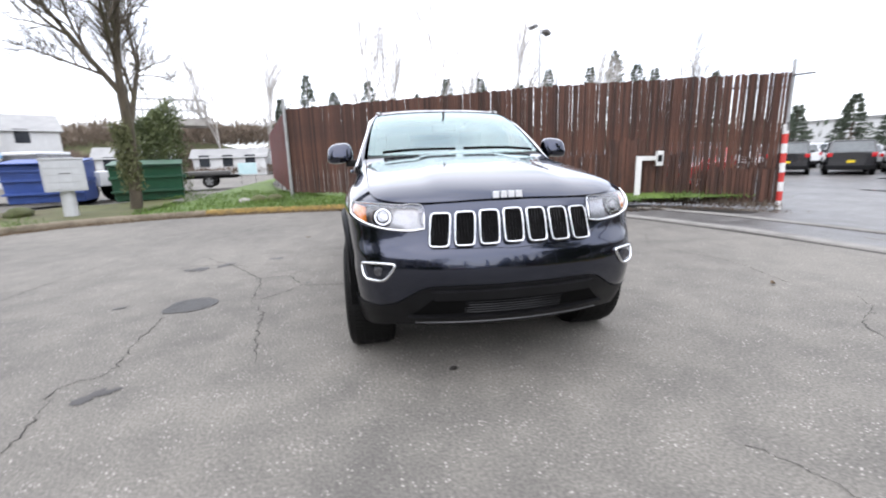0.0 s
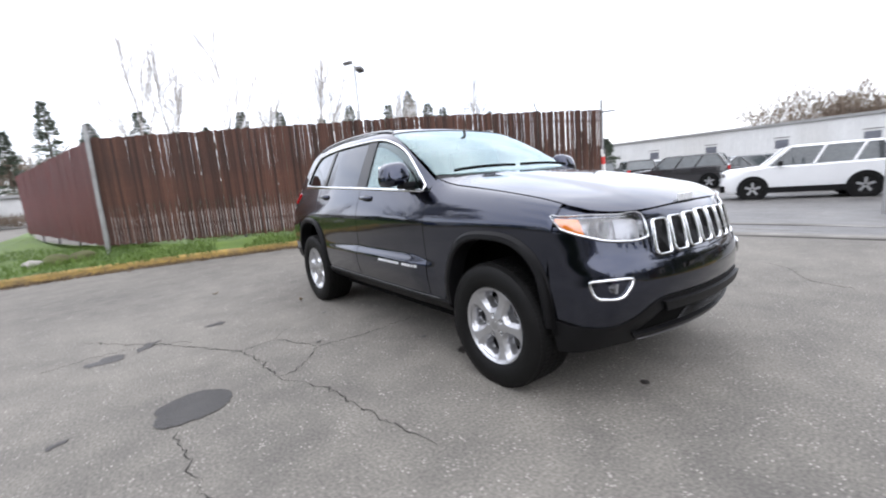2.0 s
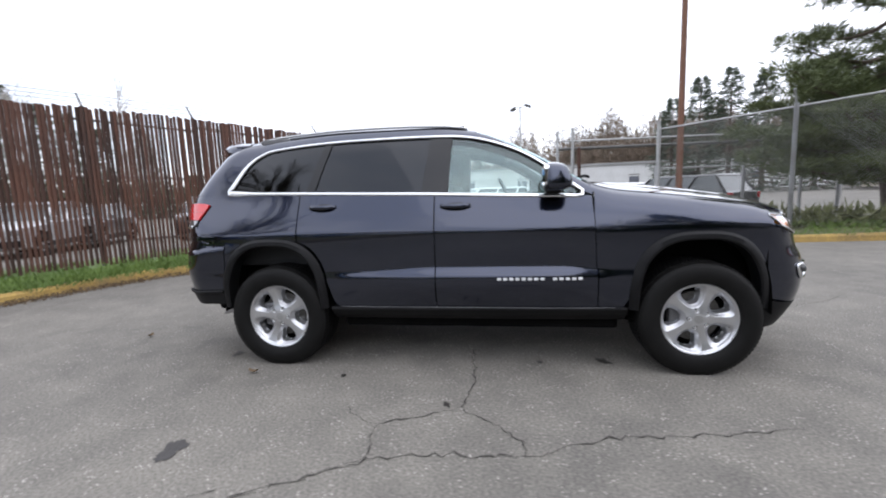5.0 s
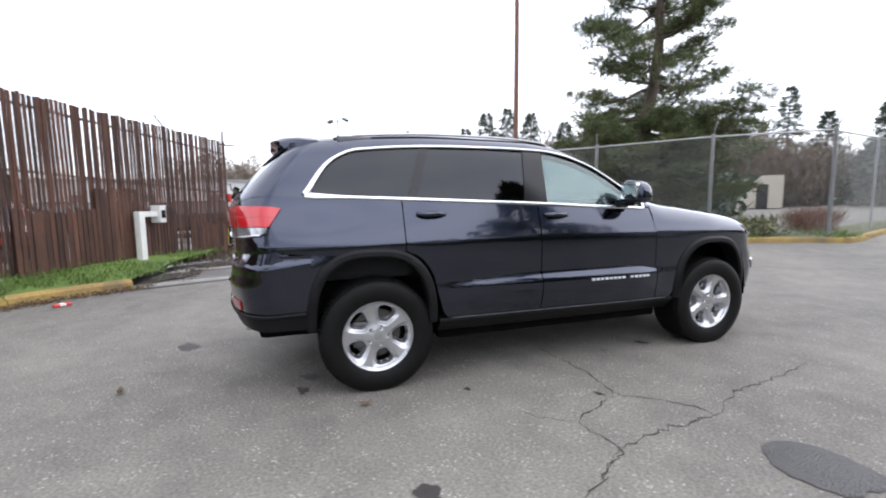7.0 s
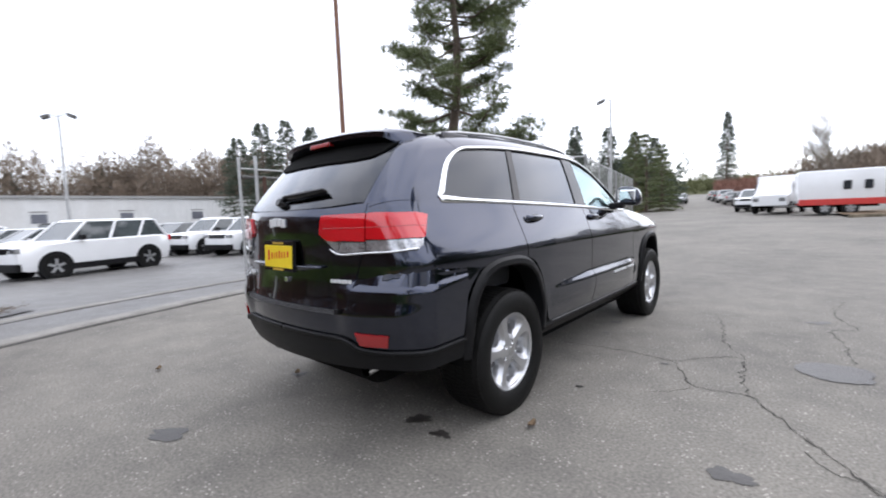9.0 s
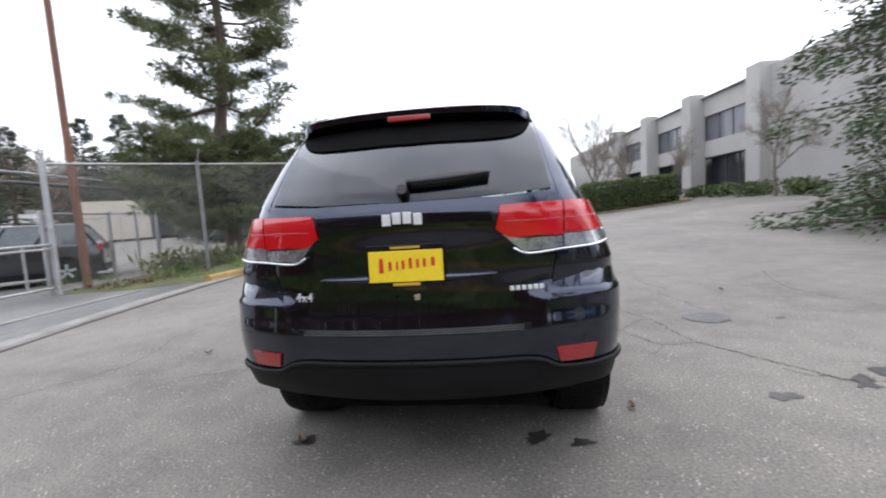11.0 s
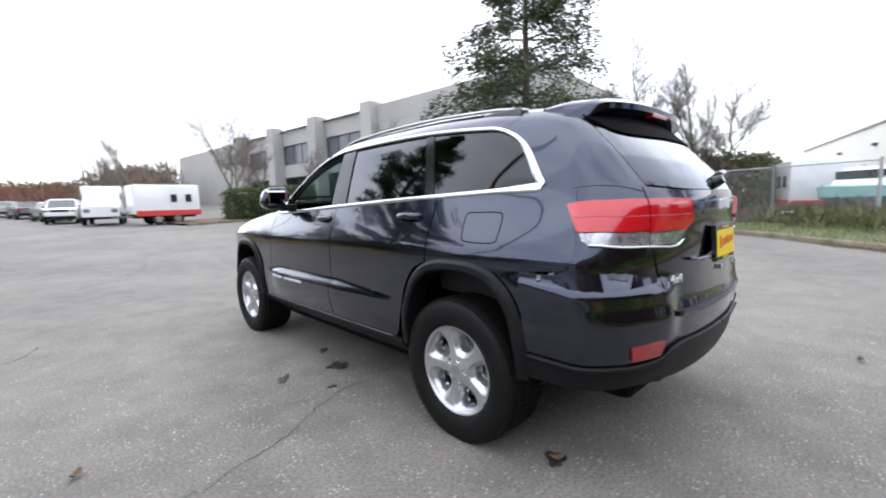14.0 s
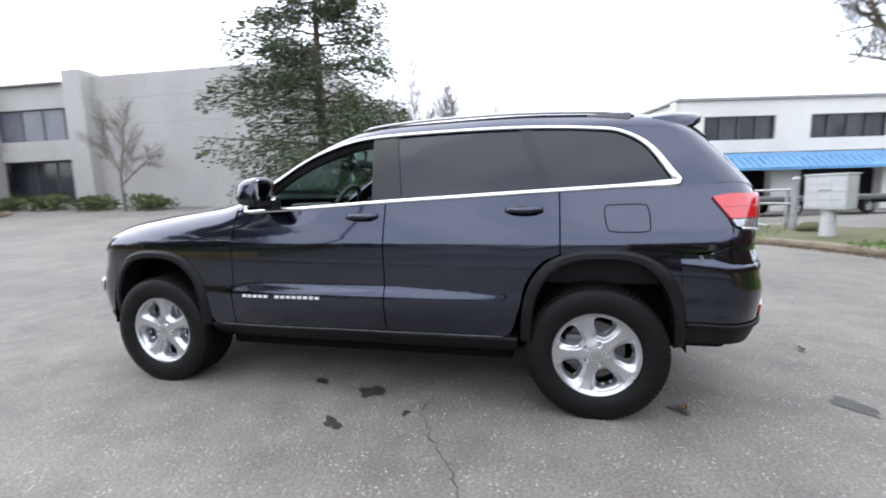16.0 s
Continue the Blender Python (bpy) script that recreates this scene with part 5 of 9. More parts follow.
for s in (1, -1):
    hl = new("headlight")
    hl.parent = car
    hl["label"] = "clear headlight with chrome rim and amber corner"
    panel_object("lamp_bowl", patch(HL_LOW, HL_HIGH, 26, 12, -0.045), LAMP_SILVER, hl, "silver reflector bowl", 0.01, s)
    cen = settle(np.array([fr(0.70, 0.955)]), -0.03)[0]
    out = slope(np.array([cen]))[0] + np.array([-0.25, -0.6, 0.0])
    out /= np.linalg.norm(out)
    for rad, mt, nm, dep in ((0.062, MATTE_BLACK, "projector_shroud", 0.0), (0.050, CHROME, "projector_ring", 0.010), (0.041, GLOSS_BLACK, "projector_bezel", 0.014), (0.030, CLEAR_LENS, "projector_lens", 0.018)):
        bm = bmesh.new()
        a, b = cen + out * (dep - 0.03), cen + out * (dep + 0.004)
        f = np.array([s, 1, 1])
        rod(bm, a * f, b * f, rad, rad * 0.92, 24)
        part(nm, bm, mt, hl)
    panel_object("turn_signal", patch([fr(0.793, 0.927), fr(0.815, 0.938), sd(-1.945, 0.962), sd(-1.918, 0.976)], [fr(0.790, 1.008), fr(0.812, 1.012), sd(-1.905, 1.016), sd(-1.868, 1.02)], 10, 8, -0.006), AMBER, hl, "amber turn signal", 0.02, s)
    panel_object("inner_bezel", patch([fr(0.485, 0.893), fr(0.57, 0.886), fr(0.64, 0.890)], [fr(0.488, 0.998), fr(0.57, 1.002), fr(0.62, 1.006)], 10, 8, -0.03), LAMP_SILVER, hl, "bright inner reflector", 0.01, s)
    loop = HL_LOW + HL_HIGH[::-1]
    ring = catmull(loop + [loop[0]], 80)[:-1]
    wide = np.where(ring[:, 2] < 0.97, 0.012, 0.004)
    strip_object("lamp_rim", ring, wide, 0.010, CHROME, hl, "chrome lower rim", True, s)
    panel_object("lamp_lens", patch(HL_LOW, HL_HIGH, 26, 12, 0.0), LENS, hl, "clear lamp lens", 0.004, s)
    fog = new("fog_lamp")
    fog.parent = car
    fog["label"] = "round fog lamp in a chrome-edged recess"
    FL = [(0.792, 0.618), (0.712, 0.617), (0.668, 0.655), (0.645, 0.694), (0.662, 0.706), (0.80, 0.704), (0.814, 0.690), (0.808, 0.640)]
    pts = [fr(*p) for p in FL]
    ring = catmull(pts + [pts[0]], 50)[:-1]
    bm = bmesh.new()
    P = settle(ring, 0.003)
    vs = [bm.verts.new(p * (s, 1, 1)) for p in P]
    c = bm.verts.new(P.mean(0) * (s, 1, 1) + np.array([0, 0.02, 0]))
    for k in range(len(vs)):
        bm.faces.new((vs[k], vs[(k + 1) % len(vs)], c))
    part("lamp_recess", bm, GLOSS_BLACK, fog, "black recess")
    strip_object("fog_rim", ring, 0.015, 0.012, CHROME, fog, "chrome fog lamp rim", True, s, 0.003)
    cen = settle(np.array([fr(0.732, 0.665)]), 0.0)[0]
    bm = bmesh.new()
    rod(bm, (cen + (0.0, 0.03, 0)) * (s, 1, 1), (cen + (0.0, -0.008, 0)) * (s, 1, 1), 0.028, 0.025, 20)
    part("fog_glass", bm, LENS_DARK, fog, "small clear lens")

# sills, wheel flares, liners, wheels
for s in (1, -1):
    V, F = [], []
    ys = np.linspace(-1.02, 1.03, 40)
    prof = ((0.0, 0.447), (0.004, 0.432), (-0.012, 0.405), (-0.075, 0.345), (-0.14, 0.335), (-0.16, 0.44))
    for y in ys:
        x0 = float(sd(y, 0.45)[0])
        V += [(s * (x0 + a), y, b) for a, b in prof]
    k = len(prof)
    F = [(i * k + q, (i + 1) * k + q, (i + 1) * k + (q + 1) % k, i * k + (q + 1) % k) for i in range(39) for q in range(k)] + [tuple(range(k)), tuple(39 * k + q for q in range(k))[::-1]]
    bm = bmesh.new()
    vs = [bm.verts.new(v) for v in V]
    for f in F:
        bm.faces.new([vs[q] for q in f])
    sill = part("sill_cladding", bm, CLADDING, car, "black sill cladding", True)
    strip_object("sill_strip", catmull([sd(-0.94, 0.449), sd(0, 0.451), sd(0.95, 0.453)], 30), 0.0035, 0.004, SATIN_DARK, sill, "thin satin strip along the sill", side=s, off=0.008)
    for yc, shift, top in ((FRONT_AXLE, 0.005, 0.945), (REAR_AXLE, 0.02, 0.955)):
        inner, outer = arch(yc + shift, 0.380, top - 0.046, 48, 0.435), arch(yc + shift, 0.428, top - 0.003, 48, 0.435)
        V = []
        for (y0, z0), (y1, z1) in zip(inner, outer):
            a, b = sd(y0, max(z0, 0.36)), sd(y1, max(z1, 0.36))
            rim = max(a[0], b[0])
            V += [(s * (b[0] + 0.002), y1, z1), (s * (b[0] * 0.45 + rim * 0.55 + 0.022), y1 * 0.6 + y0 * 0.4, z1 * 0.6 + z0 * 0.4), (s * (rim + 0.026), y0, z0), (s * (rim + 0.018), y0 + (yc - y0) * 0.03, z0 - 0.01), (s * (rim - 0.10), y0 + (yc - y0) * 0.03, z0 - 0.012)]
        k = 5
        F = [(i * k + q, (i + 1) * k + q, (i + 1) * k + q + 1, i * k + q + 1) for i in range(47) for q in range(k - 1)]
        bm = bmesh.new()
        vs = [bm.verts.new(v) for v in V]
        for f in F:
            bm.faces.new([vs[q] for q in f])
        part("wheel_flare", bm, CLADDING, car, "black wheel arch moulding", True)
        bm = bmesh.new()
        line = arch(yc + shift, 0.43, top - 0.03, 30, 0.40)
        rows = [[bm.verts.new((s * x, y, z)) for y, z in line] for x in (0.90, 0.60)]
        for q in range(29):
            bm.faces.new((rows[0][q], rows[0][q + 1], rows[1][q + 1], rows[1][q]))
        bm.faces.new(rows[1])
        part("wheel_liner", bm, MATTE_BLACK, car, "black wheel housing")
    for yc in (FRONT_AXLE, REAR_AXLE):
        wheel(car, pose(s * 0.905, yc, HUB), s, radians({(1, 1): 16, (1, -1): 34, (-1, -1): -15, (-1, 1): 22}[(s, 1 if yc > 0 else -1)]))
bm = bmesh.new()
box(bm, -0.58, 0.58, -2.02, -0.95, 0.30, 1.04, 0.05)
box(bm, -0.76, 0.76, -1.0, 1.0, 0.25, 0.62, 0.03)
box(bm, -0.60, 0.60, -1.9, 1.75, 0.26, 0.5, 0.04)
box(bm, -0.58, 0.58, 0.95, 2.22, 0.32, 0.74, 0.05)
box(bm, -0.55, 0.55, 2.0, 2.33, 0.42, 0.66, 0.05)
part("underbody", bm, MATTE_BLACK, car, "dark underbody")
bm = bmesh.new()
rod(bm, (-0.56, 2.0, 0.455), (-0.56, 2.29, 0.425), 0.03, 0.032, 18, False)
part("exhaust_tip", bm, CHROME, car, "exhaust tailpipe tip", True)
for nm, x0, x1, y0, y1, z0, z1 in (("rear_shelf", -0.74, 0.74, 1.15, 2.2, 0.72, 1.15), ("rear_seat", -0.66, 0.66, 0.75, 1.2, 0.7, 1.22)):
    bm = bmesh.new()
    box(bm, x0, x1, y0, y1, z0, z1, 0.06)
    part(nm, bm, SEAT, car)
for x in (-0.40, 0.40):
    seat = new("front_seat")
    seat.parent = car
    seat["label"] = "black cloth front seat with headrest"
    for nm, dims, bev in (("seat_back", (x - 0.25, x + 0.25, 0.22, 0.38, 0.8, 1.32), 0.06), ("seat_cushion", (x - 0.25, x + 0.25, -0.25, 0.3, 0.68, 0.86), 0.05), ("headrest", (x - 0.13, x + 0.13, 0.30, 0.40, 1.34, 1.53), 0.045)):
        bm = bmesh.new()
        box(bm, *dims, bev)
        part(nm, bm, SEAT, seat, "", True)
dash = bmesh.new()
box(dash, -0.72, 0.72, -0.95, -0.48, 0.85, 1.185, 0.06)
box(dash, 0.20, 0.56, -0.62, -0.42, 1.12, 1.235, 0.04)
part("dashboard", dash, DASH, car, "dark dashboard", True)
bm = bmesh.new()
ringm = pose(0.38, -0.26, 1.185, 62, 0, 0)
sw = [[bm.verts.new(ringm @ Vector(((0.185 + 0.016 * math.cos(b)) * math.cos(a), (0.185 + 0.016 * math.cos(b)) * math.sin(a), 0.016 * math.sin(b)))) for b in np.linspace(0, 2 * math.pi, 8, endpoint=False)] for a in np.linspace(0, 2 * math.pi, 32, endpoint=False)]
for i in range(32):
    for j in range(8):
        bm.faces.new((sw[i][j], sw[(i + 1) % 32][j], sw[(i + 1) % 32][(j + 1) % 8], sw[i][(j + 1) % 8]))
rod(bm, ringm @ Vector((0, 0, -0.1)), ringm @ Vector((0, 0, 0.02)), 0.055, 0.05, 16)
for a in (0.1, math.pi - 0.1, -math.pi / 2):
    rod(bm, ringm @ Vector((0, 0, 0)), ringm @ Vector((0.18 * math.cos(a), 0.18 * math.sin(a), 0)), 0.014, 0.014, 8)
part("steering_wheel", bm, DASH, car, "dark steering wheel", True)
bm = bmesh.new()
box(bm, -0.12, 0.12, -0.27, -0.23, 1.50, 1.565, 0.015)
rod(bm, (0, -0.25, 1.56), (0, -0.22, 1.68), 0.012, 0.012, 8)
part("cabin_mirror", bm, DASH, car, "rear-view mirror behind the windscreen")

# door mirrors, handles, rails, antenna, wipers, fuel door
for k, s in enumerate((1, -1)):
    mir = new("door_mirror")
    mir.parent = car
    mir["label"] = "black and body-coloured door mirror"
    bm = bmesh.new()
    made = bmesh.ops.create_uvsphere(bm, u_segments=24, v_segments=14, radius=1.0)["verts"]
    for v in made:
        c = v.co
        q = Vector([math.copysign(abs(t) ** 0.62, t) for t in c])
        flat = 0.22 if q.y > 0 else 1.0
        v.co = (s * (0.974 + 0.108 * q.x * (1.0 - 0.10 * q.z)), -0.525 + 0.128 * q.y * flat * (1 - 0.18 * q.z), 1.318 + 0.086 * q.z - 0.012 * q.x)
    part("mirror_shell", bm, PAINT, mir, "", True)
    bm = bmesh.new()
    box(bm, 0.872, 1.06, -0.56, -0.485, 1.235, 1.265, 0.014)
    box(bm, 0.80, 0.93, -0.60, -0.50, 1.205, 1.262, 0.018)
    bmesh.ops.transform(bm, matrix=Matrix.Diagonal((s, 1, 1, 1)), verts=bm.verts)
    part("mirror_foot", bm, CLADDING, mir, "black mirror foot")
    bm = bmesh.new()
    box(bm, 0.890, 1.055, -0.503, -0.496, 1.262, 1.384, 0.02)
    bmesh.ops.transform(bm, matrix=Matrix.Diagonal((s, 1, 1, 1)), verts=bm.verts)
    part("mirror_glass", bm, MIRROR, mir, "mirror glass")
    for door, y0 in ((front_doors[k], 0.02), (rear_doors[k], 0.99)):
        zc = 1.148 if y0 < 0.5 else 1.168
        p = sd(y0 + 0.05, zc)
        line = np.array([(s * (p[0] + o), y0 - 0.02 + t * 0.20, zc + 0.002 * t) for t, o in zip(np.linspace(0, 1, 11), (0.000, 0.014, 0.024, 0.029, 0.031, 0.031, 0.031, 0.029, 0.024, 0.014, 0.000))])
        V, F = sweep(line, [(s, 0, 0.15)] * 11, 0.030, 0.011)
        mesh_object("handle_grip", V, F, PAINT, door, smooth=True)
        # black bulge behind the grip: the hand recess's shade, painted on
        cupm = bmesh.new()
        made = bmesh.ops.create_uvsphere(cupm, u_segments=16, v_segments=10, radius=1.0)["verts"]
        for v in made:
            v.co = (s * (p[0] + 0.003 + v.co.x * 0.006), y0 + 0.07 + v.co.y * 0.075, zc - 0.002 + v.co.z * 0.026)
        part("handle_recess_shade", cupm, GLOSS_BLACK, door, "", True)
    rail = bmesh.new()
    pts = catmull([tp(0.60, 0.03), tp(0.605, 0.10), tp(0.60, 0.5), tp(0.595, 1.0), tp(0.585, 1.40), tp(0.575, 1.62), tp(0.572, 1.68)], 40)
    lift = 0.012 * np.minimum(1, np.minimum(np.arange(40), 39 - np.arange(40)) / 4) ** 0.6
    V, F = sweep(pts * (s, 1, 1) + np.stack([0 * lift, 0 * lift, lift], 1), [(0, 0, 1)] * 40, 0.030, 0.012)
    rail.free()
    rail = mesh_object("roof_rail", V, F, SATIN, car, "low satin silver roof rail", smooth=True)
    for y0, y1 in ((0.05, 0.18), (1.42, 1.66)):
        bm = bmesh.new()
        z = float(tp(0.59, (y0 + y1) / 2)[2])
        box(bm, s * 0.572, s * 0.606, y0, y1, z - 0.03, z + 0.014, 0.010)
        part("rail_foot", bm, SATIN_DARK, rail)
    wp = bmesh.new()
    x0, x1 = (0.05, 0.66) if s > 0 else (-0.62, -0.02)
    for q in range(8):
        a, b = x0 + (x1 - x0) * q / 8, x0 + (x1 - x0) * (q + 1) / 8
        pa, pb = tp(abs(a), -0.83 + 0.05 * abs(a)), tp(abs(b), -0.83 + 0.05 * abs(b))
        rod(wp, (a, pa[1] - 0.02, pa[2] + 0.016), (b, pb[1] - 0.02, pb[2] + 0.016), 0.011, 0.011, 6)
    part("wiper", wp, MATTE_BLACK, car, "black windscreen wiper")
ln = [sd(1.51, 1.185), sd(1.68, 1.185), sd(1.715, 1.165), sd(1.72, 1.08), sd(1.70, 1.045), sd(1.54, 1.045), sd(1.505, 1.07), sd(1.495, 1.16)]
strip_object("fuel_door_gap", catmull(ln + [ln[0]], 60)[:-1], 0.006, 0.0012, MATTE_BLACK, car, "dark gap round the fuel door", True, 1)
bm = bmesh.new()
box(bm, -0.03, 0.03, 1.62, 1.76, 1.73, 1.775, 0.02)
part("roof_antenna", bm, PAINT, car, "small roof antenna fin", True)


# ---- fences, gate and posts ----
def ground_at(x, y):
    return float(gz(x, y))


def slat_fence(name, a, b, base, top, pitch, wide, material, label, uneven, rails, seed, ragged=0.0, rear=-1, twist=0.0, low=1.0):
    """A chain-link fence filled with upright slats, each a piece of its own."""
    rng = random.Random(seed)
    m, length = frame_at(a, b, 0.0)
    thing = empty(name, label, "fence")
    count = int(length / pitch)
    shapes = []
    for k in range(6):
        bm = bmesh.new()
        bend = (k - 2.5) * 0.004
        h = 1.0
        rows = []
        for z, slim in ((0.0, low), (0.34, low), (0.40, 1.0), (1.0, 1.0)):
            off = bend * (z - 0.5) ** 2 * 4
            rows.append([bm.verts.new((x * slim, y + off, z * h)) for x, y in ((-wide / 2, -0.004), (wide / 2, -0.006), (wide / 2, 0.004), (0, 0.010), (-wide / 2, 0.006))])
        for r0, r1 in zip(rows, rows[1:]):
            for q in range(5):
                bm.faces.new((r0[q], r0[(q + 1) % 5], r1[(q + 1) % 5], r1[q]))
        bm.faces.new(rows[0])
        bm.faces.new(rows[-1])
        me = bpy.data.meshes.new("slat")
        bmesh.ops.recalc_face_normals(bm, faces=bm.faces)
        bm.to_mesh(me)
        bm.free()
        me.materials.append(material)
        shapes.append(me)
    for k in range(count):
        t = (k + 0.5) / count
        if rng.random() < ragged * 0.25:
            continue
        z0 = base[0] + (base[1] - base[0]) * t + rng.uniform(0.0, 0.05)
        z1 = top[0] + (top[1] - top[0]) * t + rng.uniform(-uneven, uneven * 0.6)
        if rng.random() < ragged:
            z1 -= rng.uniform(0, 0.5)
        ob = new("slat", shapes[rng.randrange(6)])
        ob.parent = thing
        ob.matrix_basis = m @ pose(t * length + rng.uniform(-0.006, 0.006), 0, z0, 0, rng.uniform(-0.18, 0.18), twist + rng.uniform(-3, 3)) @ Matrix.Diagonal((1, 1, z1 - z0, 1))
    for zz, r in rails:
        bm = bmesh.new()
        rod(bm, m @ Vector((0, rear * 0.03, base[0] + zz)), m @ Vector((length, rear * 0.03, base[1] + zz)), r, r, 8)
        part("rail", bm, RAIL_DARK, thing)
    for k in range(int(length / 3.0) + 1):
        bm = bmesh.new()
        x = min(k * 3.0, length)
        rod(bm, m @ Vector((x, rear * 0.06, base[0] - 0.3)), m @ Vector((x, rear * 0.06, top[0] + (top[1] - top[0]) * x / length + 0.03)), 0.03, 0.03, 10)
        rod(bm, m @ Vector((x, rear * 0.06, top[0] + (top[1] - top[0]) * x / length)), m @ Vector((x, -0.28, top[0] + (top[1] - top[0]) * x / length + 0.27)), 0.018, 0.014, 6)
        part("post", bm, GALV if rear > 0 else RAIL_DARK, thing, "steel post with an angled arm")
    return thing, m, length


CORNER, SPLIT, GATE = (-3.03, 9.2), (3.9, 5.8), (8.22, 3.66)
yard_fence, fm, fl = slat_fence("slat_fence", CORNER, SPLIT, (0.33, 0.22), (2.78, 2.88), 0.066, 0.067, RUST, "tall fence of rusty brown upright slats behind a grass verge", 0.026, ((0.4, 0.02), (1.5, 0.02), (2.42, 0.022)), 3, 0.0, twist=-24.0, low=0.80)
gate_fence, gm, gl = slat_fence("slat_fence", SPLIT, GATE, (0.22, 0.0), (2.88, 2.80), 0.066, 0.066, RUST, "see-through fence of dark brown slats beside the lot entrance", 0.022, ((0.5, 0.02), (1.55, 0.02), (2.5, 0.022)), 4, 0.01, twist=-12.0, low=0.85)
rg = random.Random(8)
for k in range(58):                                   # a second, shorter row of boards low down
    x = gl * k / 58
    if 0.62 < k / 58 < 0.70:
        continue
    bm = bmesh.new()
    box(bm, x, x + gl / 58 * rg.uniform(0.75, 1.0), 0.05, 0.065, 0.05, 1.18 + 0.05 * rg.uniform(-1, 1) + (0.35 if 0.25 < k / 58 < 0.42 else 0) - 0.35 * (k / 58 > 0.7), 0, gm)
    part("board", bm, RUST, gate_fence)
slat_fence("slat_fence", (-5.9, 21.0), CORNER, (0.4, 0.33), (2.75, 2.72), 0.095, 0.096, RED_SLAT, "faded red slat fence running back from the corner post", 0.02, ((0.4, 0.02), (2.3, 0.02)), 5)
for q in range(3):                                    # barbed strands over the fence
    for mm, ll, t0, t1 in ((fm, fl, 2.78, 2.88), (gm, gl, 2.88, 2.80)):
        wires = bmesh.new()
        rod(wires, mm @ Vector((0, -0.07 - 0.08 * q, t0 + 0.09 + 0.08 * q)), mm @ Vector((ll, -0.07 - 0.08 * q, t1 + 0.09 + 0.08 * q)), 0.006, 0.006, 4)
        part("wire_strand", wires, GALV, yard_fence if mm is fm else gate_fence, "strand of wire above the slats")
bm = bmesh.new()
rod(bm, (CORNER[0], CORNER[1] - 0.06, 0.0), (CORNER[0] + 0.04, CORNER[1] - 0.22, 3.05), 0.045, 0.045, 12)
part("corner_post", bm, GALV, yard_fence, "leaning galvanised corner post", True)


def striped_post():
    """The entrance post: a steel pipe with red and white bands on its lower half."""
    thing = empty("striped_post", "galvanised gate post with red and white painted bands", "post")
    z0 = ground_at(8.28, 3.62)
    bm = bmesh.new()
    rod(bm, (8.30, 3.68, z0 - 0.2), (8.33, 3.72, 3.06), 0.038, 0.036, 14)
    part("pipe", bm, GALV, thing, "", True)
    for k in range(9):
        a, b = z0 + 0.02 + k * 0.205, z0 + 0.02 + (k + 1) * 0.205
        bm = bmesh.new()
        rod(bm, (8.22, 3.56 + 0.008 * k, a), (8.22 + 0.004, 3.57 + 0.008 * k, b), 0.056, 0.056, 16)
        part("band", bm, RED_PAINT if k % 2 else WHITE_PAINT, thing, "red band" if k % 2 else "white band", True)
    bm = bmesh.new()
    rod(bm, (8.1, 3.75, 2.72), (8.62, 3.5, 2.76), 0.02, 0.02, 8)
    rod(bm, (8.22, 3.57, 1.6), (8.22, 3.6, z0 + 1.9), 0.03, 0.03, 8)
    part("bracket", bm, RAIL_DARK, thing)
    return thing


def keypad_stand():
    """The white gooseneck at the gate: a square post, an arm and a small panel."""
    thing = empty("keypad_stand", "white square-tube keypad stand on the grass by the gate", "keypad stand")
    x, y = 5.53, 4.75
    z0 = 0.20
    bm = bmesh.new()
    box(bm, x - 0.06, x + 0.06, y - 0.06, y + 0.06, z0 - 0.1, 1.14, 0.006, Matrix.Translation((x, y, 0)) @ Matrix.Rotation(radians(-26), 4, "Z") @ Matrix.Translation((-x, -y, 0)))
    part("upright", bm, WHITE_PAINT, thing)
    way = Vector((0.88, -0.47, 0))
    bm = bmesh.new()
    m = Matrix.Translation((x, y, 1.09)) @ Matrix.Rotation(math.atan2(way.y, way.x), 4, "Z")
    box(bm, 0.05, 0.36, -0.045, 0.045, -0.05, 0.05, 0.006, m)
    part("arm", bm, WHITE_PAINT, thing)
    bm = bmesh.new()
    box(bm, 0.36, 0.50, -0.11, 0.11, -0.17, 0.16, 0.012, m)
    pn = part("panel", bm, WHITE_PAINT, thing)
    bm = bmesh.new()
    box(bm, 0.385, 0.475, -0.118, -0.108, -0.08, 0.07, 0.003, m)
    part("keypad", bm, CLADDING, pn, "dark keypad")
    bm = bmesh.new()
    box(bm, -0.18, 0.18, -0.18, 0.18, -0.03, 0.03, 0.006, Matrix.Translation((x, y, z0)))
    part("footing", bm, CONCRETE, thing)
    return thing


striped_post()
keypad_stand()


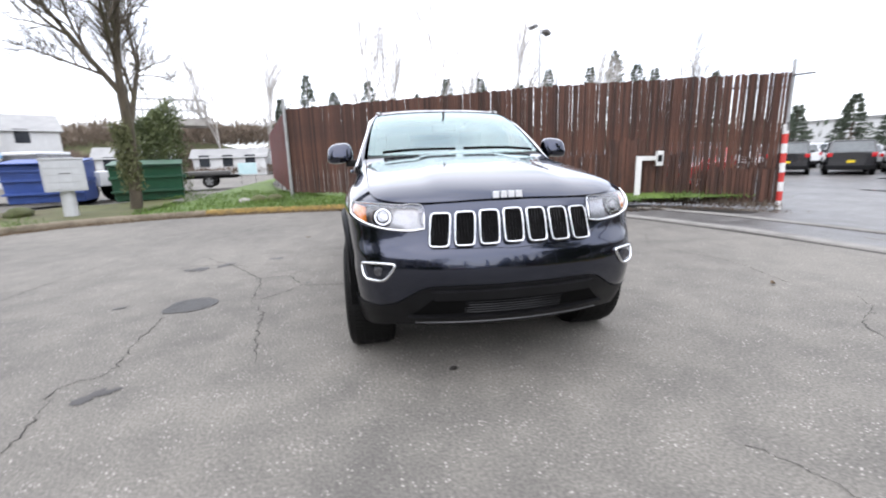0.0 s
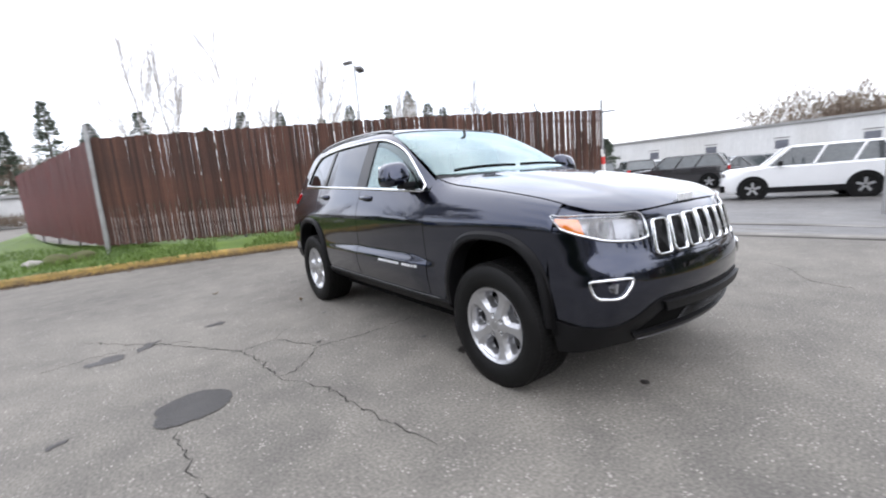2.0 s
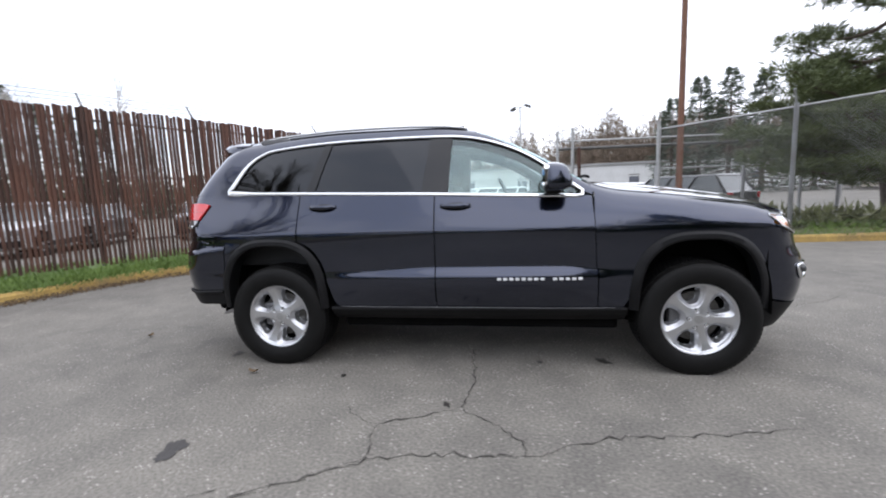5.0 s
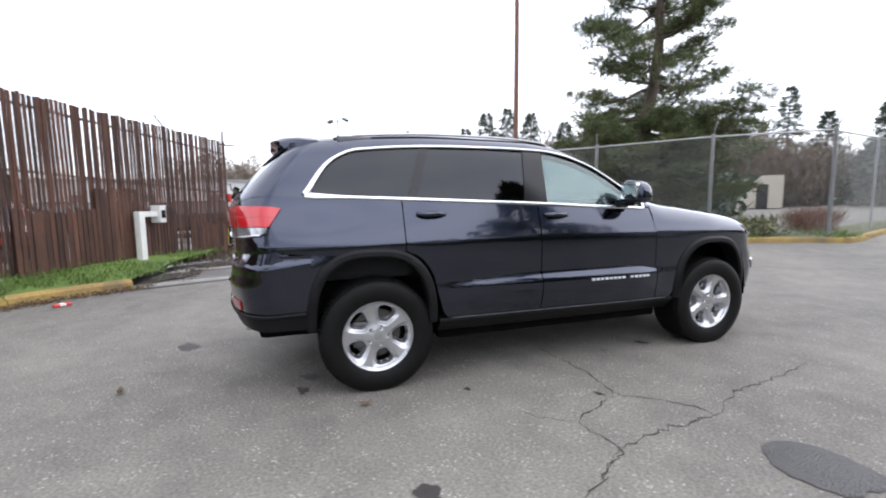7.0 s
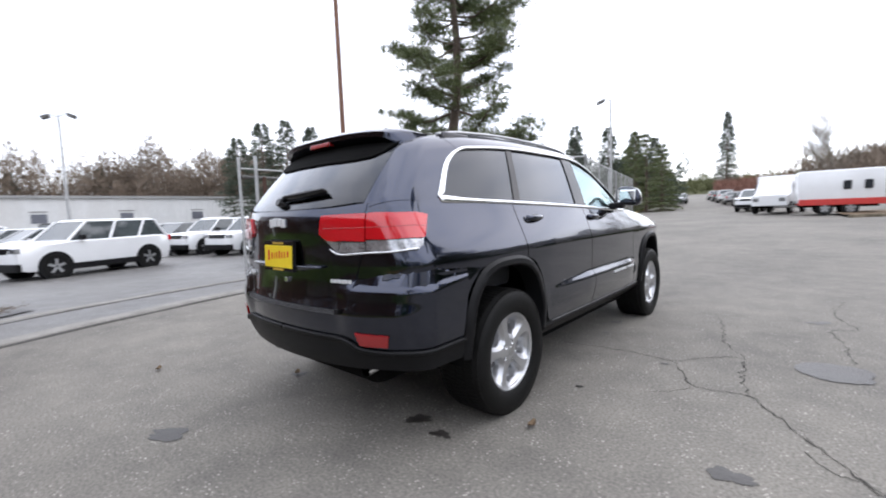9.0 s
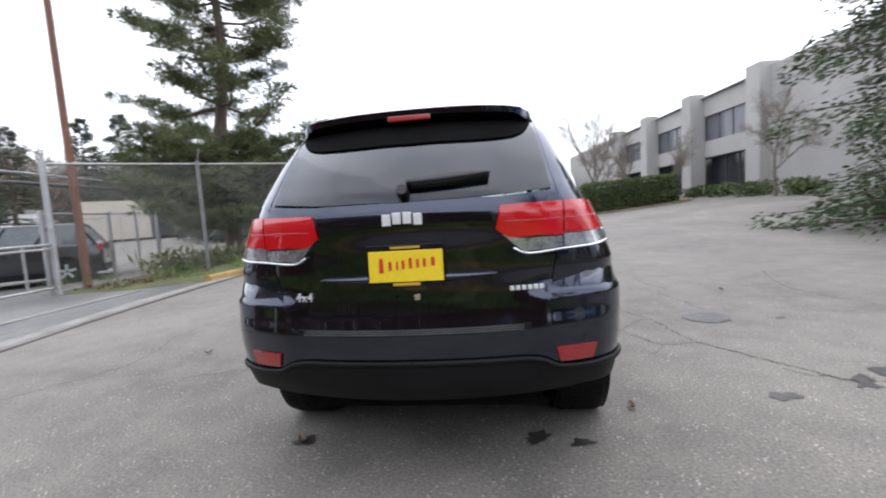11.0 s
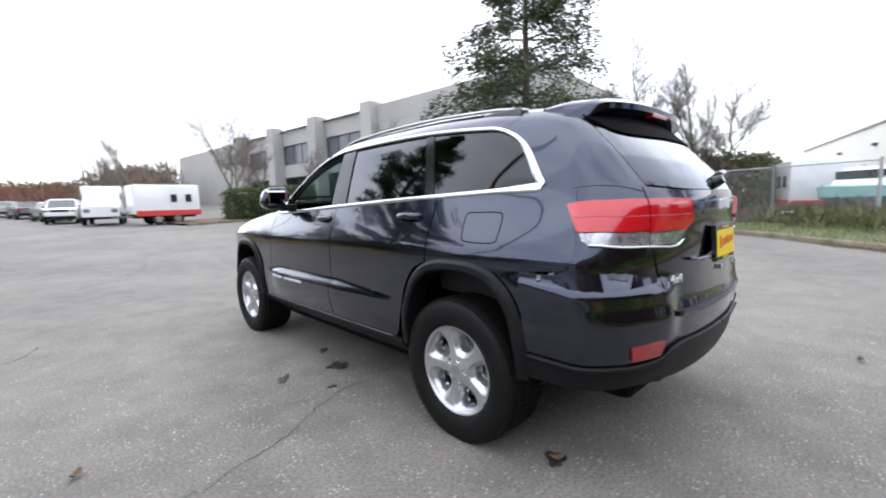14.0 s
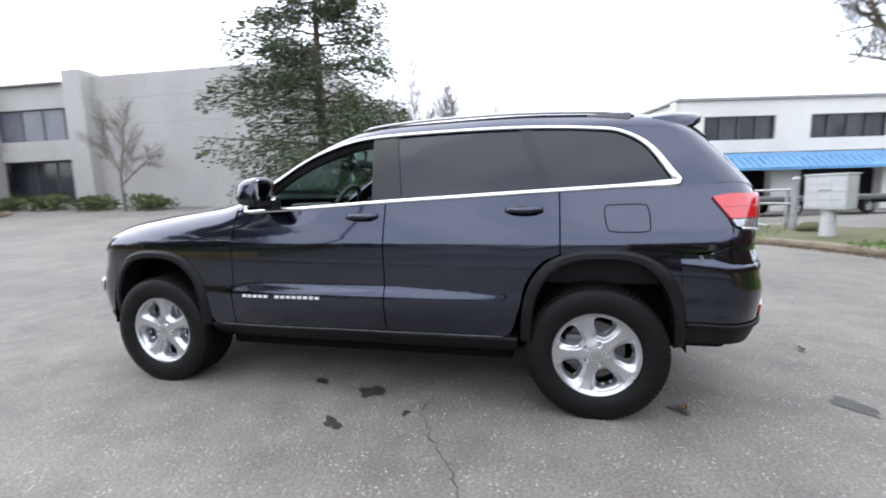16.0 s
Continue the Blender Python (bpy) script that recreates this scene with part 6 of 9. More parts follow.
def chain_link(name, line, high, label, posts=2.6, wire=0.0045, pitch=0.075, lift=0.12, arms=True):
    """A chain-link fence: posts, top rail, and slanting wires both ways."""
    thing = empty(name, label, "fence")
    V, F = [], []
    for a, b in zip(line, line[1:]):
        m, length = frame_at(a, b, 0.0)
        za, zb = ground_at(*a) + lift, ground_at(*b) + lift

        def place(x, z, y=0.0):
            t = x / length
            return m @ Vector((x, y, za + (zb - za) * t + z))
        for way in (1, -1):
            n = int((length + high) / pitch)
            for k in range(n):
                x0 = k * pitch - (high if way > 0 else 0)
                x1 = x0 + high * 1.0
                if way < 0:
                    x0, x1 = x1, x0
                z0, z1 = 0.0, high
                # cut at the ends
                pts = []
                for x, z in ((x0, z0), (x1, z1)):
                    pts.append([x, z])
                (xa, a_), (xb, b_) = pts
                if max(xa, xb) <= 0 or min(xa, xb) >= length:
                    continue
                for p, q in ((0, 1), (1, 0)):
                    x, z = pts[p]
                    if x < 0 or x > length:
                        lim = min(max(x, 0), length)
                        t = (lim - pts[q][0]) / (x - pts[q][0])
                        pts[p] = [lim, pts[q][1] + (z - pts[q][1]) * t]
                p0, p1 = place(*pts[0], 0.004 * way), place(*pts[1], 0.004 * way)
                w = Vector((0, 0, wire))
                n0 = len(V)
                V += [p0 - w, p0 + w, p1 + w, p1 - w]
                F.append((n0, n0 + 1, n0 + 2, n0 + 3))
        bm = bmesh.new()
        rod(bm, place(0, high), place(length, high), 0.024, 0.024, 8)
        part("top_rail", bm, GALV, thing)
        k = max(1, round(length / posts))
        for q in range(k + 1):
            x = length * q / k
            bm = bmesh.new()
            r = 0.05 if q in (0, k) else 0.033
            rod(bm, place(x, -0.25), place(x, high + 0.08), r, r, 12)
            if arms:
                rod(bm, place(x, high + 0.04), place(x, high + 0.36, 0.32), 0.016, 0.012, 6)
            part("post", bm, GALV, thing, "", True)
    tagged(mesh_object("chain_wire", V, F, GALV, thing, "woven galvanised wire"), kind="stuff")
    return thing


chain_link("chain_link_fence", [(9.75, -4.6), (7.6, -6.9), (5.7, -9.4), (4.05, -11.8)], 2.9, "tall galvanised chain-link fence with a bent corner post", 2.3, 0.0019)
slat_line = [(4.05, -11.8), (6.4, -22.0), (9.0, -33.5)]
chain_link("chain_link_fence", slat_line, 2.85, "long galvanised chain-link fence running up the road", 3.0, 0.0058, pitch=0.07, lift=0.14, arms=False)
bm = bmesh.new()
box(bm, 0, 0.34, -0.002, 0.008, 0, 0.42, 0.0, frame_at((5.95, -20.4), (6.1, -21.1), 1.55)[0])
tagged(part("fence_notice", bm, WHITE_PAINT), "small white notice on the wire fence", "sign")
# inner yard fence seen through the wire
chain_link("chain_link_fence", [(9.95, -4.6), (11.2, -7.6), (13.0, -11.5), (24.0, -19.0)], 1.9, "low chain-link fence along the inner yard", 2.8, 0.0018, lift=0.0, arms=False)


def lot_gate():
    """The sliding gate pushed back beside the entrance: tall posts, rails and a wire panel on a frame."""
    thing = empty("sliding_gate", "open sliding chain-link gate with tall rusty posts and top rails", "gate")
    A, B = (9.72, -2.15), (9.75, -4.55)
    z0 = ground_at(*A)
    for x, y, h, r, mt in ((A[0], A[1], 3.05, 0.05, GALV), (9.82, -1.72, 2.98, 0.042, GALV), (9.6, -2.32, 2.45, 0.055, RUST), (B[0] - 0.1, B[1], 3.1, 0.05, GALV)):
        bm = bmesh.new()
        rod(bm, (x, y, z0 - 0.2), (x, y, h), r, r * 0.95, 12)
        part("post", bm, mt, thing, "", True)
    for z, r, mt in ((2.68, 0.026, GALV), (2.45, 0.045, RAIL_DARK)):
        bm = bmesh.new()
        rod(bm, (A[0] + 0.05, A[1] + 0.4, z), (10.9, -9.2, z + 0.03), r, r, 8)
        part("upper_rail", bm, mt, thing)
    bm = bmesh.new()
    rod(bm, (10.8, -9.0, z0 - 0.1), (10.8, -9.0, 2.9), 0.045, 0.045, 12)
    part("post", bm, GALV, thing, "", True)
    m, l = frame_at(A, B, 0.0)
    for z in (0.02, 0.92, 1.02):
        bm = bmesh.new()
        rod(bm, (A[0], A[1], z), (B[0], B[1], z), 0.028, 0.028, 8)
        part("gate_rail", bm, GALV, thing)
    for q in range(5):
        bm = bmesh.new()
        x, y = A[0] + (B[0] - A[0]) * q / 4, A[1] + (B[1] - A[1]) * q / 4
        rod(bm, (x, y, 0.0), (x, y, 1.05), 0.024, 0.024, 8)
        part("gate_stile", bm, GALV, thing)
    bm = bmesh.new()
    box(bm, 9.5, 9.75, -2.5, -2.25, z0, z0 + 0.95, 0.03)
    part("motor_box", bm, CONCRETE, thing, "pale weathered motor box", True)
    bm = bmesh.new()
    rod(bm, (9.6, -2.3, z0 + 0.95), (9.6, -2.3, z0 + 1.1), 0.10, 0.05, 10)
    part("warning_lamp", bm, AMBER, thing, "small amber warning lamp")
    return thing


def lamp_pole(x, y, z0, z1, label, heads=2, turn=0.0, spread_=0.9):
    thing = empty("lamp_post", label, "lamp post", "lot lamp posts")
    bm = bmesh.new()
    rod(bm, (x, y, z0), (x, y, z1), 0.10, 0.06, 12)
    part("pole", bm, GALV, thing, "", True)
    for k in range(heads):
        s = -1 if k else 1
        m = Matrix.Translation((x, y, z1)) @ Matrix.Rotation(turn, 4, "Z")
        bm = bmesh.new()
        rod(bm, m @ Vector((0, 0, -0.1)), m @ Vector((s * spread_ * 0.6, 0, 0.05 + 0.15 * k)), 0.03, 0.03, 8)
        part("arm", bm, GALV, thing)
        bm = bmesh.new()
        box(bm, s * spread_ * 0.5, s * spread_ * 1.05, -0.22, 0.22, 0.0 + 0.15 * k, 0.2 + 0.15 * k, 0.04, m @ Matrix.Rotation(radians(22 * s), 4, "Y"))
        part("lamp_head", bm, RAIL_DARK, thing, "dark floodlight head")
    return thing


lot_gate()
lamp_pole(10.08, 21.7, -0.3, 8.6, "tall grey lamp post with two floodlights behind the fence", 2, 0.5, 0.75)
lamp_pole(33.3, -1.2, -0.3, 8.2, "tall grey lamp post with two floodlights over the parked cars", 2, 1.2, 0.8)
lamp_pole(8.7, -27.7, 0.5, 8.9, "grey lamp post with one floodlight beyond the fence", 1, 0.6, 0.9)
pole = empty("utility_pole", "tall reddish-brown wooden utility pole beside the gate", "pole")
bm = bmesh.new()
rod(bm, (9.49, -5.08, -0.2), (9.69, -5.18, 13.5), 0.092, 0.055, 14)
part("pole_shaft", bm, POLE_WOOD, pole, "", True)


# ---- street furniture on the verge ----
def mailbox_cluster(x, y, turn):
    thing = empty("mailbox_cluster", "grey cluster of locked mailboxes on a round pedestal", "mailbox")
    m = Matrix.Translation((x, y, 0)) @ Matrix.Rotation(turn, 4, "Z")
    bm = bmesh.new()
    rod(bm, m @ Vector((0, 0, 0.05)), m @ Vector((0, 0, 0.75)), 0.15, 0.14, 20)
    part("pedestal", bm, MAIL_GREY, thing, "", True)
    bm = bmesh.new()
    box(bm, -0.39, 0.39, -0.22, 0.22, 0.74, 1.48, 0.02, m)
    body_ = part("cabinet", bm, MAIL_GREY, thing)
    for face in (1, -1):
        for i in range(3):
            for j in range(4):
                bm = bmesh.new()
                box(bm, -0.36 + i * 0.245, -0.36 + i * 0.245 + 0.23, face * 0.222, face * 0.232, 0.79 + j * 0.165, 0.79 + j * 0.165 + 0.15, 0.004, m)
                part("box_door", bm, MAIL_GREY, body_)
    bm = bmesh.new()
    box(bm, -0.41, 0.41, -0.24, 0.24, 1.48, 1.52, 0.012, m)
    part("cap", bm, MAIL_GREY, thing)
    bm = bmesh.new()
    box(bm, -0.1, 0.12, -0.236, -0.234, 1.15, 1.17, 0, m)
    part("label_bar", bm, RAIL_DARK, thing)
    return thing


def dumpster(x, y, turn, length, material, label, h=1.15):
    thing = empty("dumpster", label, "dumpster")
    z0 = 0.12
    m = Matrix.Translation((x, y, z0)) @ Matrix.Rotation(turn, 4, "Z")
    bm = bmesh.new()
    d = 0.75
    low = [bm.verts.new(m @ Vector(p)) for p in ((-length / 2 + 0.06, -d + 0.12, 0.08), (length / 2 - 0.06, -d + 0.12, 0.08), (length / 2 - 0.06, d, 0.08), (-length / 2 + 0.06, d, 0.08))]
    top = [bm.verts.new(m @ Vector(p)) for p in ((-length / 2, -d, h), (length / 2, -d, h), (length / 2, d, h + 0.15), (-length / 2, d, h + 0.15))]
    bm.faces.new(low)
    bm.faces.new(top)
    for q in range(4):
        bm.faces.new((low[q], low[(q + 1) % 4], top[(q + 1) % 4], top[q]))
    bmesh.ops.bevel(bm, geom=list(bm.edges), offset=0.02, segments=1, affect="EDGES")
    part("bin", bm, material, thing)
    for z in (0.35, 0.78, 1.08):
        bm = bmesh.new()
        box(bm, -length / 2, length / 2, -d - 0.03, -d + 0.10, z, z + 0.07, 0.01, m)
        part("rib", bm, material, thing)
    bm = bmesh.new()
    box(bm, -length / 2 - 0.02, length / 2 + 0.02, -d - 0.03, d + 0.02, h + 0.1, h + 0.14, 0.015, m @ Matrix.Rotation(radians(5.5), 4, "X"))
    part("lid", bm, material, thing)
    for s in (-1, 1):
        bm = bmesh.new()
        box(bm, s * length / 2, s * (length / 2 + 0.07), -0.35, 0.35, 0.72, 0.86, 0.01, m)
        part("lift_pocket", bm, material, thing)
    return thing


MAIL_GREY = surface("pale_grey_mailbox_paint", (0.44, 0.45, 0.45), (0.54, 0.55, 0.55), 4, 60, (0.4, 0.55), bump=0.05, grime=0.3, grime_colour=(0.3, 0.28, 0.25))
BIN_BLUE = surface("blue_bin_paint", (0.025, 0.06, 0.22), (0.04, 0.085, 0.30), 4, 60, (0.4, 0.6), bump=0.1, grime=0.3)
BIN_GREEN = surface("dark_green_bin_paint", (0.008, 0.06, 0.028), (0.014, 0.085, 0.04), 4, 60, (0.4, 0.6), bump=0.1, grime=0.3)
mailbox_cluster(-7.9, 7.32, radians(35))
dumpster(-11.2, 12.1, radians(14), 2.1, BIN_BLUE, "tall blue steel dumpster with a dented lid", 1.3)
dumpster(-7.85, 11.3, radians(20), 1.95, BIN_GREEN, "dark green steel dumpster on the grass")
sign = empty("yard_sign", "small white and teal yard sign stuck in the grass", "sign")
bm = bmesh.new()
box(bm, -0.5, 0.5, -0.02, 0.02, 0.5, 1.15, 0.004, Matrix.Translation((-7.5, 22.0, 0.15)))
part("sign_board", bm, surface("pale_teal_board", (0.45, 0.66, 0.68), (0.62, 0.76, 0.78), 2, 20, (0.4, 0.6), bump=0.0), sign)
for s in (-0.4, 0.4):
    bm = bmesh.new()
    rod(bm, (-7.5 + s, 22.03, 0.1), (-7.5 + s, 22.03, 0.8), 0.015, 0.015, 6)
    part("stake", bm, RAIL_DARK, sign)


def rock(x, y, r, seed, label):
    bm = bmesh.new()
    bmesh.ops.create_icosphere(bm, subdivisions=3, radius=r)
    for v in bm.verts:
        v.co *= 1 + 0.35 * noise.noise(v.co * 2.2 / r * 0.5 + Vector((seed, 0, 0)))
        v.co.z *= 0.55
        v.co += Vector((x, y, ground_at(x, y) + 0.22))
    return tagged(part("boulder", bm, CONCRETE if seed % 2 else SOIL, None, "", True), label, "rock", "boulders on the verge")


for x, y, r, k in ((-4.25, 8.5, 0.16, 1), (-3.9, 8.7, 0.27, 2), (-3.45, 8.75, 0.24, 4), (-9.3, 7.7, 0.30, 2)):
    rock(x, y, r, k, "half-buried mossy boulder on the grass")


# ---- vehicles ----
WHITE_CAR = surface("white_car_paint", (0.72, 0.73, 0.74), (0.78, 0.79, 0.80), 2, 100, (0.2, 0.3), bump=0.0, coat=1.0)
BLACK_CAR = surface("black_car_paint", (0.012, 0.012, 0.014), (0.02, 0.02, 0.022), 2, 100, (0.2, 0.3), bump=0.0, coat=1.0)
GREY_CAR = surface("grey_car_paint", (0.10, 0.105, 0.11), (0.14, 0.145, 0.15), 2, 100, (0.25, 0.35), metal=0.4, bump=0.0, coat=1.0)
SILVER_CAR = surface("silver_car_paint", (0.42, 0.43, 0.44), (0.50, 0.51, 0.52), 2, 100, (0.25, 0.35), metal=0.5, bump=0.0, coat=1.0)
RED_CAR = surface("red_car_paint", (0.30, 0.015, 0.015), (0.38, 0.02, 0.02), 2, 100, (0.2, 0.3), bump=0.0, coat=1.0)


CAR_GLASS = surface("grey_car_glass", (0.035, 0.042, 0.046), (0.085, 0.10, 0.105), 1.2, 20, (0.03, 0.06), bump=0.0, spec=0.8)


def loft(rows):
    """A closed mesh through rings of equal length."""
    bm = bmesh.new()
    rings = [[bm.verts.new(p) for p in r] for r in rows]
    n = len(rows[0])
    for a, b in zip(rings, rings[1:]):
        for q in range(n):
            bm.faces.new((a[q], a[(q + 1) % n], b[(q + 1) % n], b[q]))
    bm.faces.new(rings[0])
    bm.faces.new(rings[-1])
    return bm


def road_wheel(thing, x, y, r, w=0.21):
    wh = new("wheel")
    wh.parent, wh.matrix_basis = thing, pose(x, y, r, 0, 0, 0 if x > 0 else 180)
    bm = bmesh.new()
    lathe(bm, [(-w, r * 0.6), (-w, r * 0.95), (-w * 0.85, r), (-w * 0.15, r), (0.0, r * 0.94), (0.005, r * 0.72), (-0.01, r * 0.64), (-0.05, r * 0.62)], 28)
    part("tyre", bm, TYRE, wh, "", True)
    bm = bmesh.new()
    lathe(bm, [(-0.05, r * 0.63), (-0.008, r * 0.63), (-0.01, r * 0.56), (-0.04, r * 0.5), (-0.05, r * 0.22), (-0.02, r * 0.15), (-0.015, 0.002)], 28)
    rim = part("rim", bm, SATIN_DARK, wh, "", True)
    bm = bmesh.new()
    for k in range(5):
        box(bm, -0.03, -0.006, -r * 0.10, r * 0.10, r * 0.08, r * 0.6, 0.0, Matrix.Rotation(2 * math.pi * k / 5, 4, "X"))
    part("spoke_star", bm, ALLOY, rim)
    return wh


def parked_car(name, paint, label, category, group, boxy=0.5, length=4.4, width=1.78, height=1.62, at=None, trim=None):
    """A parked car, built with its nose towards -y."""
    thing = empty(name, label, category, group)
    L, W, H = length / 2, width / 2, height
    belt = 0.63 * H + 0.03
    hood = belt - 0.02 - 0.04 * (1 - boxy)
    r = 0.355 if height > 1.55 else 0.325
    trim = trim or paint

    def ring(y, x_low, x_mid, x_top, z0, z1, z2):
        half = [(x_low, z0), (x_low + 0.03, z0 + 0.10), (x_mid, (z0 + z2) * 0.5), (x_mid - 0.01, z1), (x_top, z2 - 0.02), (x_top * 0.8, z2), (0.0, z2 + 0.015)]
        return [(x, y, z) for x, z in half] + [(-x, y, z) for x, z in half[-2::-1]]
    ys = [(-L, 0.78, 0.42, 0.70, hood - 0.22), (-L + 0.05, 0.90, 0.32, 0.80, hood - 0.13), (-L + 0.25, 0.97, 0.26, hood - 0.1, hood - 0.05), (-L + 0.9, 1.0, 0.24, hood - 0.08, hood), (-L + 1.25, 1.0, 0.24, belt - 0.06, belt), (0.0, 1.0, 0.24, belt - 0.06, belt), (L - 0.6, 1.0, 0.24, belt - 0.04, belt + 0.03), (L - 0.12, 0.96, 0.28, belt - 0.06, belt + 0.02), (L, 0.88, 0.40, belt - 0.15, belt - 0.02)]
    bm = loft([ring(y, W * k * 0.95, W * k, W * k * 0.93, z0, z1, z2) for y, k, z0, z1, z2 in ys])
    bodyp = part("body", bm, paint, thing, "", True)
    slant = 0.42 + 0.30 * (1 - boxy)
    back = 0.10 + 0.35 * (1 - boxy)
    y0, y1, y2, y3 = -L + 1.22, -L + 1.22 + slant + 0.15, L - 0.35 - back, L - 0.16

    wt, wb = W * 0.80, W * 0.915
    cabin = [[(wb, y0, belt - 0.02), (-wb, y0, belt - 0.02), (-wb, y3, belt - 0.02), (wb, y3, belt - 0.02)], [(wt, y1, H - 0.07), (-wt, y1, H - 0.07), (-wt, y2, H - 0.07), (wt, y2, H - 0.07)]]
    part("cabin_glass", loft(cabin), CAR_GLASS, thing, "dark car windows")
    roof = loft([[(wt, y1 - 0.03, H - 0.08), (-wt, y1 - 0.03, H - 0.08), (-wt, y2 + 0.04, H - 0.08), (wt, y2 + 0.04, H - 0.08)], [(wt * 0.9, y1 + 0.08, H), (-wt * 0.9, y1 + 0.08, H), (-wt * 0.9, y2 - 0.02, H), (wt * 0.9, y2 - 0.02, H)]])
    bmesh.ops.bevel(roof, geom=list(roof.edges), offset=0.03, segments=2, affect="EDGES")
    part("roof", roof, paint, thing, "", True)
    for s in (1, -1):
        for (ya, yb) in ((y0, y1), (y0 + 1.15, y1 + 0.85), (y0 + 2.05, y1 + 1.75), (y3, y2)):
            if yb > y2 + 0.1:
                continue
            bm = bmesh.new()
            rod(bm, (s * (wb + 0.004), ya, belt - 0.03), (s * (wt + 0.004), yb, H - 0.06), 0.045, 0.04, 6)
            part("pillar", bm, paint, thing)
    for s in (1, -1):
        for yc in (-L + 0.86, L - 0.86):
            bm = bmesh.new()
            rod(bm, (s * (W - 0.16), yc, r), (s * (W + 0.012), yc, r), r + 0.07, r + 0.07, 24)
            part("wheel_arch", bm, CLADDING if trim is not paint else MATTE_BLACK, thing)
            road_wheel(thing, s * (W + 0.02), yc, r)
        bm = bmesh.new()
        box(bm, s * (W - 0.08), s * (W + 0.008), -L + 1.2, L - 1.2, 0.22, 0.40, 0.02)
        part("sill", bm, CLADDING, thing)
        bm = bmesh.new()
        box(bm, s * W * 0.60, s * W * 0.92, -L - 0.01, -L + 0.12, hood - 0.28, hood - 0.13, 0.02)
        part("headlight", bm, CLEAR_LENS, thing, "clear headlight")
        bm = bmesh.new()
        box(bm, s * W * 0.74, s * W * 0.95, L - 0.10, L + 0.005, belt - 0.22, belt - 0.02, 0.02)
        part("tail_lamp", bm, RED_LENS, thing, "red tail lamp")
        bm = bmesh.new()
        box(bm, s * (W - 0.04), s * (W + 0.16), y0 + 0.28, y0 + 0.38, belt - 0.02, belt + 0.13, 0.02)
        part("door_mirror", bm, trim if trim is not paint else paint, thing)
    bm = bmesh.new()
    box(bm, -W * 0.55, W * 0.55, -L - 0.012, -L + 0.05, hood - 0.30, hood - 0.13, 0.015)
    gr = part("grille", bm, GLOSS_BLACK, thing, "dark grille")
    for y_, nm in ((-L - 0.02, "front_bumper"), (L - 0.10, "rear_bumper")):
        bm = bmesh.new()
        box(bm, -W * 0.93, W * 0.93, y_, y_ + 0.13, 0.28, 0.50, 0.03)
        part(nm, bm, CLADDING, thing)
    bm = bmesh.new()
    box(bm, -0.15, 0.15, L + 0.03, L + 0.04, 0.62, 0.74, 0.004)
    part("licence_plate", bm, PLATE_YELLOW, thing, "yellow dealer plate")
    thing.matrix_basis = at or Matrix.Identity(4)
    return thing


def lot_pose(x, y, nose):
    return pose(x, y, ground_at(x, y) + 0.01, 0, 0, nose)


wsuv = parked_car("parked_suv", WHITE_CAR, "boxy white compact sport utility vehicle with black bumpers", "car", "white lot vehicles", 0.95, 4.4, 1.76, 1.66, lot_pose(15.1, 0.9, 202), CLADDING)
copy_thing(wsuv, lot_pose(17.4, -5.7, 198))
copy_thing(wsuv, lot_pose(20.0, -4.9, 197))
copy_thing(wsuv, lot_pose(19.6, 0.5, 196))
dsuv = parked_car("parked_suv", BLACK_CAR, "black sport utility vehicle parked in the lot", "car", "dark lot vehicles", 0.75, 4.8, 1.92, 1.74, lot_pose(21.6, 7.6, 192))
copy_thing(dsuv, lot_pose(13.6, -6.5, 127))
for px, py in ((23.2, 16.6), (24.8, 14.7), (26.4, 12.8)):
    copy_thing(dsuv, lot_pose(px, py, 130))
for wx, wy in ((27.0, 22.5), (29.6, 22.2), (32.4, 21.8)):
    copy_thing(wsuv, lot_pose(wx, wy, 158))
copy_thing(dsuv, lot_pose(13.0, 12.5, -65))
gsuv = parked_car("parked_car", GREY_CAR, "grey family car parked in the lot", "car", "grey lot vehicles", 0.4, 4.6, 1.82, 1.5, lot_pose(31.6, 15.6, 130))
for k, (x, y, a) in enumerate(((24.0, 4.2, 28), (25.5, -1.5, 196), (22.7, -4.1, 199), (10.0, 15.5, -62), (30.0, 9.0, 40))):
    copy_thing(gsuv, lot_pose(x, y, a))
scar = parked_car("parked_car", SILVER_CAR, "silver hatchback parked in the lot", "car", "silver lot vehicles", 0.3, 4.3, 1.78, 1.48, lot_pose(29.6, 17.6, 130))
for x, y, a in ((22.3, 1.4, 196), (28.2, 2.0, 196), (28.5, -3.5, 196), (6.5, 13.6, -62), (33.0, 5.5, 40), (31.0, -7.0, -70)):
    copy_thing(scar, lot_pose(x, y, a))
parked_car("parked_car", RED_CAR, "dark red car parked in the lot", "car", "", 0.5, 4.4, 1.8, 1.5, lot_pose(11.4, 10.2, -62))
for k in range(9):
    x, y = 33.5 - 0.2 * k, 14.0 - 2.9 * k
    src = (wsuv, scar, gsuv, dsuv)[(k * 7) % 4]
    copy_thing(src, lot_pose(x, y, 84))
# along the road
for x, y, src, a in ((1.4, -46.5, scar, 12), (3.2, -52.0, gsuv, 12), (4.9, -58.0, scar, 12), (6.6, -65.0, wsuv, 12), (8.2, -72.0, gsuv, 12), (10.0, -80.0, scar, 12), (12.3, -66.0, scar, 192), (13.3, -72.0, gsuv, 192)):
    copy_thing(src, lot_pose(x, y, a))


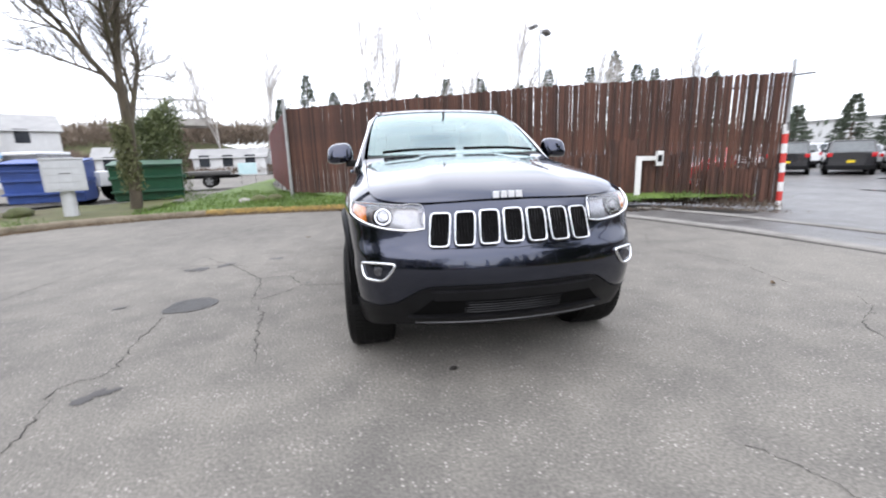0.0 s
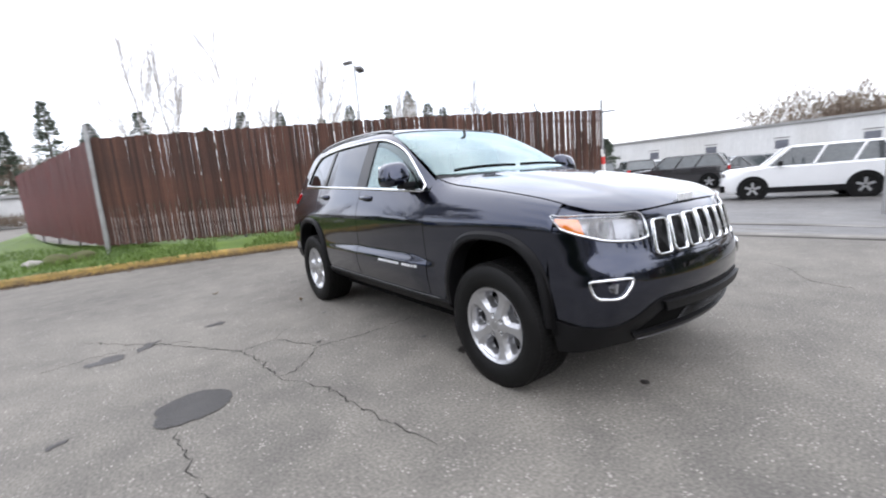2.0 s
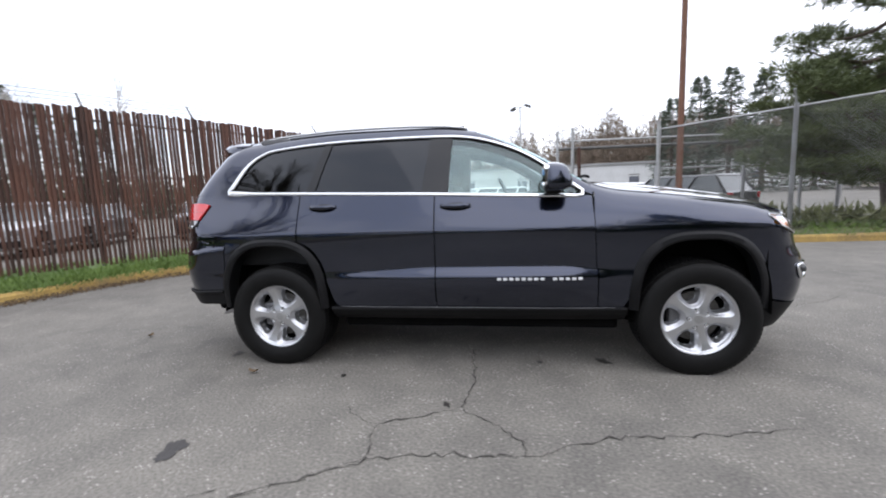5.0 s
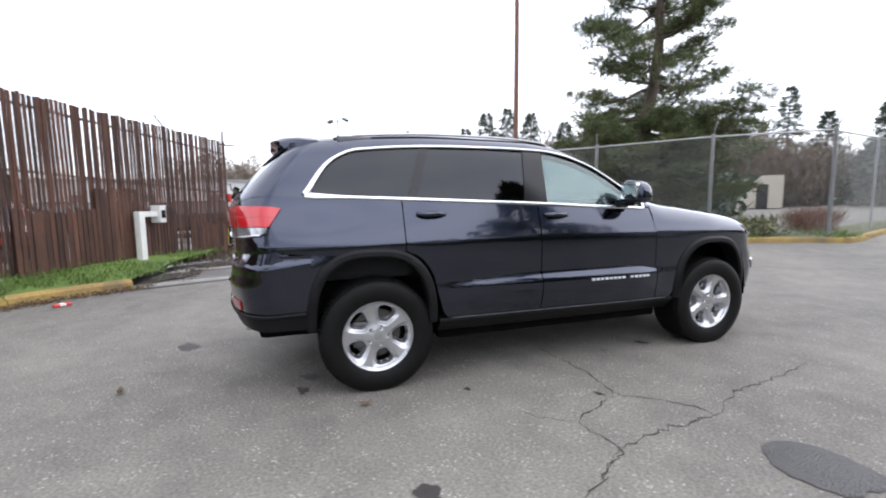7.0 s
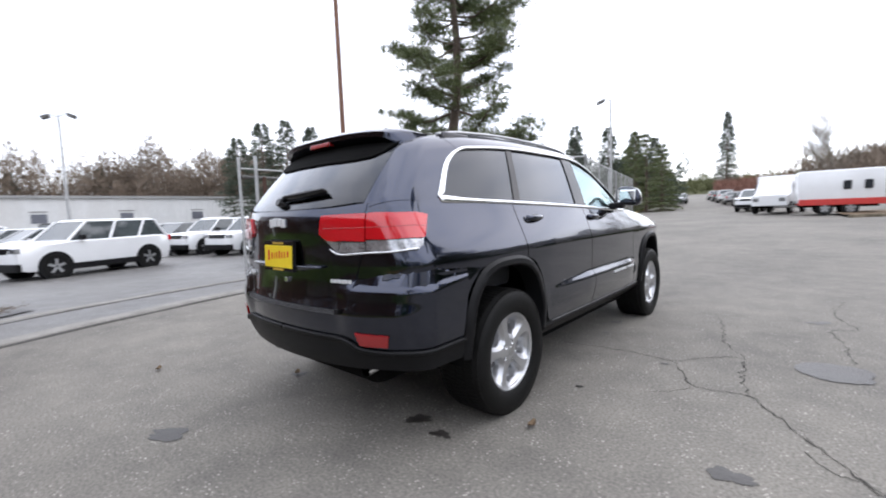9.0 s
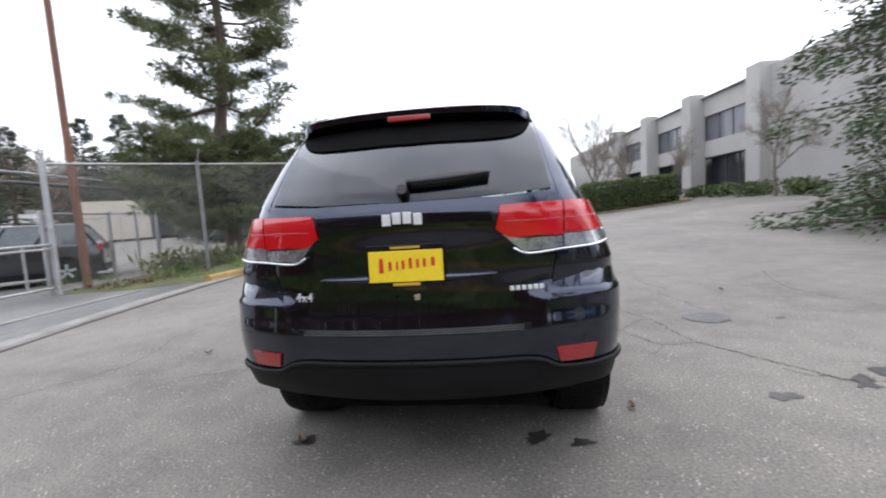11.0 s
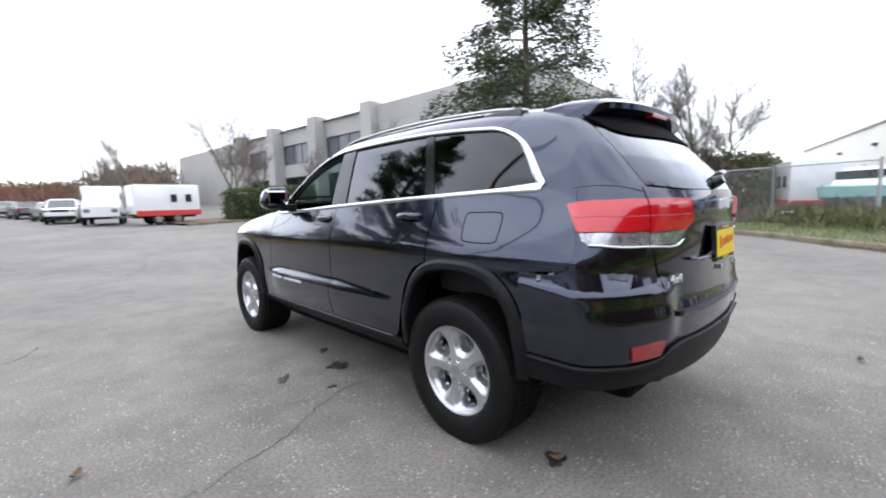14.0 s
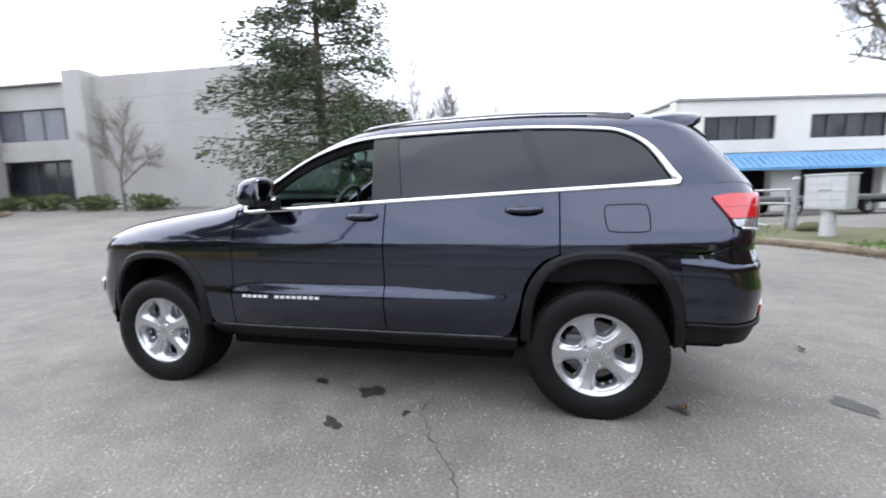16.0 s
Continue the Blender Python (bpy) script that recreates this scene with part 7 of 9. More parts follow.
def box_van(at, label, red):
    """A white step van: short bonnet, tall body, two small dark windows and a red skirt; nose towards +x."""
    thing = empty("box_van", label, "van", "white box vans")
    bm = bmesh.new()
    box(bm, -2.5, 0.95, -1.0, 1.0, 0.62, 2.36, 0.09)
    part("box_body", bm, WHITE_CAR, thing, "", True)
    if red:
        bm = bmesh.new()
        rod(bm, (0.9, -0.5, 0.5), (1.9, 0.0, 0.48), 0.05, 0.04, 8)
        rod(bm, (0.9, 0.5, 0.5), (1.9, 0.0, 0.48), 0.05, 0.04, 8)
        part("drawbar", bm, RAIL_DARK, thing, "dark drawbar")
        for x in (-0.2, -1.2):
            for s in (1, -1):
                wh = road_wheel(thing, s * 0.98, 0.0, 0.34)
                wh.matrix_basis = pose(x, s * 0.98, 0.34, 0, 0, 90 if s > 0 else -90)
        for s in (1, -1):
            for x in (-1.05, -1.85):
                bm = bmesh.new()
                box(bm, x - 0.16, x + 0.16, s * 0.99, s * 1.012, 1.32, 1.78, 0.05)
                part("box_window", bm, GLASS_DARK, thing, "small dark window")
            bm = bmesh.new()
            box(bm, -2.48, 0.9, s * 0.99, s * 1.02, 0.52, 0.84, 0.01)
            part("skirt", bm, RED_PAINT, thing, "red painted skirt")
        bm = bmesh.new()
        box(bm, -2.54, -2.49, -0.95, 0.95, 0.5, 0.8, 0.01)
        part("rear_bumper", bm, RED_PAINT, thing)
        bm = bmesh.new()
        box(bm, -2.3, 0.8, -0.75, 0.75, 0.40, 0.62, 0.03)
        part("chassis", bm, MATTE_BLACK, thing)
        thing.matrix_basis = at
        return thing
    bm = loft([[(0.9, s * 0.98, z) for s, z in ((1, 0.6), (1, 1.9), (0.8, 2.2), (-0.8, 2.2), (-1, 1.9), (-1, 0.6))], [(1.35, s * 0.96, z) for s, z in ((1, 0.6), (1, 1.55), (0.82, 2.1), (-0.82, 2.1), (-1, 1.55), (-1, 0.6))], [(1.75, s * 0.92, z) for s, z in ((1, 0.55), (1, 1.22), (0.9, 1.28), (-0.9, 1.28), (-1, 1.22), (-1, 0.55))], [(2.5, s * 0.88, z) for s, z in ((1, 0.5), (1, 1.05), (0.85, 1.12), (-0.85, 1.12), (-1, 1.05), (-1, 0.5))]])
    part("cab", bm, WHITE_CAR, thing, "", True)
    for s in (1, -1):
        bm = bmesh.new()
        box(bm, 0.98, 1.38, s * 0.975, s * 0.985, 1.32, 1.85, 0.0)
        part("side_window", bm, GLASS_DARK, thing, "dark cab window")
        for x in (-1.05, -1.85):
            bm = bmesh.new()
            box(bm, x - 0.16, x + 0.16, s * 0.99, s * 1.012, 1.35, 1.72, 0.03)
            part("box_window", bm, GLASS_DARK, thing, "small dark window")
    bm = bmesh.new()
    box(bm, -2.54, -2.49, -0.95, 0.95, 0.5, 0.8, 0.01)
    part("rear_bumper", bm, RAIL_DARK, thing)
    bm = bmesh.new()
    bm = loft([[(1.28, -0.86, 1.62), (1.28, 0.86, 1.62), (1.30, 0.86, 1.6), (1.30, -0.86, 1.6)], [(1.06, -0.78, 2.12), (1.06, 0.78, 2.12), (1.10, 0.78, 2.12), (1.10, -0.78, 2.12)]])
    part("windscreen", bm, GLASS_DARK, thing)
    bm = bmesh.new()
    box(bm, -2.2, 2.2, -0.75, 0.75, 0.35, 0.62, 0.03)
    part("chassis", bm, MATTE_BLACK, thing)
    for x in (1.75, -1.45):
        for s in (1, -1):
            wh = road_wheel(thing, s * 0.98, 0.0, 0.38)
            wh.matrix_basis = pose(x, s * 0.98, 0.38, 0, 0, 90 if s > 0 else -90)
    for s in (1, -1):
        bm = bmesh.new()
        box(bm, 2.46, 2.53, s * 0.5, s * 0.8, 0.75, 0.98, 0.02)
        part("headlight", bm, CLEAR_LENS, thing)
    thing.matrix_basis = at
    return thing


def van_pose(x, y, a):
    return pose(x, y, ground_at(x, y) + 0.02, 0, 0, a)


van = box_van(van_pose(-2.55, -27.9, 5), "white box trailer with a red skirt parked by the hedge", True)
box_van(van_pose(-0.75, -31.4, 80), "plain white box van parked along the road", False)
copy_thing(wsuv, van_pose(1.0, -37.0, 172))
copy_thing(scar, van_pose(1.6, -43.0, 12))
# behind the mailbox: a pickup and a low trailer
pick = empty("pickup_truck", "white pickup truck parked behind the dumpsters", "truck")
bm = bmesh.new()
box(bm, -0.95, 0.95, -2.7, -1.0, 0.55, 1.10, 0.10)
box(bm, -0.93, 0.93, -1.15, 0.9, 0.55, 1.15, 0.08)
part("cab_body", bm, WHITE_CAR, pick, "", True)
part("cab", loft([[(-0.88, -1.0, 1.1), (0.88, -1.0, 1.1), (0.88, 0.85, 1.1), (-0.88, 0.85, 1.1)], [(-0.72, -0.45, 1.78), (0.72, -0.45, 1.78), (0.72, 0.7, 1.78), (-0.72, 0.7, 1.78)]]), GLASS_DARK, pick, "dark cab windows")
bm = bmesh.new()
box(bm, -0.76, 0.76, -0.5, 0.75, 1.74, 1.86, 0.05)
box(bm, -0.95, 0.95, 0.9, 2.8, 0.6, 1.12, 0.06)
part("bed", bm, WHITE_CAR, pick, "", True)
for s in (1, -1):
    for yc in (-1.9, 1.8):
        road_wheel(pick, s * 0.97, yc, 0.40)
        bm = bmesh.new()
        rod(bm, (s * 0.7, yc, 0.42), (s * 0.965, yc, 0.42), 0.5, 0.5, 24)
        part("wheel_arch", bm, MATTE_BLACK, pick)
pick.matrix_basis = pose(-12.7, 14.2, 0.05, 0, 0, 82)
trailer = empty("flat_trailer", "low dark flatbed trailer with a grey covered load", "trailer")
bm = bmesh.new()
box(bm, -0.9, 0.9, -1.6, 1.6, 0.45, 0.58, 0.02)
part("bed", bm, MATTE_BLACK, trailer)
bm = bmesh.new()
box(bm, -0.8, 0.7, -1.3, 1.2, 0.58, 0.80, 0.06)
part("load", bm, RAIL_DARK, trailer, "grey tarpaulin load")
for s in (1, -1):
    road_wheel(trailer, s * 0.95, 0.3, 0.30, 0.18)
trailer.matrix_basis = pose(-8.85, 19.1, 0.14, 0, 0, -78)
# far structures behind the dumpsters
rack = empty("overpass", "pale elevated road deck on a round column beyond the trees", "bridge")
rm, rl = frame_at((-25.6, 50.0), (-19.2, 52.7), 0.0)
bm = bmesh.new()
box(bm, 0, rl, -2, 2, 5.7, 6.5, 0.03, rm)
part("deck", bm, CONCRETE, rack)
for z in (7.4, 8.6):
    bm = bmesh.new()
    box(bm, 0, rl, -0.1, 0.1, z, z + 0.22, 0.0, rm)
    part("deck_rail", bm, GALV, rack)
for q in range(12):
    bm = bmesh.new()
    x = rl * q / 11
    box(bm, x - 0.09, x + 0.09, -0.12, 0.12, 6.5, 8.8, 0.0, rm)
    part("rail_post", bm, GALV, rack)
bm = bmesh.new()
rod(bm, rm @ Vector((0.5, 0, -0.5)), rm @ Vector((0.5, 0, 5.7)), 0.6, 0.6, 20)
part("column", bm, CONCRETE, rack, "", True)
shed = empty("far_shed", "low white shed below the wooded hill", "building")
bm = bmesh.new()
box(bm, -5, 5, -3, 3, 0, 2.6, 0.05, pose(-14.5, 52.0, 0, 0, 0, 5))
part("wall", bm, WAREHOUSE, shed)
bm = bmesh.new()
box(bm, -5.3, 5.3, -3.3, 3.3, 2.6, 2.9, 0.05, pose(-14.5, 52.0, 0, 0, 0, 5))
part("roof", bm, ROOFING, shed)
def far_house(x, y, turn, w, d, h, label):
    """A plain pale house or shed with a pitched roof, a door and windows."""
    thing = empty("far_house", label, "building", "houses below the hill")
    m = pose(x, y, ground_at(x, y), 0, 0, turn)
    bm = bmesh.new()
    box(bm, -w / 2, w / 2, -d / 2, d / 2, 0, h, 0.03, m)
    part("wall", bm, WAREHOUSE, thing)
    bm = loft([[m @ Vector((q, a, b)) for a, b in ((-d / 2 - 0.3, h), (0, h + 0.28 * d), (d / 2 + 0.3, h), (0, h - 0.02))] for q in (-w / 2 - 0.3, w / 2 + 0.3)])
    part("roof", bm, ROOFING, thing, "grey pitched roof")
    for q in range(max(2, int(w / 2.2))):
        for z in [1.0] + ([3.6] if h > 4.5 else []):
            bm = bmesh.new()
            xx = -w / 2 + 1.1 + q * 2.2
            box(bm, xx - 0.5, xx + 0.5, -d / 2 - 0.03, -d / 2 + 0.02, z, z + 1.2, 0.01, m)
            part("window", bm, GLASS_DARK, thing, "dark window")
    return thing


far_house(-22.5, 42.0, 20, 6.0, 4.0, 2.0, "low white shed beside the far road")
far_house(-15.2, 46.5, 8, 7.0, 3.6, 1.9, "long low white shed beside the far road")
far_house(-38.0, 33.0, 42, 11.0, 8.0, 5.4, "pale two-storey house beyond the dumpsters")
far_house(-33.0, 41.0, 36, 8.0, 6.0, 4.6, "pale house with a grey roof below the hill")
# before the workshop: a boat on a trailer, a white truck, a pipe railing
boat = empty("boat_on_trailer", "small white and teal boat on a trailer beside the workshop", "boat")
hull = []
for y, w_, z0 in ((-2.4, 0.05, 0.95), (-1.8, 0.55, 0.65), (-0.6, 0.95, 0.5), (1.0, 1.05, 0.45), (2.2, 1.0, 0.5)):
    hull.append([(w_, y, 1.25), (w_ * 0.9, y, 0.9), (0.04, y, z0), (-w_ * 0.9, y, 0.9), (-w_, y, 1.25), (-w_ * 0.7, y, 1.3), (w_ * 0.7, y, 1.3)])
part("hull", loft(hull), surface("teal_hull_paint", (0.22, 0.46, 0.44), (0.34, 0.58, 0.56), 3, 40, (0.3, 0.5), bump=0.0), boat, "pale teal hull", True)
part("boat_cabin", loft([[(-0.75, -0.9, 1.25), (0.75, -0.9, 1.25), (0.75, 0.9, 1.25), (-0.75, 0.9, 1.25)], [(-0.6, -0.4, 1.9), (0.6, -0.4, 1.9), (0.6, 0.8, 1.9), (-0.6, 0.8, 1.9)]]), WHITE_CAR, boat)
bm = bmesh.new()
box(bm, -0.68, 0.68, -0.72, 0.86, 1.42, 1.78, 0.02)
part("boat_window", bm, GLASS_DARK, boat)
bm = bmesh.new()
rod(bm, (-0.5, -3.4, 0.45), (-0.5, 2.2, 0.42), 0.04, 0.04, 8)
rod(bm, (0.5, -3.4, 0.45), (0.5, 2.2, 0.42), 0.04, 0.04, 8)
part("trailer_frame", bm, GALV, boat)
for s in (1, -1):
    road_wheel(boat, s * 1.0, 0.9, 0.3, 0.16)
boat.matrix_basis = pose(-18.2, 2.6, 0.12, 0, 0, 62)
copy_thing(van, pose(-21.5, 0.4, 0.1, 0, 0, 200))
copy_thing(trailer, pose(-18.6, 11.0, 0.05, 0, 0, 20))
copy_thing(trailer, pose(-19.6, 14.6, 0.05, 0, 0, 200))
rail_n = empty("pipe_railing", "bent galvanised pipe railing before the workshop", "railing")
for a, b in (((-14.4, 4.3, 1.12), (-9.8, 7.5, 1.18)), ((-14.4, 4.3, 0.78), (-9.8, 7.5, 0.82)), ((-13.8, 4.7, 0.95), (-9.6, 6.9, 0.25))):
    bm = bmesh.new()
    rod(bm, a, b, 0.032, 0.032, 10)
    part("pipe", bm, GALV, rail_n, "", True)
for t in (0.0, 0.35, 0.7, 1.0):
    bm = bmesh.new()
    x, y = -14.4 + 4.5 * t, 4.3 + 3.15 * t
    rod(bm, (x, y, 0.0), (x, y, 1.18), 0.04, 0.04, 10)
    part("post", bm, GALV, rail_n, "", True)
util = empty("utility_box", "pale green utility cabinet on the verge", "utility box")
bm = bmesh.new()
box(bm, -0.3, 0.3, -0.25, 0.25, 0.0, 0.95, 0.03, pose(-16.2, -4.3, 0.15, 0, 0, 20))
part("cabinet", bm, surface("pale_green_cabinet_paint", (0.30, 0.36, 0.32), (0.38, 0.44, 0.40), 3, 40, (0.5, 0.7), bump=0.05), util)
bm = bmesh.new()
box(bm, -0.31, 0.31, -0.26, 0.26, 0.93, 0.97, 0.01, pose(-16.2, -4.3, 0.15, 0, 0, 20))
part("lid", bm, MAIL_GREY, util)

stub = empty("steel_bollard", "galvanised steel post with a domed cap at the railing end", "bollard")
bm = bmesh.new()
rod(bm, (-9.75, 7.55, 0.0), (-9.75, 7.55, 1.42), 0.085, 0.085, 16)
part("tube", bm, GALV, stub, "", True)
bm = bmesh.new()
lathe(bm, [(0.0, 0.10), (0.05, 0.10), (0.09, 0.06), (0.10, 0.001)], 18)
bmesh.ops.transform(bm, matrix=Matrix.Translation((-9.75, 7.55, 1.41)) @ Matrix.Rotation(radians(-90), 4, "Y"), verts=bm.verts)
part("cap", bm, GALV, stub, "", True)
chain_link("chain_link_fence", [(-17.4, -3.2), (-16.2, 0.2), (-15.4, 2.8)], 2.0, "rusty chain-link fence before the overgrown yard", 2.6, lift=0.1, arms=False)


# ---- trees, hedges and brush ----
def limb_mesh(segments, sides):
    """Tapered tubes along (a, b, r0, r1) pieces, as vertices and faces."""
    V, F = [], []
    for a, b, r0, r1 in segments:
        a, b = np.array(a), np.array(b)
        w = b - a
        n = np.linalg.norm(w)
        if n < 1e-5:
            continue
        w = w / n
        u = np.cross(w, (0.31, 0.87, 0.39))
        u /= np.linalg.norm(u)
        v = np.cross(w, u)
        k0 = len(V)
        for p, r in ((a, r0), (b, r1)):
            for q in range(sides):
                t = 2 * math.pi * q / sides
                V.append(p + (u * math.cos(t) + v * math.sin(t)) * r)
        for q in range(sides):
            F.append((k0 + q, k0 + (q + 1) % sides, k0 + sides + (q + 1) % sides, k0 + sides + q))
    return V, F


def kites(places, ways, longs, wides, rng, fold=0.35):
    """Leaf sprays: folded kite-shaped blades from each place along its way."""
    P, W = np.array(places, float), np.array(ways, float)
    lo, wi = np.array(longs, float)[:, None], np.array(wides, float)[:, None]
    W /= np.maximum(np.linalg.norm(W, axis=1), 1e-6)[:, None]
    S = np.cross(W, rng.normal(size=P.shape))
    S /= np.maximum(np.linalg.norm(S, axis=1), 1e-6)[:, None]
    U = np.cross(S, W)
    mid = P + W * lo * 0.45
    fa, fb = rng.uniform(-1, 1, (2, len(P), 1)) * fold
    V = np.stack([P, mid + S * wi * 0.5 + U * wi * fa, P + W * lo, mid - S * wi * 0.5 + U * wi * fb], 1).reshape(-1, 3)
    k = 4 * np.arange(len(P))[:, None]
    F = np.concatenate([k + (0, 1, 2), k + (0, 2, 3)], 1).reshape(-1, 3)
    return V, F


def conifer(x, y, z0, high, reach, seed, label, group="", sprays=2600, blade=0.5, droop=0.35, skirt=0.06, leaf=None, gaps=0.25, power=0.85, lean=0.0):
    """A conifer: a tapered trunk, whorls of drooping limbs, and many needle sprays along them."""
    rng = np.random.default_rng(seed)
    thing = empty("conifer_tree", label, "tree", group)
    base = np.array([x, y, z0])
    segs = []
    for k in range(10):
        a, b = k / 10, (k + 1) / 10
        segs.append((base + (lean * a * high, 0, a * high), base + (lean * b * high, 0, b * high), 0.022 * high * (1 - a) + 0.02, 0.022 * high * (1 - b) + 0.015))
    P, W, L, D = [], [], [], []
    whorls = max(9, int(high / 0.42)) if sprays > 1500 else 14
    per = 7 if sprays > 1500 else 6
    each = max(4, int(sprays / (whorls * per)))
    for k in range(whorls):
        t = skirt + (0.985 - skirt) * k / (whorls - 1)
        for q in range(per):
            if rng.random() < gaps * (0.4 + 0.6 * t):
                continue
            a = rng.uniform(0, 2 * math.pi)
            ln = reach * (1 - t) ** power * rng.uniform(0.6, 1.12) + 0.03 * reach
            start = base + (lean * t * high, 0, t * high)
            up = 0.30 * t - droop * (1 - t) * rng.uniform(0.6, 1.3)
            way = np.array([math.cos(a), math.sin(a), up])
            end = start + way * ln
            segs.append((start, end, 0.006 * high * (1 - t) ** 0.7 + 0.006, 0.006))
            side = np.array([-math.sin(a), math.cos(a), 0])
            for _ in range(each):
                f = rng.uniform(0.12, 1.0) ** 0.75
                fan = (1 - f * 0.75) * ln * 0.42
                p = start + way * ln * f + side * rng.uniform(-1, 1) * fan + (0, 0, rng.normal(0, 0.04 * reach) - 0.10 * ln * f * f)
                P.append(p)
                W.append(way * (0.9, 0.9, 0.5) + side * rng.uniform(-0.9, 0.9) + (0, 0, rng.uniform(-0.75, 0.12)))
                L.append(blade * rng.uniform(0.55, 1.25))
                D.append(blade * rng.uniform(0.14, 0.32))
    V, F = limb_mesh(segs, 6)
    mesh_object("trunk", V, F, BARK, thing, smooth=True)
    V, F = kites(P, W, L, D, rng)
    mesh_object("crown", V, F, leaf or NEEDLE, thing)
    return thing


def pine(x, y, z0, high, seed, label):
    """A big open pine: bare upper trunk, long crooked limbs with tufted clumps and wide gaps, dense low boughs."""
    rng = np.random.default_rng(seed)
    thing = empty("pine_tree", label, "tree")
    base = np.array([x, y, z0])
    segs, pts = [], [base]
    for k in range(12):
        pts.append(base + (0.25 * math.sin(k * 0.7), 0.2 * math.sin(k * 0.9 + 1), high * (k + 1) / 12))
    for k in range(12):
        segs.append((pts[k], pts[k + 1], 0.30 * (1 - k / 13), 0.30 * (1 - (k + 1) / 13)))
    P, W, L, D = [], [], [], []

    def clump(c, size, n):
        d = rng.normal(size=(n, 3))
        d /= np.linalg.norm(d, axis=1)[:, None]
        p = np.repeat(c + d * size * rng.uniform(0.15, 1, (n, 1)) * (1, 1, 0.30), 6, 0)
        P.extend(p)
        W.extend(np.repeat(d, 6, 0) * (1, 1, 0.3) + rng.normal(size=(6 * n, 3)) * 0.55 + (0, 0, 0.25))
        L.extend(rng.uniform(0.14, 0.27, 6 * n))
        D.extend(rng.uniform(0.014, 0.030, 6 * n))

    def bough(t, a, ln, rise, many, size):
        i = min(11, int(t * 12))
        s = pts[i] + (pts[i + 1] - pts[i]) * (t * 12 - i)
        way = np.array([math.cos(a), math.sin(a), rise])
        side = np.array([-way[1], way[0], 0])
        prev, r, steps = s, 0.06 * (1 - t) + 0.02, 6
        for q in range(steps):
            f = (q + 1) / steps
            nxt = s + way * ln * f + (0, 0, 0.16 * ln * f * f - 0.10 * ln * math.sin(math.pi * f)) + rng.normal(size=3) * 0.07 * ln / steps
            segs.append((prev, nxt, r * (1 - q / steps) + 0.008, r * (1 - f) + 0.008))
            if f > 0.36:
                for _ in range(many):
                    o = nxt + side * rng.uniform(-1, 1) * ln * 0.20 + way * rng.uniform(-0.2, 0.2) + (0, 0, rng.uniform(0.0, 0.16))
                    segs.append((nxt, o, 0.012, 0.005))
                    clump(o, rng.uniform(0.75, 1.2) * size, 36)
            prev = nxt
    # tiers of flat boughs with open air between them
    for k in range(11):
        t = 0.32 + 0.064 * k
        for q in range(5 if k < 8 else 4):
            a = q * 1.57 + k * 0.9 + rng.uniform(-0.6, 0.6)
            ln = 2.75 * (1 - max(0, (t - 0.45) / 0.55) ** 1.3) * rng.uniform(0.40, 1.08) + 0.3
            bough(min(0.985, t + rng.uniform(-0.014, 0.014)), a, ln, rng.uniform(-0.10, 0.22), 2, 0.50)
    # the dense skirt below
    for k in range(40):
        t = 0.08 + 0.22 * k / 39
        bough(t, k * 2.4 + rng.uniform(-0.4, 0.4), rng.uniform(1.6, 3.3), rng.uniform(-0.16, 0.10), 3, 0.50)
    V, F = limb_mesh(segs, 6)
    mesh_object("trunk", V, F, BARK, thing, smooth=True)
    V, F = kites(P, W, L, D, rng)
    mesh_object("crown", V, F, NEEDLE_PINE, thing)
    return thing


def bare_tree(x, y, z0, high, seed, label, bark, spread_=0.55, depth=5, trunk=0.11, group="", lean=(0, 0), first=0.25, twig=None):
    rng = np.random.default_rng(seed)
    thing = empty("bare_tree", label, "tree", group)
    segs, fine = [], []

    def grow(p, w, ln, r, d):
        n = 3
        for q in range(n):
            w2 = w + rng.normal(size=3) * 0.10 + (0, 0, 0.05)
            w2 /= np.linalg.norm(w2)
            e = p + w2 * ln / n
            (segs if d > 1 else fine).append((p, e, r * (1 - 0.25 * q / n), r * (1 - 0.25 * (q + 1) / n)))
            if d > 0 and (q > 0 or d < depth):
                for _ in range(1 if d > 2 else 2):
                    o = rng.normal(size=3)
                    o -= w2 * o.dot(w2)
                    o /= np.linalg.norm(o)
                    grow(e, w2 * (1 - spread_) + o * spread_ + (0, 0, 0.12), ln * rng.uniform(0.50, 0.72), r * 0.52, d - 1)
            p, w = e, w2
        if d > 0:
            grow(p, w, ln * 0.72, r * 0.66, d - 1)
    w = np.array([lean[0], lean[1], 1.0])
    grow(np.array([x, y, z0]), w / np.linalg.norm(w), high * 0.42, trunk, depth)
    V, F = limb_mesh(segs, 6)
    mesh_object("trunk", V, F, bark, thing, "bare trunk and limbs", smooth=True)
    V, F = limb_mesh(fine, 3)
    tagged(mesh_object("twig_mass", V, F, twig or bark, thing, "fine bare twigs"), kind="stuff")
    return thing


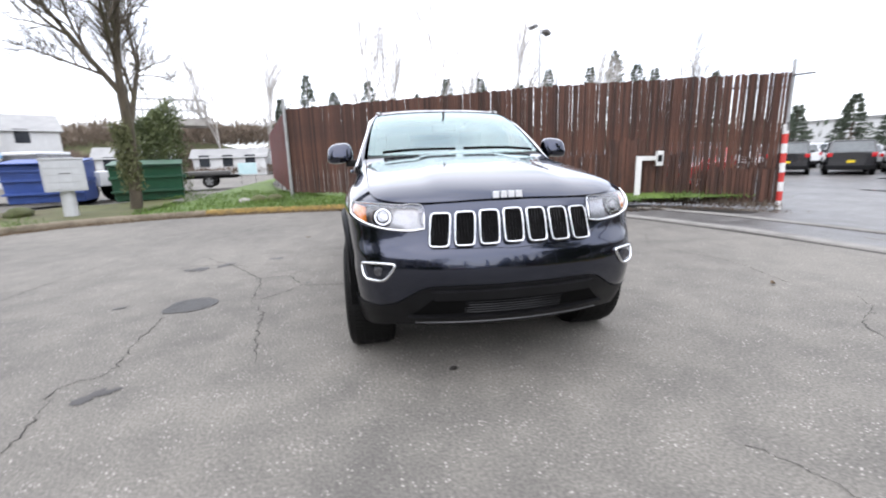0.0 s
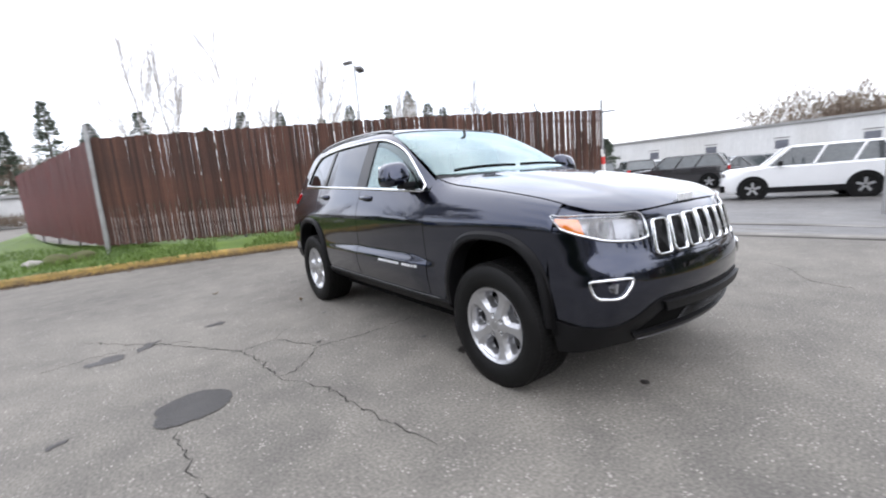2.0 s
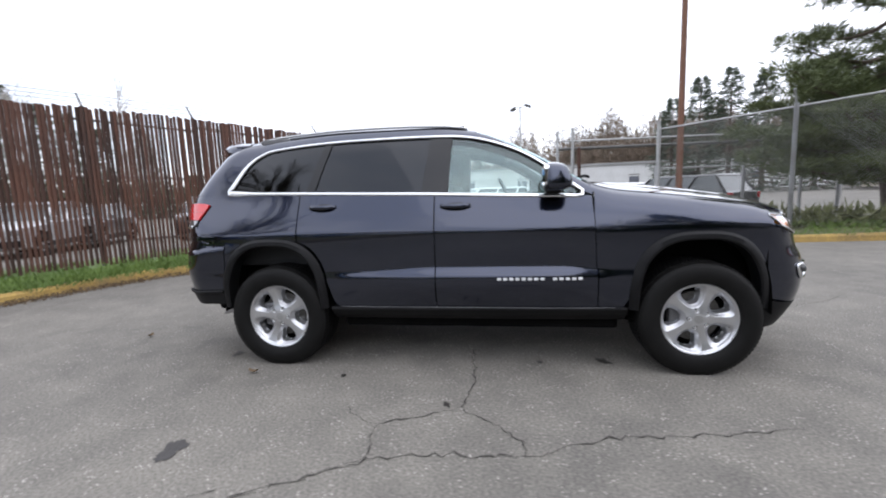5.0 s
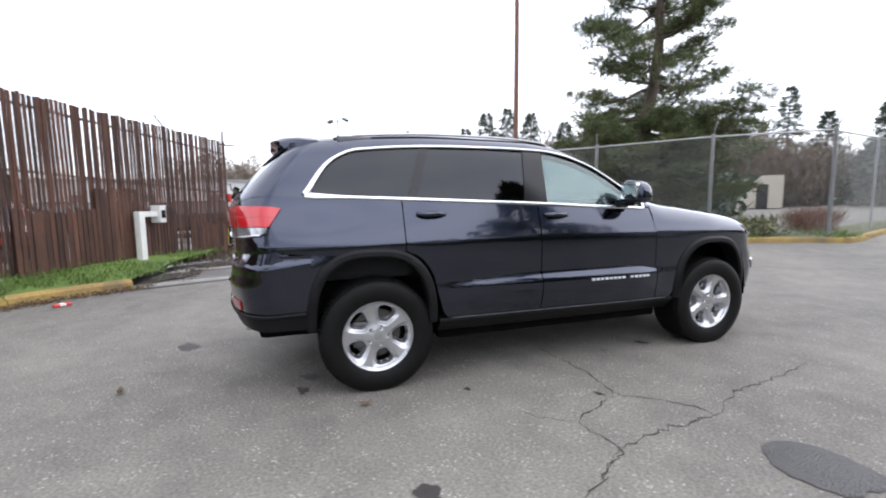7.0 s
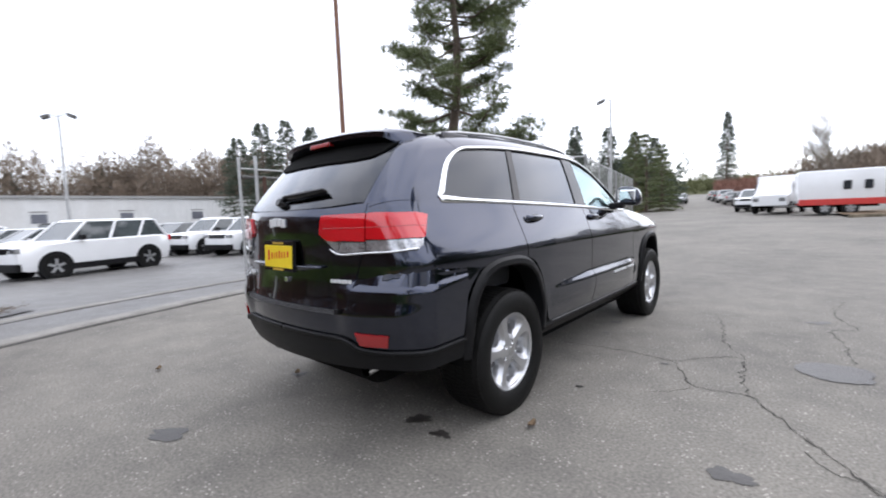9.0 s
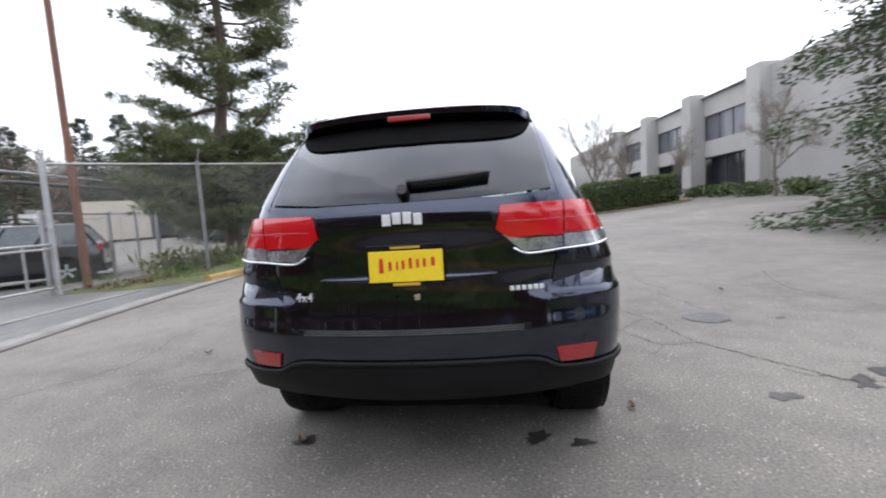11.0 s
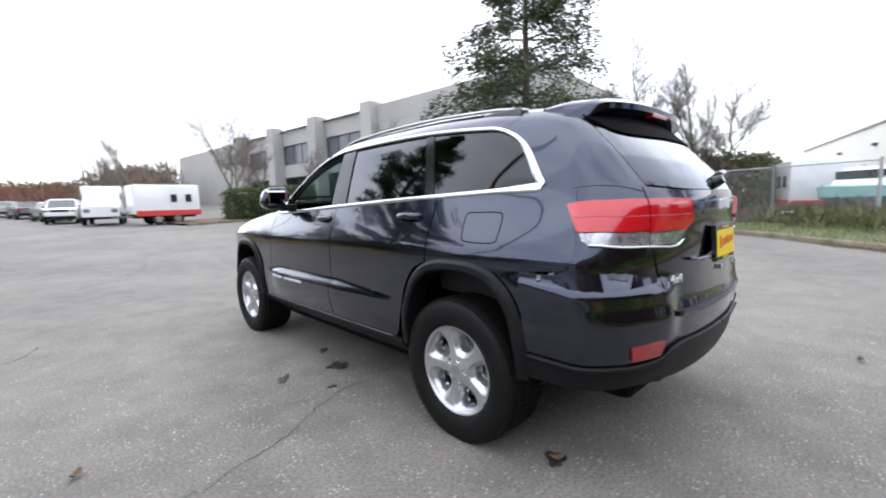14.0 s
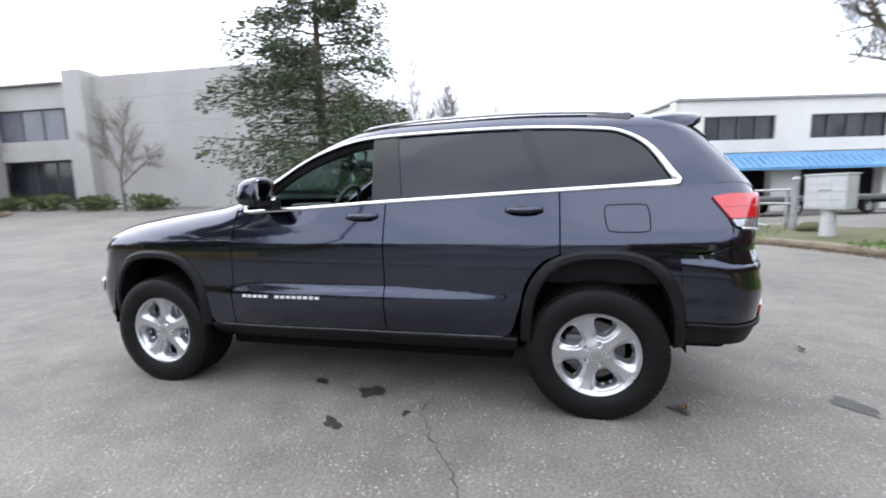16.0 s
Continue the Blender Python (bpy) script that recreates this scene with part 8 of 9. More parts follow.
def brush(name, line, width, high, count, material, label, seed, long=1.2, thin=0.10, kind="stuff", low=0.0, round_=False):
    """A thicket along a line: many upright twigs or sprays with an uneven top."""
    rng = np.random.default_rng(seed)
    C = catmull(line, 60)
    P, W, L, D = [], [], [], []
    for _ in range(count):
        i = rng.integers(0, 60)
        x, y = C[i][0] + rng.uniform(-1, 1) * width, C[i][1] + rng.uniform(-1, 1) * width
        h = high * (0.65 + 0.5 * noise.noise(Vector((x * 0.18, y * 0.18, seed * 1.7))) + 0.25 * noise.noise(Vector((x * 0.7, y * 0.7, seed))))
        z = ground_at(x, y) + low + max(0.05, h) * rng.uniform(0.0, 1.0) ** 0.7
        P.append(np.array([x, y, z]))
        W.append((rng.normal(0, 0.45), rng.normal(0, 0.45), 1.0 if not round_ else rng.normal(0.2, 0.8)))
        L.append(long * rng.uniform(0.5, 1.3))
        D.append(thin * rng.uniform(0.6, 1.4))
    V, F = kites(P, W, L, D, rng)
    return tagged(mesh_object(name, V, F, material), label, "brush", kind=kind)


def mound(name, cx, cy, rx, ry, high, material, label, turn=0.0):
    """A broad hill that the far woods stand on."""
    verts, faces, n, k = [], [], 14, 40
    for i in range(n + 1):
        r = i / n
        for j in range(k):
            a = 2 * math.pi * j / k
            u, v = rx * r * math.cos(a), ry * r * math.sin(a)
            x, y = cx + u * math.cos(turn) - v * math.sin(turn), cy + u * math.sin(turn) + v * math.cos(turn)
            verts.append((x, y, ground_at(x, y) - 0.3 + high * (1 - ease(0, 1, r)) * (1 + 0.15 * noise.noise(Vector((x * 0.05, y * 0.05, 0))))))
    for i in range(n):
        for j in range(k):
            faces.append((i * k + j, (i + 1) * k + j, (i + 1) * k + (j + 1) % k, i * k + (j + 1) % k))
    return tagged(mesh_object(name, verts, faces, material, smooth=True), label, "hill", kind="structure")


pine(8.68, -10.0, 0.15, 13.4, 21, "large open pine with olive needles behind the chain-link fence")
conifer(-12.5, -7.5, 0.2, 12.2, 5.6, 31, "tall dense fir on the verge before the offices", "", 70000, 0.24, 0.18, 0.03, NEEDLE, 0.34, 0.80)
brush("fir_skirt", [(-14.4, -11.0), (-13.2, -8.5), (-13.2, -6.0), (-14.0, -4.4)], 1.5, 2.6, 4200, NEEDLE, "dark evergreen shrubs round the foot of the fir", 5, 0.38, 0.13, round_=True)
# firs and alders behind the brown fence
for k, (x, y, top) in enumerate(((-7.6, 55.2, 12.0), (-4.3, 55.5, 9.9), (0.2, 55.6, 11.3), (3.5, 55.8, 9.2), (6.5, 55.4, 9.6), (10.6, 54.5, 11.4), (15.0, 53.5, 11.3), (19.9, 51.9, 10.3), (23.3, 50.6, 11.8), (27.9, 48.3, 11.7), (30.4, 46.9, 13.4), (32.6, 45.5, 11.5), (34.2, 44.4, 10.9), (36.2, 42.9, 9.4), (39.5, 41.0, 9.8), (-10.5, 52.0, 8.6))):
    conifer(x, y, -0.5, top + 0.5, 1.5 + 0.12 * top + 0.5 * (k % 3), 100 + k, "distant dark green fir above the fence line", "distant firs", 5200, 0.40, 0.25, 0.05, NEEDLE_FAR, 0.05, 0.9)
for k, (x, y, h) in enumerate(((-12.0, 50.0, 15.0), (-1.0, 52.0, 18.0), (1.8, 51.0, 16.5), (7.8, 50.5, 20.0), (16.8, 47.0, 17.5), (18.3, 46.0, 14.0), (25.2, 44.0, 13.0), (-16.5, 48.0, 12.0), (34.5, 40.0, 13.0), (12.5, 50.0, 12.0))):
    bare_tree(x, y, -0.5, h, 200 + k, "tall pale bare alder beyond the fence", BARK_PALE, 0.32, 4, 0.13, "bare alders")
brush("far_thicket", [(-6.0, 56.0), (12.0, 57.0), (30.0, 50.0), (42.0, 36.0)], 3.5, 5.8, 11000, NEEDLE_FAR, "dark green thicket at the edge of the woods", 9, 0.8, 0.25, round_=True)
mound("hill_north", -38.0, 75.0, 38.0, 22.0, 6.5, TWIGS_GREEN, "low wooded hill beyond the yard")
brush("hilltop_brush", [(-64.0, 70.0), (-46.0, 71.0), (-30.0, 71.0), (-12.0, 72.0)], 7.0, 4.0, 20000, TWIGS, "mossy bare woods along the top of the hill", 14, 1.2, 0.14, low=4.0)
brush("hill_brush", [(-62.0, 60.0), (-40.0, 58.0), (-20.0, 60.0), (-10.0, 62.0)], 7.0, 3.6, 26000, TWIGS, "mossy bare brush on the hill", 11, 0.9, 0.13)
brush("roadside_brush", [(-34.0, 34.0), (-24.0, 42.0), (-14.0, 47.0), (-9.0, 49.0)], 3.0, 1.1, 7000, TWIGS, "tangled brown and green brush", 12, 0.6, 0.09)
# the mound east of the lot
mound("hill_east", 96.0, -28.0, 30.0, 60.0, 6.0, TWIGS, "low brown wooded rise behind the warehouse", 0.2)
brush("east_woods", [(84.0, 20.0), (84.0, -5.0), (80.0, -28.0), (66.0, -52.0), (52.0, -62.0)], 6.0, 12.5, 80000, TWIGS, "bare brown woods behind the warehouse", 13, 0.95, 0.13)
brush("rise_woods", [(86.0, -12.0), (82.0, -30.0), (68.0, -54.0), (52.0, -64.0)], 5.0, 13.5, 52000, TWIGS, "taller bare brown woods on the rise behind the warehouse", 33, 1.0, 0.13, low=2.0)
for k, (x, y, h) in enumerate(((80, -30, 13), (82, -12, 10.5), (79, -33, 12), (84, -2, 9.5), (76, -40, 11), (83, 6, 9.5), (44, 34.5, 5.6), (46.5, 31.0, 6.2), (42.0, 37.0, 4.8), (49.5, 29.5, 5.0))):
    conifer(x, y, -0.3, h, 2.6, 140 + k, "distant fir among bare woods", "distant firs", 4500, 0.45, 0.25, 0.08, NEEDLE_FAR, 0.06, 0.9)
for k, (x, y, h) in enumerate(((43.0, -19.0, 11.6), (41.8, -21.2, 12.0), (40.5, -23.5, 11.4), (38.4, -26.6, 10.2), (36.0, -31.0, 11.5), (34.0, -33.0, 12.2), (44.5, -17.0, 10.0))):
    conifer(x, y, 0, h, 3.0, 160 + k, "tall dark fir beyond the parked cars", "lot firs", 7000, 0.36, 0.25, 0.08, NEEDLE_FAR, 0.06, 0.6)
# behind the road fence
for k, (x, y, h, r) in enumerate(((9.8, -40.5, 7.4, 2.2), (9.2, -43.5, 6.6, 2.0), (11.2, -42.0, 8.0, 2.1), (10.0, -47.5, 5.6, 2.0), (13.0, -46.0, 7.0, 2.2))):
    conifer(x, y, ground_at(x, y), h, r, 180 + k, "dense green cypress beside the road", "roadside cypresses", 6500, 0.24, 0.1, 0.02, NEEDLE_PINE, 0.03, 0.55)
for k, (x, y, h) in enumerate(((17.5, -52.0, 10.5), (21.0, -50.0, 11.0), (15.0, -54.0, 9.5), (24.5, -47.0, 9.0), (27.5, -46.0, 12.0), (18.5, -44.0, 8.5), (31.0, -42.0, 9.5), (13.5, -58.0, 9.0))):
    conifer(x, y, ground_at(x, y), h, 2.7, 190 + k, "dark fir behind the fenced yard", "yard firs", 5200, 0.38, 0.25, 0.06, NEEDLE_FAR, 0.1, 0.7)
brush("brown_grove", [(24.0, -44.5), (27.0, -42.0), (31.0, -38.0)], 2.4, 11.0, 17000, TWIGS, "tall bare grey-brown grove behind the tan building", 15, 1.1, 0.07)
brush("yard_thicket", [(12.5, -60.0), (17.0, -57.0), (23.0, -53.0), (30.0, -47.0)], 2.6, 8.6, 17000, NEEDLE_FAR, "dark evergreen wood behind the fenced yard", 34, 0.6, 0.2, round_=True)
brush("evergreen_mass", [(14.0, -19.0), (18.0, -23.0), (22.0, -27.0)], 1.8, 3.6, 2200, NEEDLE_FAR, "dark evergreen shrubs inside the yard", 16, 0.8, 0.3, round_=True)
brush("fence_bramble", [(8.9, -6.6), (7.6, -8.2), (6.2, -9.8), (5.2, -11.2)], 0.45, 0.8, 2600, TWIGS_GREEN, "low green and brown brambles along the fence", 17, 0.30, 0.06, round_=True)
brush("russet_bush", [(5.3, -12.6), (5.6, -13.6), (6.0, -15.0)], 0.45, 1.5, 1500, TWIGS_RED, "russet bare bush behind the fence corner", 18, 0.5, 0.02)
brush("leaf_litter", [(9.0, -5.2), (7.8, -6.6), (6.4, -8.4), (5.4, -9.8)], 0.55, 0.06, 1500, DRY, "brown dead leaves on the verge", 19, 0.12, 0.08, round_=True)
# up the road
conifer(16.6, -146.0, ground_at(16.6, -146.0), 23.5, 4.6, 205, "tall pointed fir at the end of the road", "", 6000, 0.75, 0.25, 0.08, NEEDLE_FAR, 0.12, 0.95)
brush("russet_shrubs", [(-2.0, -66.0), (1.5, -72.0), (6.0, -82.0), (9.0, -95.0)], 3.2, 3.6, 4200, TWIGS_RED, "russet winter shrubs along the road", 20, 1.1, 0.14)
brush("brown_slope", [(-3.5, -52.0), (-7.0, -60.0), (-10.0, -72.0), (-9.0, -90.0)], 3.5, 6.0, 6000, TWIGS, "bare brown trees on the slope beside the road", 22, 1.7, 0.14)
brush("far_hill_trees", [(-10.0, -150.0), (15.0, -165.0), (45.0, -150.0), (70.0, -110.0)], 10.0, 6.0, 16000, TWIGS_GREEN, "distant mossy woods on the rise", 23, 1.3, 0.35)
mound("hill_south", 25.0, -190.0, 90.0, 40.0, 6.0, TWIGS_GREEN, "green rise at the end of the road")
for k, (x, y, h, ln) in enumerate(((-10.2, -35.0, 8.2, (0.25, 0.1)), (-8.6, -33.5, 6.5, (-0.3, 0.0)), (-15.5, -33.0, 5.0, (0, 0)), (-14.5, -39.0, 6.0, (0.1, 0)), (-17.6, -24.0, 5.5, (0, 0)), (-4.5, -44.0, 7.0, (0, 0)))):
    bare_tree(x, y, ground_at(x, y), h, 230 + k, "small bare tree before the offices", BARK_GREY, 0.52, 5, 0.10, "bare street trees", ln)
for k, (x, y, h) in enumerate(((-18.5, -4.9, 7.0), (-20.6, -2.6, 5.4), (-18.0, -6.6, 7.2), (-19.6, -3.6, 6.0))):
    bare_tree(x, y, ground_at(x, y), h, 240 + k, "bare tree beside the workshop", BARK_GREY, 0.5, 6, 0.09, "bare workshop trees")
brush("overgrown_hedge", [(-22.0, -8.5), (-20.6, -5.4), (-20.4, -3.6), (-20.6, -2.2)], 0.9, 3.9, 9000, TWIGS, "brown bare thicket in the overgrown yard", 24, 0.42, 0.05)
brush("olive_thicket", [(-21.2, -2.8), (-21.4, -0.8), (-21.8, 1.4)], 0.9, 3.5, 9000, TWIGS_GREEN, "olive evergreen thicket in the overgrown yard", 26, 0.30, 0.09, round_=True)
brush("yard_scrub", [(-18.6, -4.6), (-17.8, -2.0), (-17.0, 1.2), (-16.6, 3.0)], 0.7, 0.9, 5000, TWIGS, "low brown scrub along the chain-link fence", 27, 0.26, 0.04)
brush("weeds", [(-15.6, 0.5), (-14.4, 2.2), (-13.0, 3.6)], 0.8, 0.6, 900, TWIGS_GREEN, "brown weeds beside the workshop yard", 25, 0.4, 0.05)


def hedge(line, wide, high, seed, label):
    """A clipped hedge: a solid core, painted dark as its inner shade, within a dense coat of small leaves."""
    rng = np.random.default_rng(seed)
    thing = empty("hedge", label, "hedge")
    C = catmull(line, 40)
    T = np.gradient(C, axis=0)
    T /= np.linalg.norm(T, axis=1)[:, None]
    N = np.stack([-T[:, 1], T[:, 0]], 1)
    V, F, prof = [], [], ((-1, 0), (-1, 0.7), (-0.75, 0.95), (0.75, 0.95), (1, 0.7), (1, 0))
    for i in range(40):
        k_ = min(1, min(i, 39 - i) / 3 * 0.5 + 0.5)
        for a, b in prof:
            p = C[i] + N[i] * a * (wide / 2 - 0.1) * k_
            V.append((p[0], p[1], ground_at(*p) + b * (high - 0.12) * (0.8 + 0.2 * k_)))
    for i in range(39):
        F += [(i * 6 + q, i * 6 + q + 1, (i + 1) * 6 + q + 1, (i + 1) * 6 + q) for q in range(5)]
    F += [tuple(range(6)), tuple(39 * 6 + q for q in range(6))]
    mesh_object("hedge_core", V, F, surface("hedge_inner_shade", (0.012, 0.018, 0.006), (0.03, 0.04, 0.012), 4, 30, (0.8, 0.95), bump=0.3), thing)
    P, W, L, D = [], [], [], []
    for _ in range(9000):
        i = rng.integers(0, 40)
        k_ = min(1, min(i, 39 - i) / 3 * 0.5 + 0.5)
        u = rng.uniform(-1.9, 1.9)
        if abs(u) > 1:
            a, b, w = math.copysign(1, u), (abs(u) - 1) / 0.9 * 0.9, (N[i][0] * math.copysign(1, u), N[i][1] * math.copysign(1, u), 0.3)
        else:
            a, b, w = u, 0.97, (0, 0, 1)
        p = C[i] + N[i] * a * wide / 2 * k_ + T[i] * rng.uniform(-0.2, 0.2)
        P.append(np.array([p[0], p[1], ground_at(*p) + b * high * (0.8 + 0.2 * k_) + rng.normal(0, 0.05)]))
        W.append(np.array(w) + rng.normal(size=3) * 0.5)
        L.append(rng.uniform(0.12, 0.26))
        D.append(rng.uniform(0.07, 0.13))
    V, F = kites(P, W, L, D, rng)
    mesh_object("hedge_leaves", V, F, HEDGE, thing, "small olive-green leaves")
    return thing


hedge([(-6.9, -27.4), (-9.6, -28.2), (-12.2, -29.4), (-14.2, -31.0)], 2.0, 2.05, 41, "clipped olive-green hedge at the bend of the drive")
for k, (x, y) in enumerate(((-18.0, -27.5), (-18.4, -23.5), (-18.0, -31.5), (-17.6, -34.5))):
    brush("foundation_shrub", [(x, y), (x - 0.05, y + 0.6), (x - 0.1, y + 1.2)], 0.8, 1.1, 700, HEDGE, "low green shrub at the foot of the offices", 50 + k, 0.28, 0.12, round_=True)
kerb("kerb_drive", [(-3.6, -24.2), (-6.0, -25.6), (-9.0, -26.6), (-12.0, -27.6), (-14.8, -29.4), (-16.2, -32.0)][::-1], 40, KERB_GREY, "grey kerb along the curved bed of the hedge")
strip_between("hedge_bed", [(-3.6, -24.35), (-6.0, -25.75), (-9.0, -26.75), (-12.0, -27.75), (-14.8, -29.5), (-16.2, -32.0)], [(-3.0, -29.0), (-6.0, -31.0), (-9.0, -33.0), (-12.0, -35.0), (-15.0, -36.5), (-17.0, -38.0)], 30, 6, 0.125, DRY, "bark-covered planting bed under the hedge", "planting bed", 0.05)
# the mossy street tree on the verge
bare_tree(-6.95, 8.35, 0.15, 7.0, 308, "bare mossy street tree beside the mailboxes", BARK_DARK, 0.46, 6, 0.15, "", (-0.06, 0.0))
brush("evergreen_bush", [(-8.6, 14.4), (-8.75, 14.45), (-8.9, 14.5)], 0.75, 4.2, 7000, NEEDLE_PINE, "tall olive evergreen bush behind the dumpster", 305, 0.2, 0.05, round_=True)
brush("ivy_clump", [(-6.95, 8.3), (-6.95, 8.36), (-7.0, 8.42)], 0.22, 2.6, 2600, TWIGS_GREEN, "olive ivy and sprouts on the trunk of the street tree", 61, 0.12, 0.04, low=0.6, round_=True)
# grass blades on the verges
for nm, front, back, cnt, sd_ in (("grass_blades", KERB_N[:8], [(8.2, 3.8), (6.0, 5.0), (4.0, 6.3), (1.5, 7.6), (-0.5, 8.6), (-3.0, 9.6), (-5.2, 12.0), (-7.5, 13.0)], 15000, 71), ("grass_blades", KERB_S[:7], [(10.2, -4.4), (9.0, -5.8), (8.0, -7.6), (6.6, -9.6), (5.4, -11.6), (4.9, -12.2), (5.0, -13.0)], 3500, 72), ("grass_blades", KERB_N[8:], [(-10.4, 8.0), (-12.4, 5.0), (-14.5, 2.6), (-16.0, -0.6), (-16.5, -3.0), (-16.8, -6.0), (-17.4, -9.0)], 5000, 73)):
    rng = np.random.default_rng(sd_)
    A, B = catmull(front, 60), catmull(back, 60)
    P, W, L, D = [], [], [], []
    for _ in range(cnt):
        i, t = rng.integers(0, 60), rng.uniform(0.02, 1) ** 1.3
        p = A[i] + (B[i] - A[i]) * t + rng.normal(0, 0.12, 2)
        if noise.noise(Vector((p[0] * 0.8, p[1] * 0.8, 7))) < -0.22:
            continue
        P.append(np.array([p[0], p[1], ground_at(*p) + 0.10 + 0.18 * t]))
        W.append((rng.normal(0, 0.5), rng.normal(0, 0.5), 1))
        L.append(rng.uniform(0.06, 0.17))
        D.append(rng.uniform(0.008, 0.02))
    V, F = kites(P, W, L, D, rng)
    tagged(mesh_object(nm, V, F, GRASS), "loose wet grass blades on the verge", "grass", kind="stuff")

# dead leaves and grit along the foot of the kerbs, weeds under the gate fence
brush("kerb_litter", [(a, b - 0.16) for a, b in KERB_N[:7]], 0.13, 0.02, 4200, DRY, "brown leaf litter and grit along the yellow kerb", 81, 0.035, 0.018, round_=True)
brush("kerb_litter", [(a + 0.12, b - 0.12) for a, b in KERB_N[6:11]], 0.15, 0.02, 2600, DRY, "brown leaf litter and grit along the grey kerb", 82, 0.035, 0.018, round_=True)
brush("fence_weeds", [(4.2, 5.5), (5.6, 4.85), (7.0, 4.15), (8.1, 3.6)], 0.16, 0.16, 2200, TWIGS, "dry brown weeds along the foot of the slat fence", 83, 0.14, 0.018)
brush("driveway_litter", [(4.3, 4.1), (5.4, 3.9), (6.8, 3.6), (8.0, 3.2)], 0.34, 0.012, 900, DRY, "brown leaves and soil washed onto the driveway", 84, 0.03, 0.018, round_=True)


# ---- cracks, patches, stains and litter on the asphalt ----
def crack(line, wide, seed, label="thin dark crack in the worn asphalt"):
    rng = np.random.default_rng(seed)
    P = catmull(line, max(12, int(sum(math.dist(a, b) for a, b in zip(line, line[1:])) / 0.035)))
    P = P + rng.normal(0, 0.012, P.shape)
    T = np.gradient(P, axis=0)
    T /= np.linalg.norm(T, axis=1)[:, None] + 1e-9
    N = np.stack([-T[:, 1], T[:, 0]], 1)
    w = 0.62 * wide * np.clip(0.55 + 0.5 * rng.normal(size=len(P)), 0.15, 1.6)
    w[0] = w[-1] = 0.001
    V, F = [], []
    for i in range(len(P)):
        for s, z in ((-1, 0.0045), (0, 0.0055), (1, 0.0045)):
            q = P[i] + N[i] * w[i] * s
            V.append((q[0], q[1], ground_at(*q) + z))
    for i in range(len(P) - 1):
        F += [(i * 3 + q, i * 3 + q + 1, (i + 1) * 3 + q + 1, (i + 1) * 3 + q) for q in range(2)]
    return tagged(mesh_object("asphalt_crack", V, F, CRACK), label, "crack", "cracks in the asphalt")


for k, (line, w) in enumerate((
        ([(-0.56, 0.04), (-1.01, -0.01), (-1.35, 0.0), (-1.47, 0.03)], 0.007), ([(-1.47, 0.03), (-1.55, 0.14), (-1.72, 0.46), (-2.0, 0.43), (-2.12, 0.6), (-2.31, 0.93), (-2.6, 1.3), (-3.1, 1.9)], 0.008),
        ([(-1.47, 0.03), (-1.67, -0.2), (-1.79, -0.3), (-1.90, -0.35)], 0.006), ([(-2.0, 0.43), (-1.94, 0.1), (-1.90, -0.35), (-1.74, -0.7), (-1.67, -1.1), (-1.61, -1.4), (-1.55, -1.7)], 0.0075),
        ([(-2.53, 1.25), (-2.25, 0.8), (-2.0, 0.43)], 0.004), ([(-1.69, 0.47), (-1.62, 0.62), (-1.48, 0.72)], 0.004),
        ([(-2.55, -0.61), (-2.5, -1.17), (-2.45, -1.61), (-2.63, -1.77), (-2.51, -2.17), (-2.49, -2.6), (-2.6, -3.2)], 0.007), ([(3.25, -1.64), (3.08, -1.88), (2.66, -2.12), (2.5, -2.5)], 0.008),
        ([(0.78, -3.0), (0.86, -3.16), (0.95, -3.4), (1.3, -3.8)], 0.004), ([(0.46, 0.4), (0.83, 0.49), (1.03, 0.49), (1.29, 0.62), (1.62, 0.8), (2.2, 1.0)], 0.004),
        ([(-2.27, 1.01), (-2.42, 1.17), (-2.9, 1.3), (-3.3, 1.2)], 0.005), ([(3.4, 1.4), (3.0, 0.6), (3.25, -0.3), (3.1, -1.2)], 0.004), ([(-4.5, -3.0), (-4.0, -1.5), (-4.4, 0.2), (-4.2, 2.0)], 0.005),
        ([(2.5, -5.5), (1.0, -7.5), (0.5, -10.0), (-1.0, -13.0)], 0.008), ([(-4.0, -6.0), (-6.0, -8.0), (-6.5, -11.0)], 0.008))):
    crack(line, w, 400 + k)


def blot(x, y, rx, ry, turn, seed, material, label, rough=0.3, name="oil_stain", rise=0.004):
    V, F = [(x, y, ground_at(x, y) + rise + 0.002)], []
    n = 40
    for k in range(n):
        a = 2 * math.pi * k / n
        r = 1 + rough * noise.noise(Vector((math.cos(a) * 1.3, math.sin(a) * 1.3, seed))) + 0.35 * rough * noise.noise(Vector((math.cos(a) * 5, math.sin(a) * 5, seed)))
        u, v = rx * r * math.cos(a), ry * r * math.sin(a)
        px, py = x + u * math.cos(turn) - v * math.sin(turn), y + u * math.sin(turn) + v * math.cos(turn)
        V.append((px, py, ground_at(px, py) + rise))
        F.append((0, 1 + k, 1 + (k + 1) % n))
    return tagged(mesh_object(name, V, F, material), label, "stain", "marks on the asphalt")


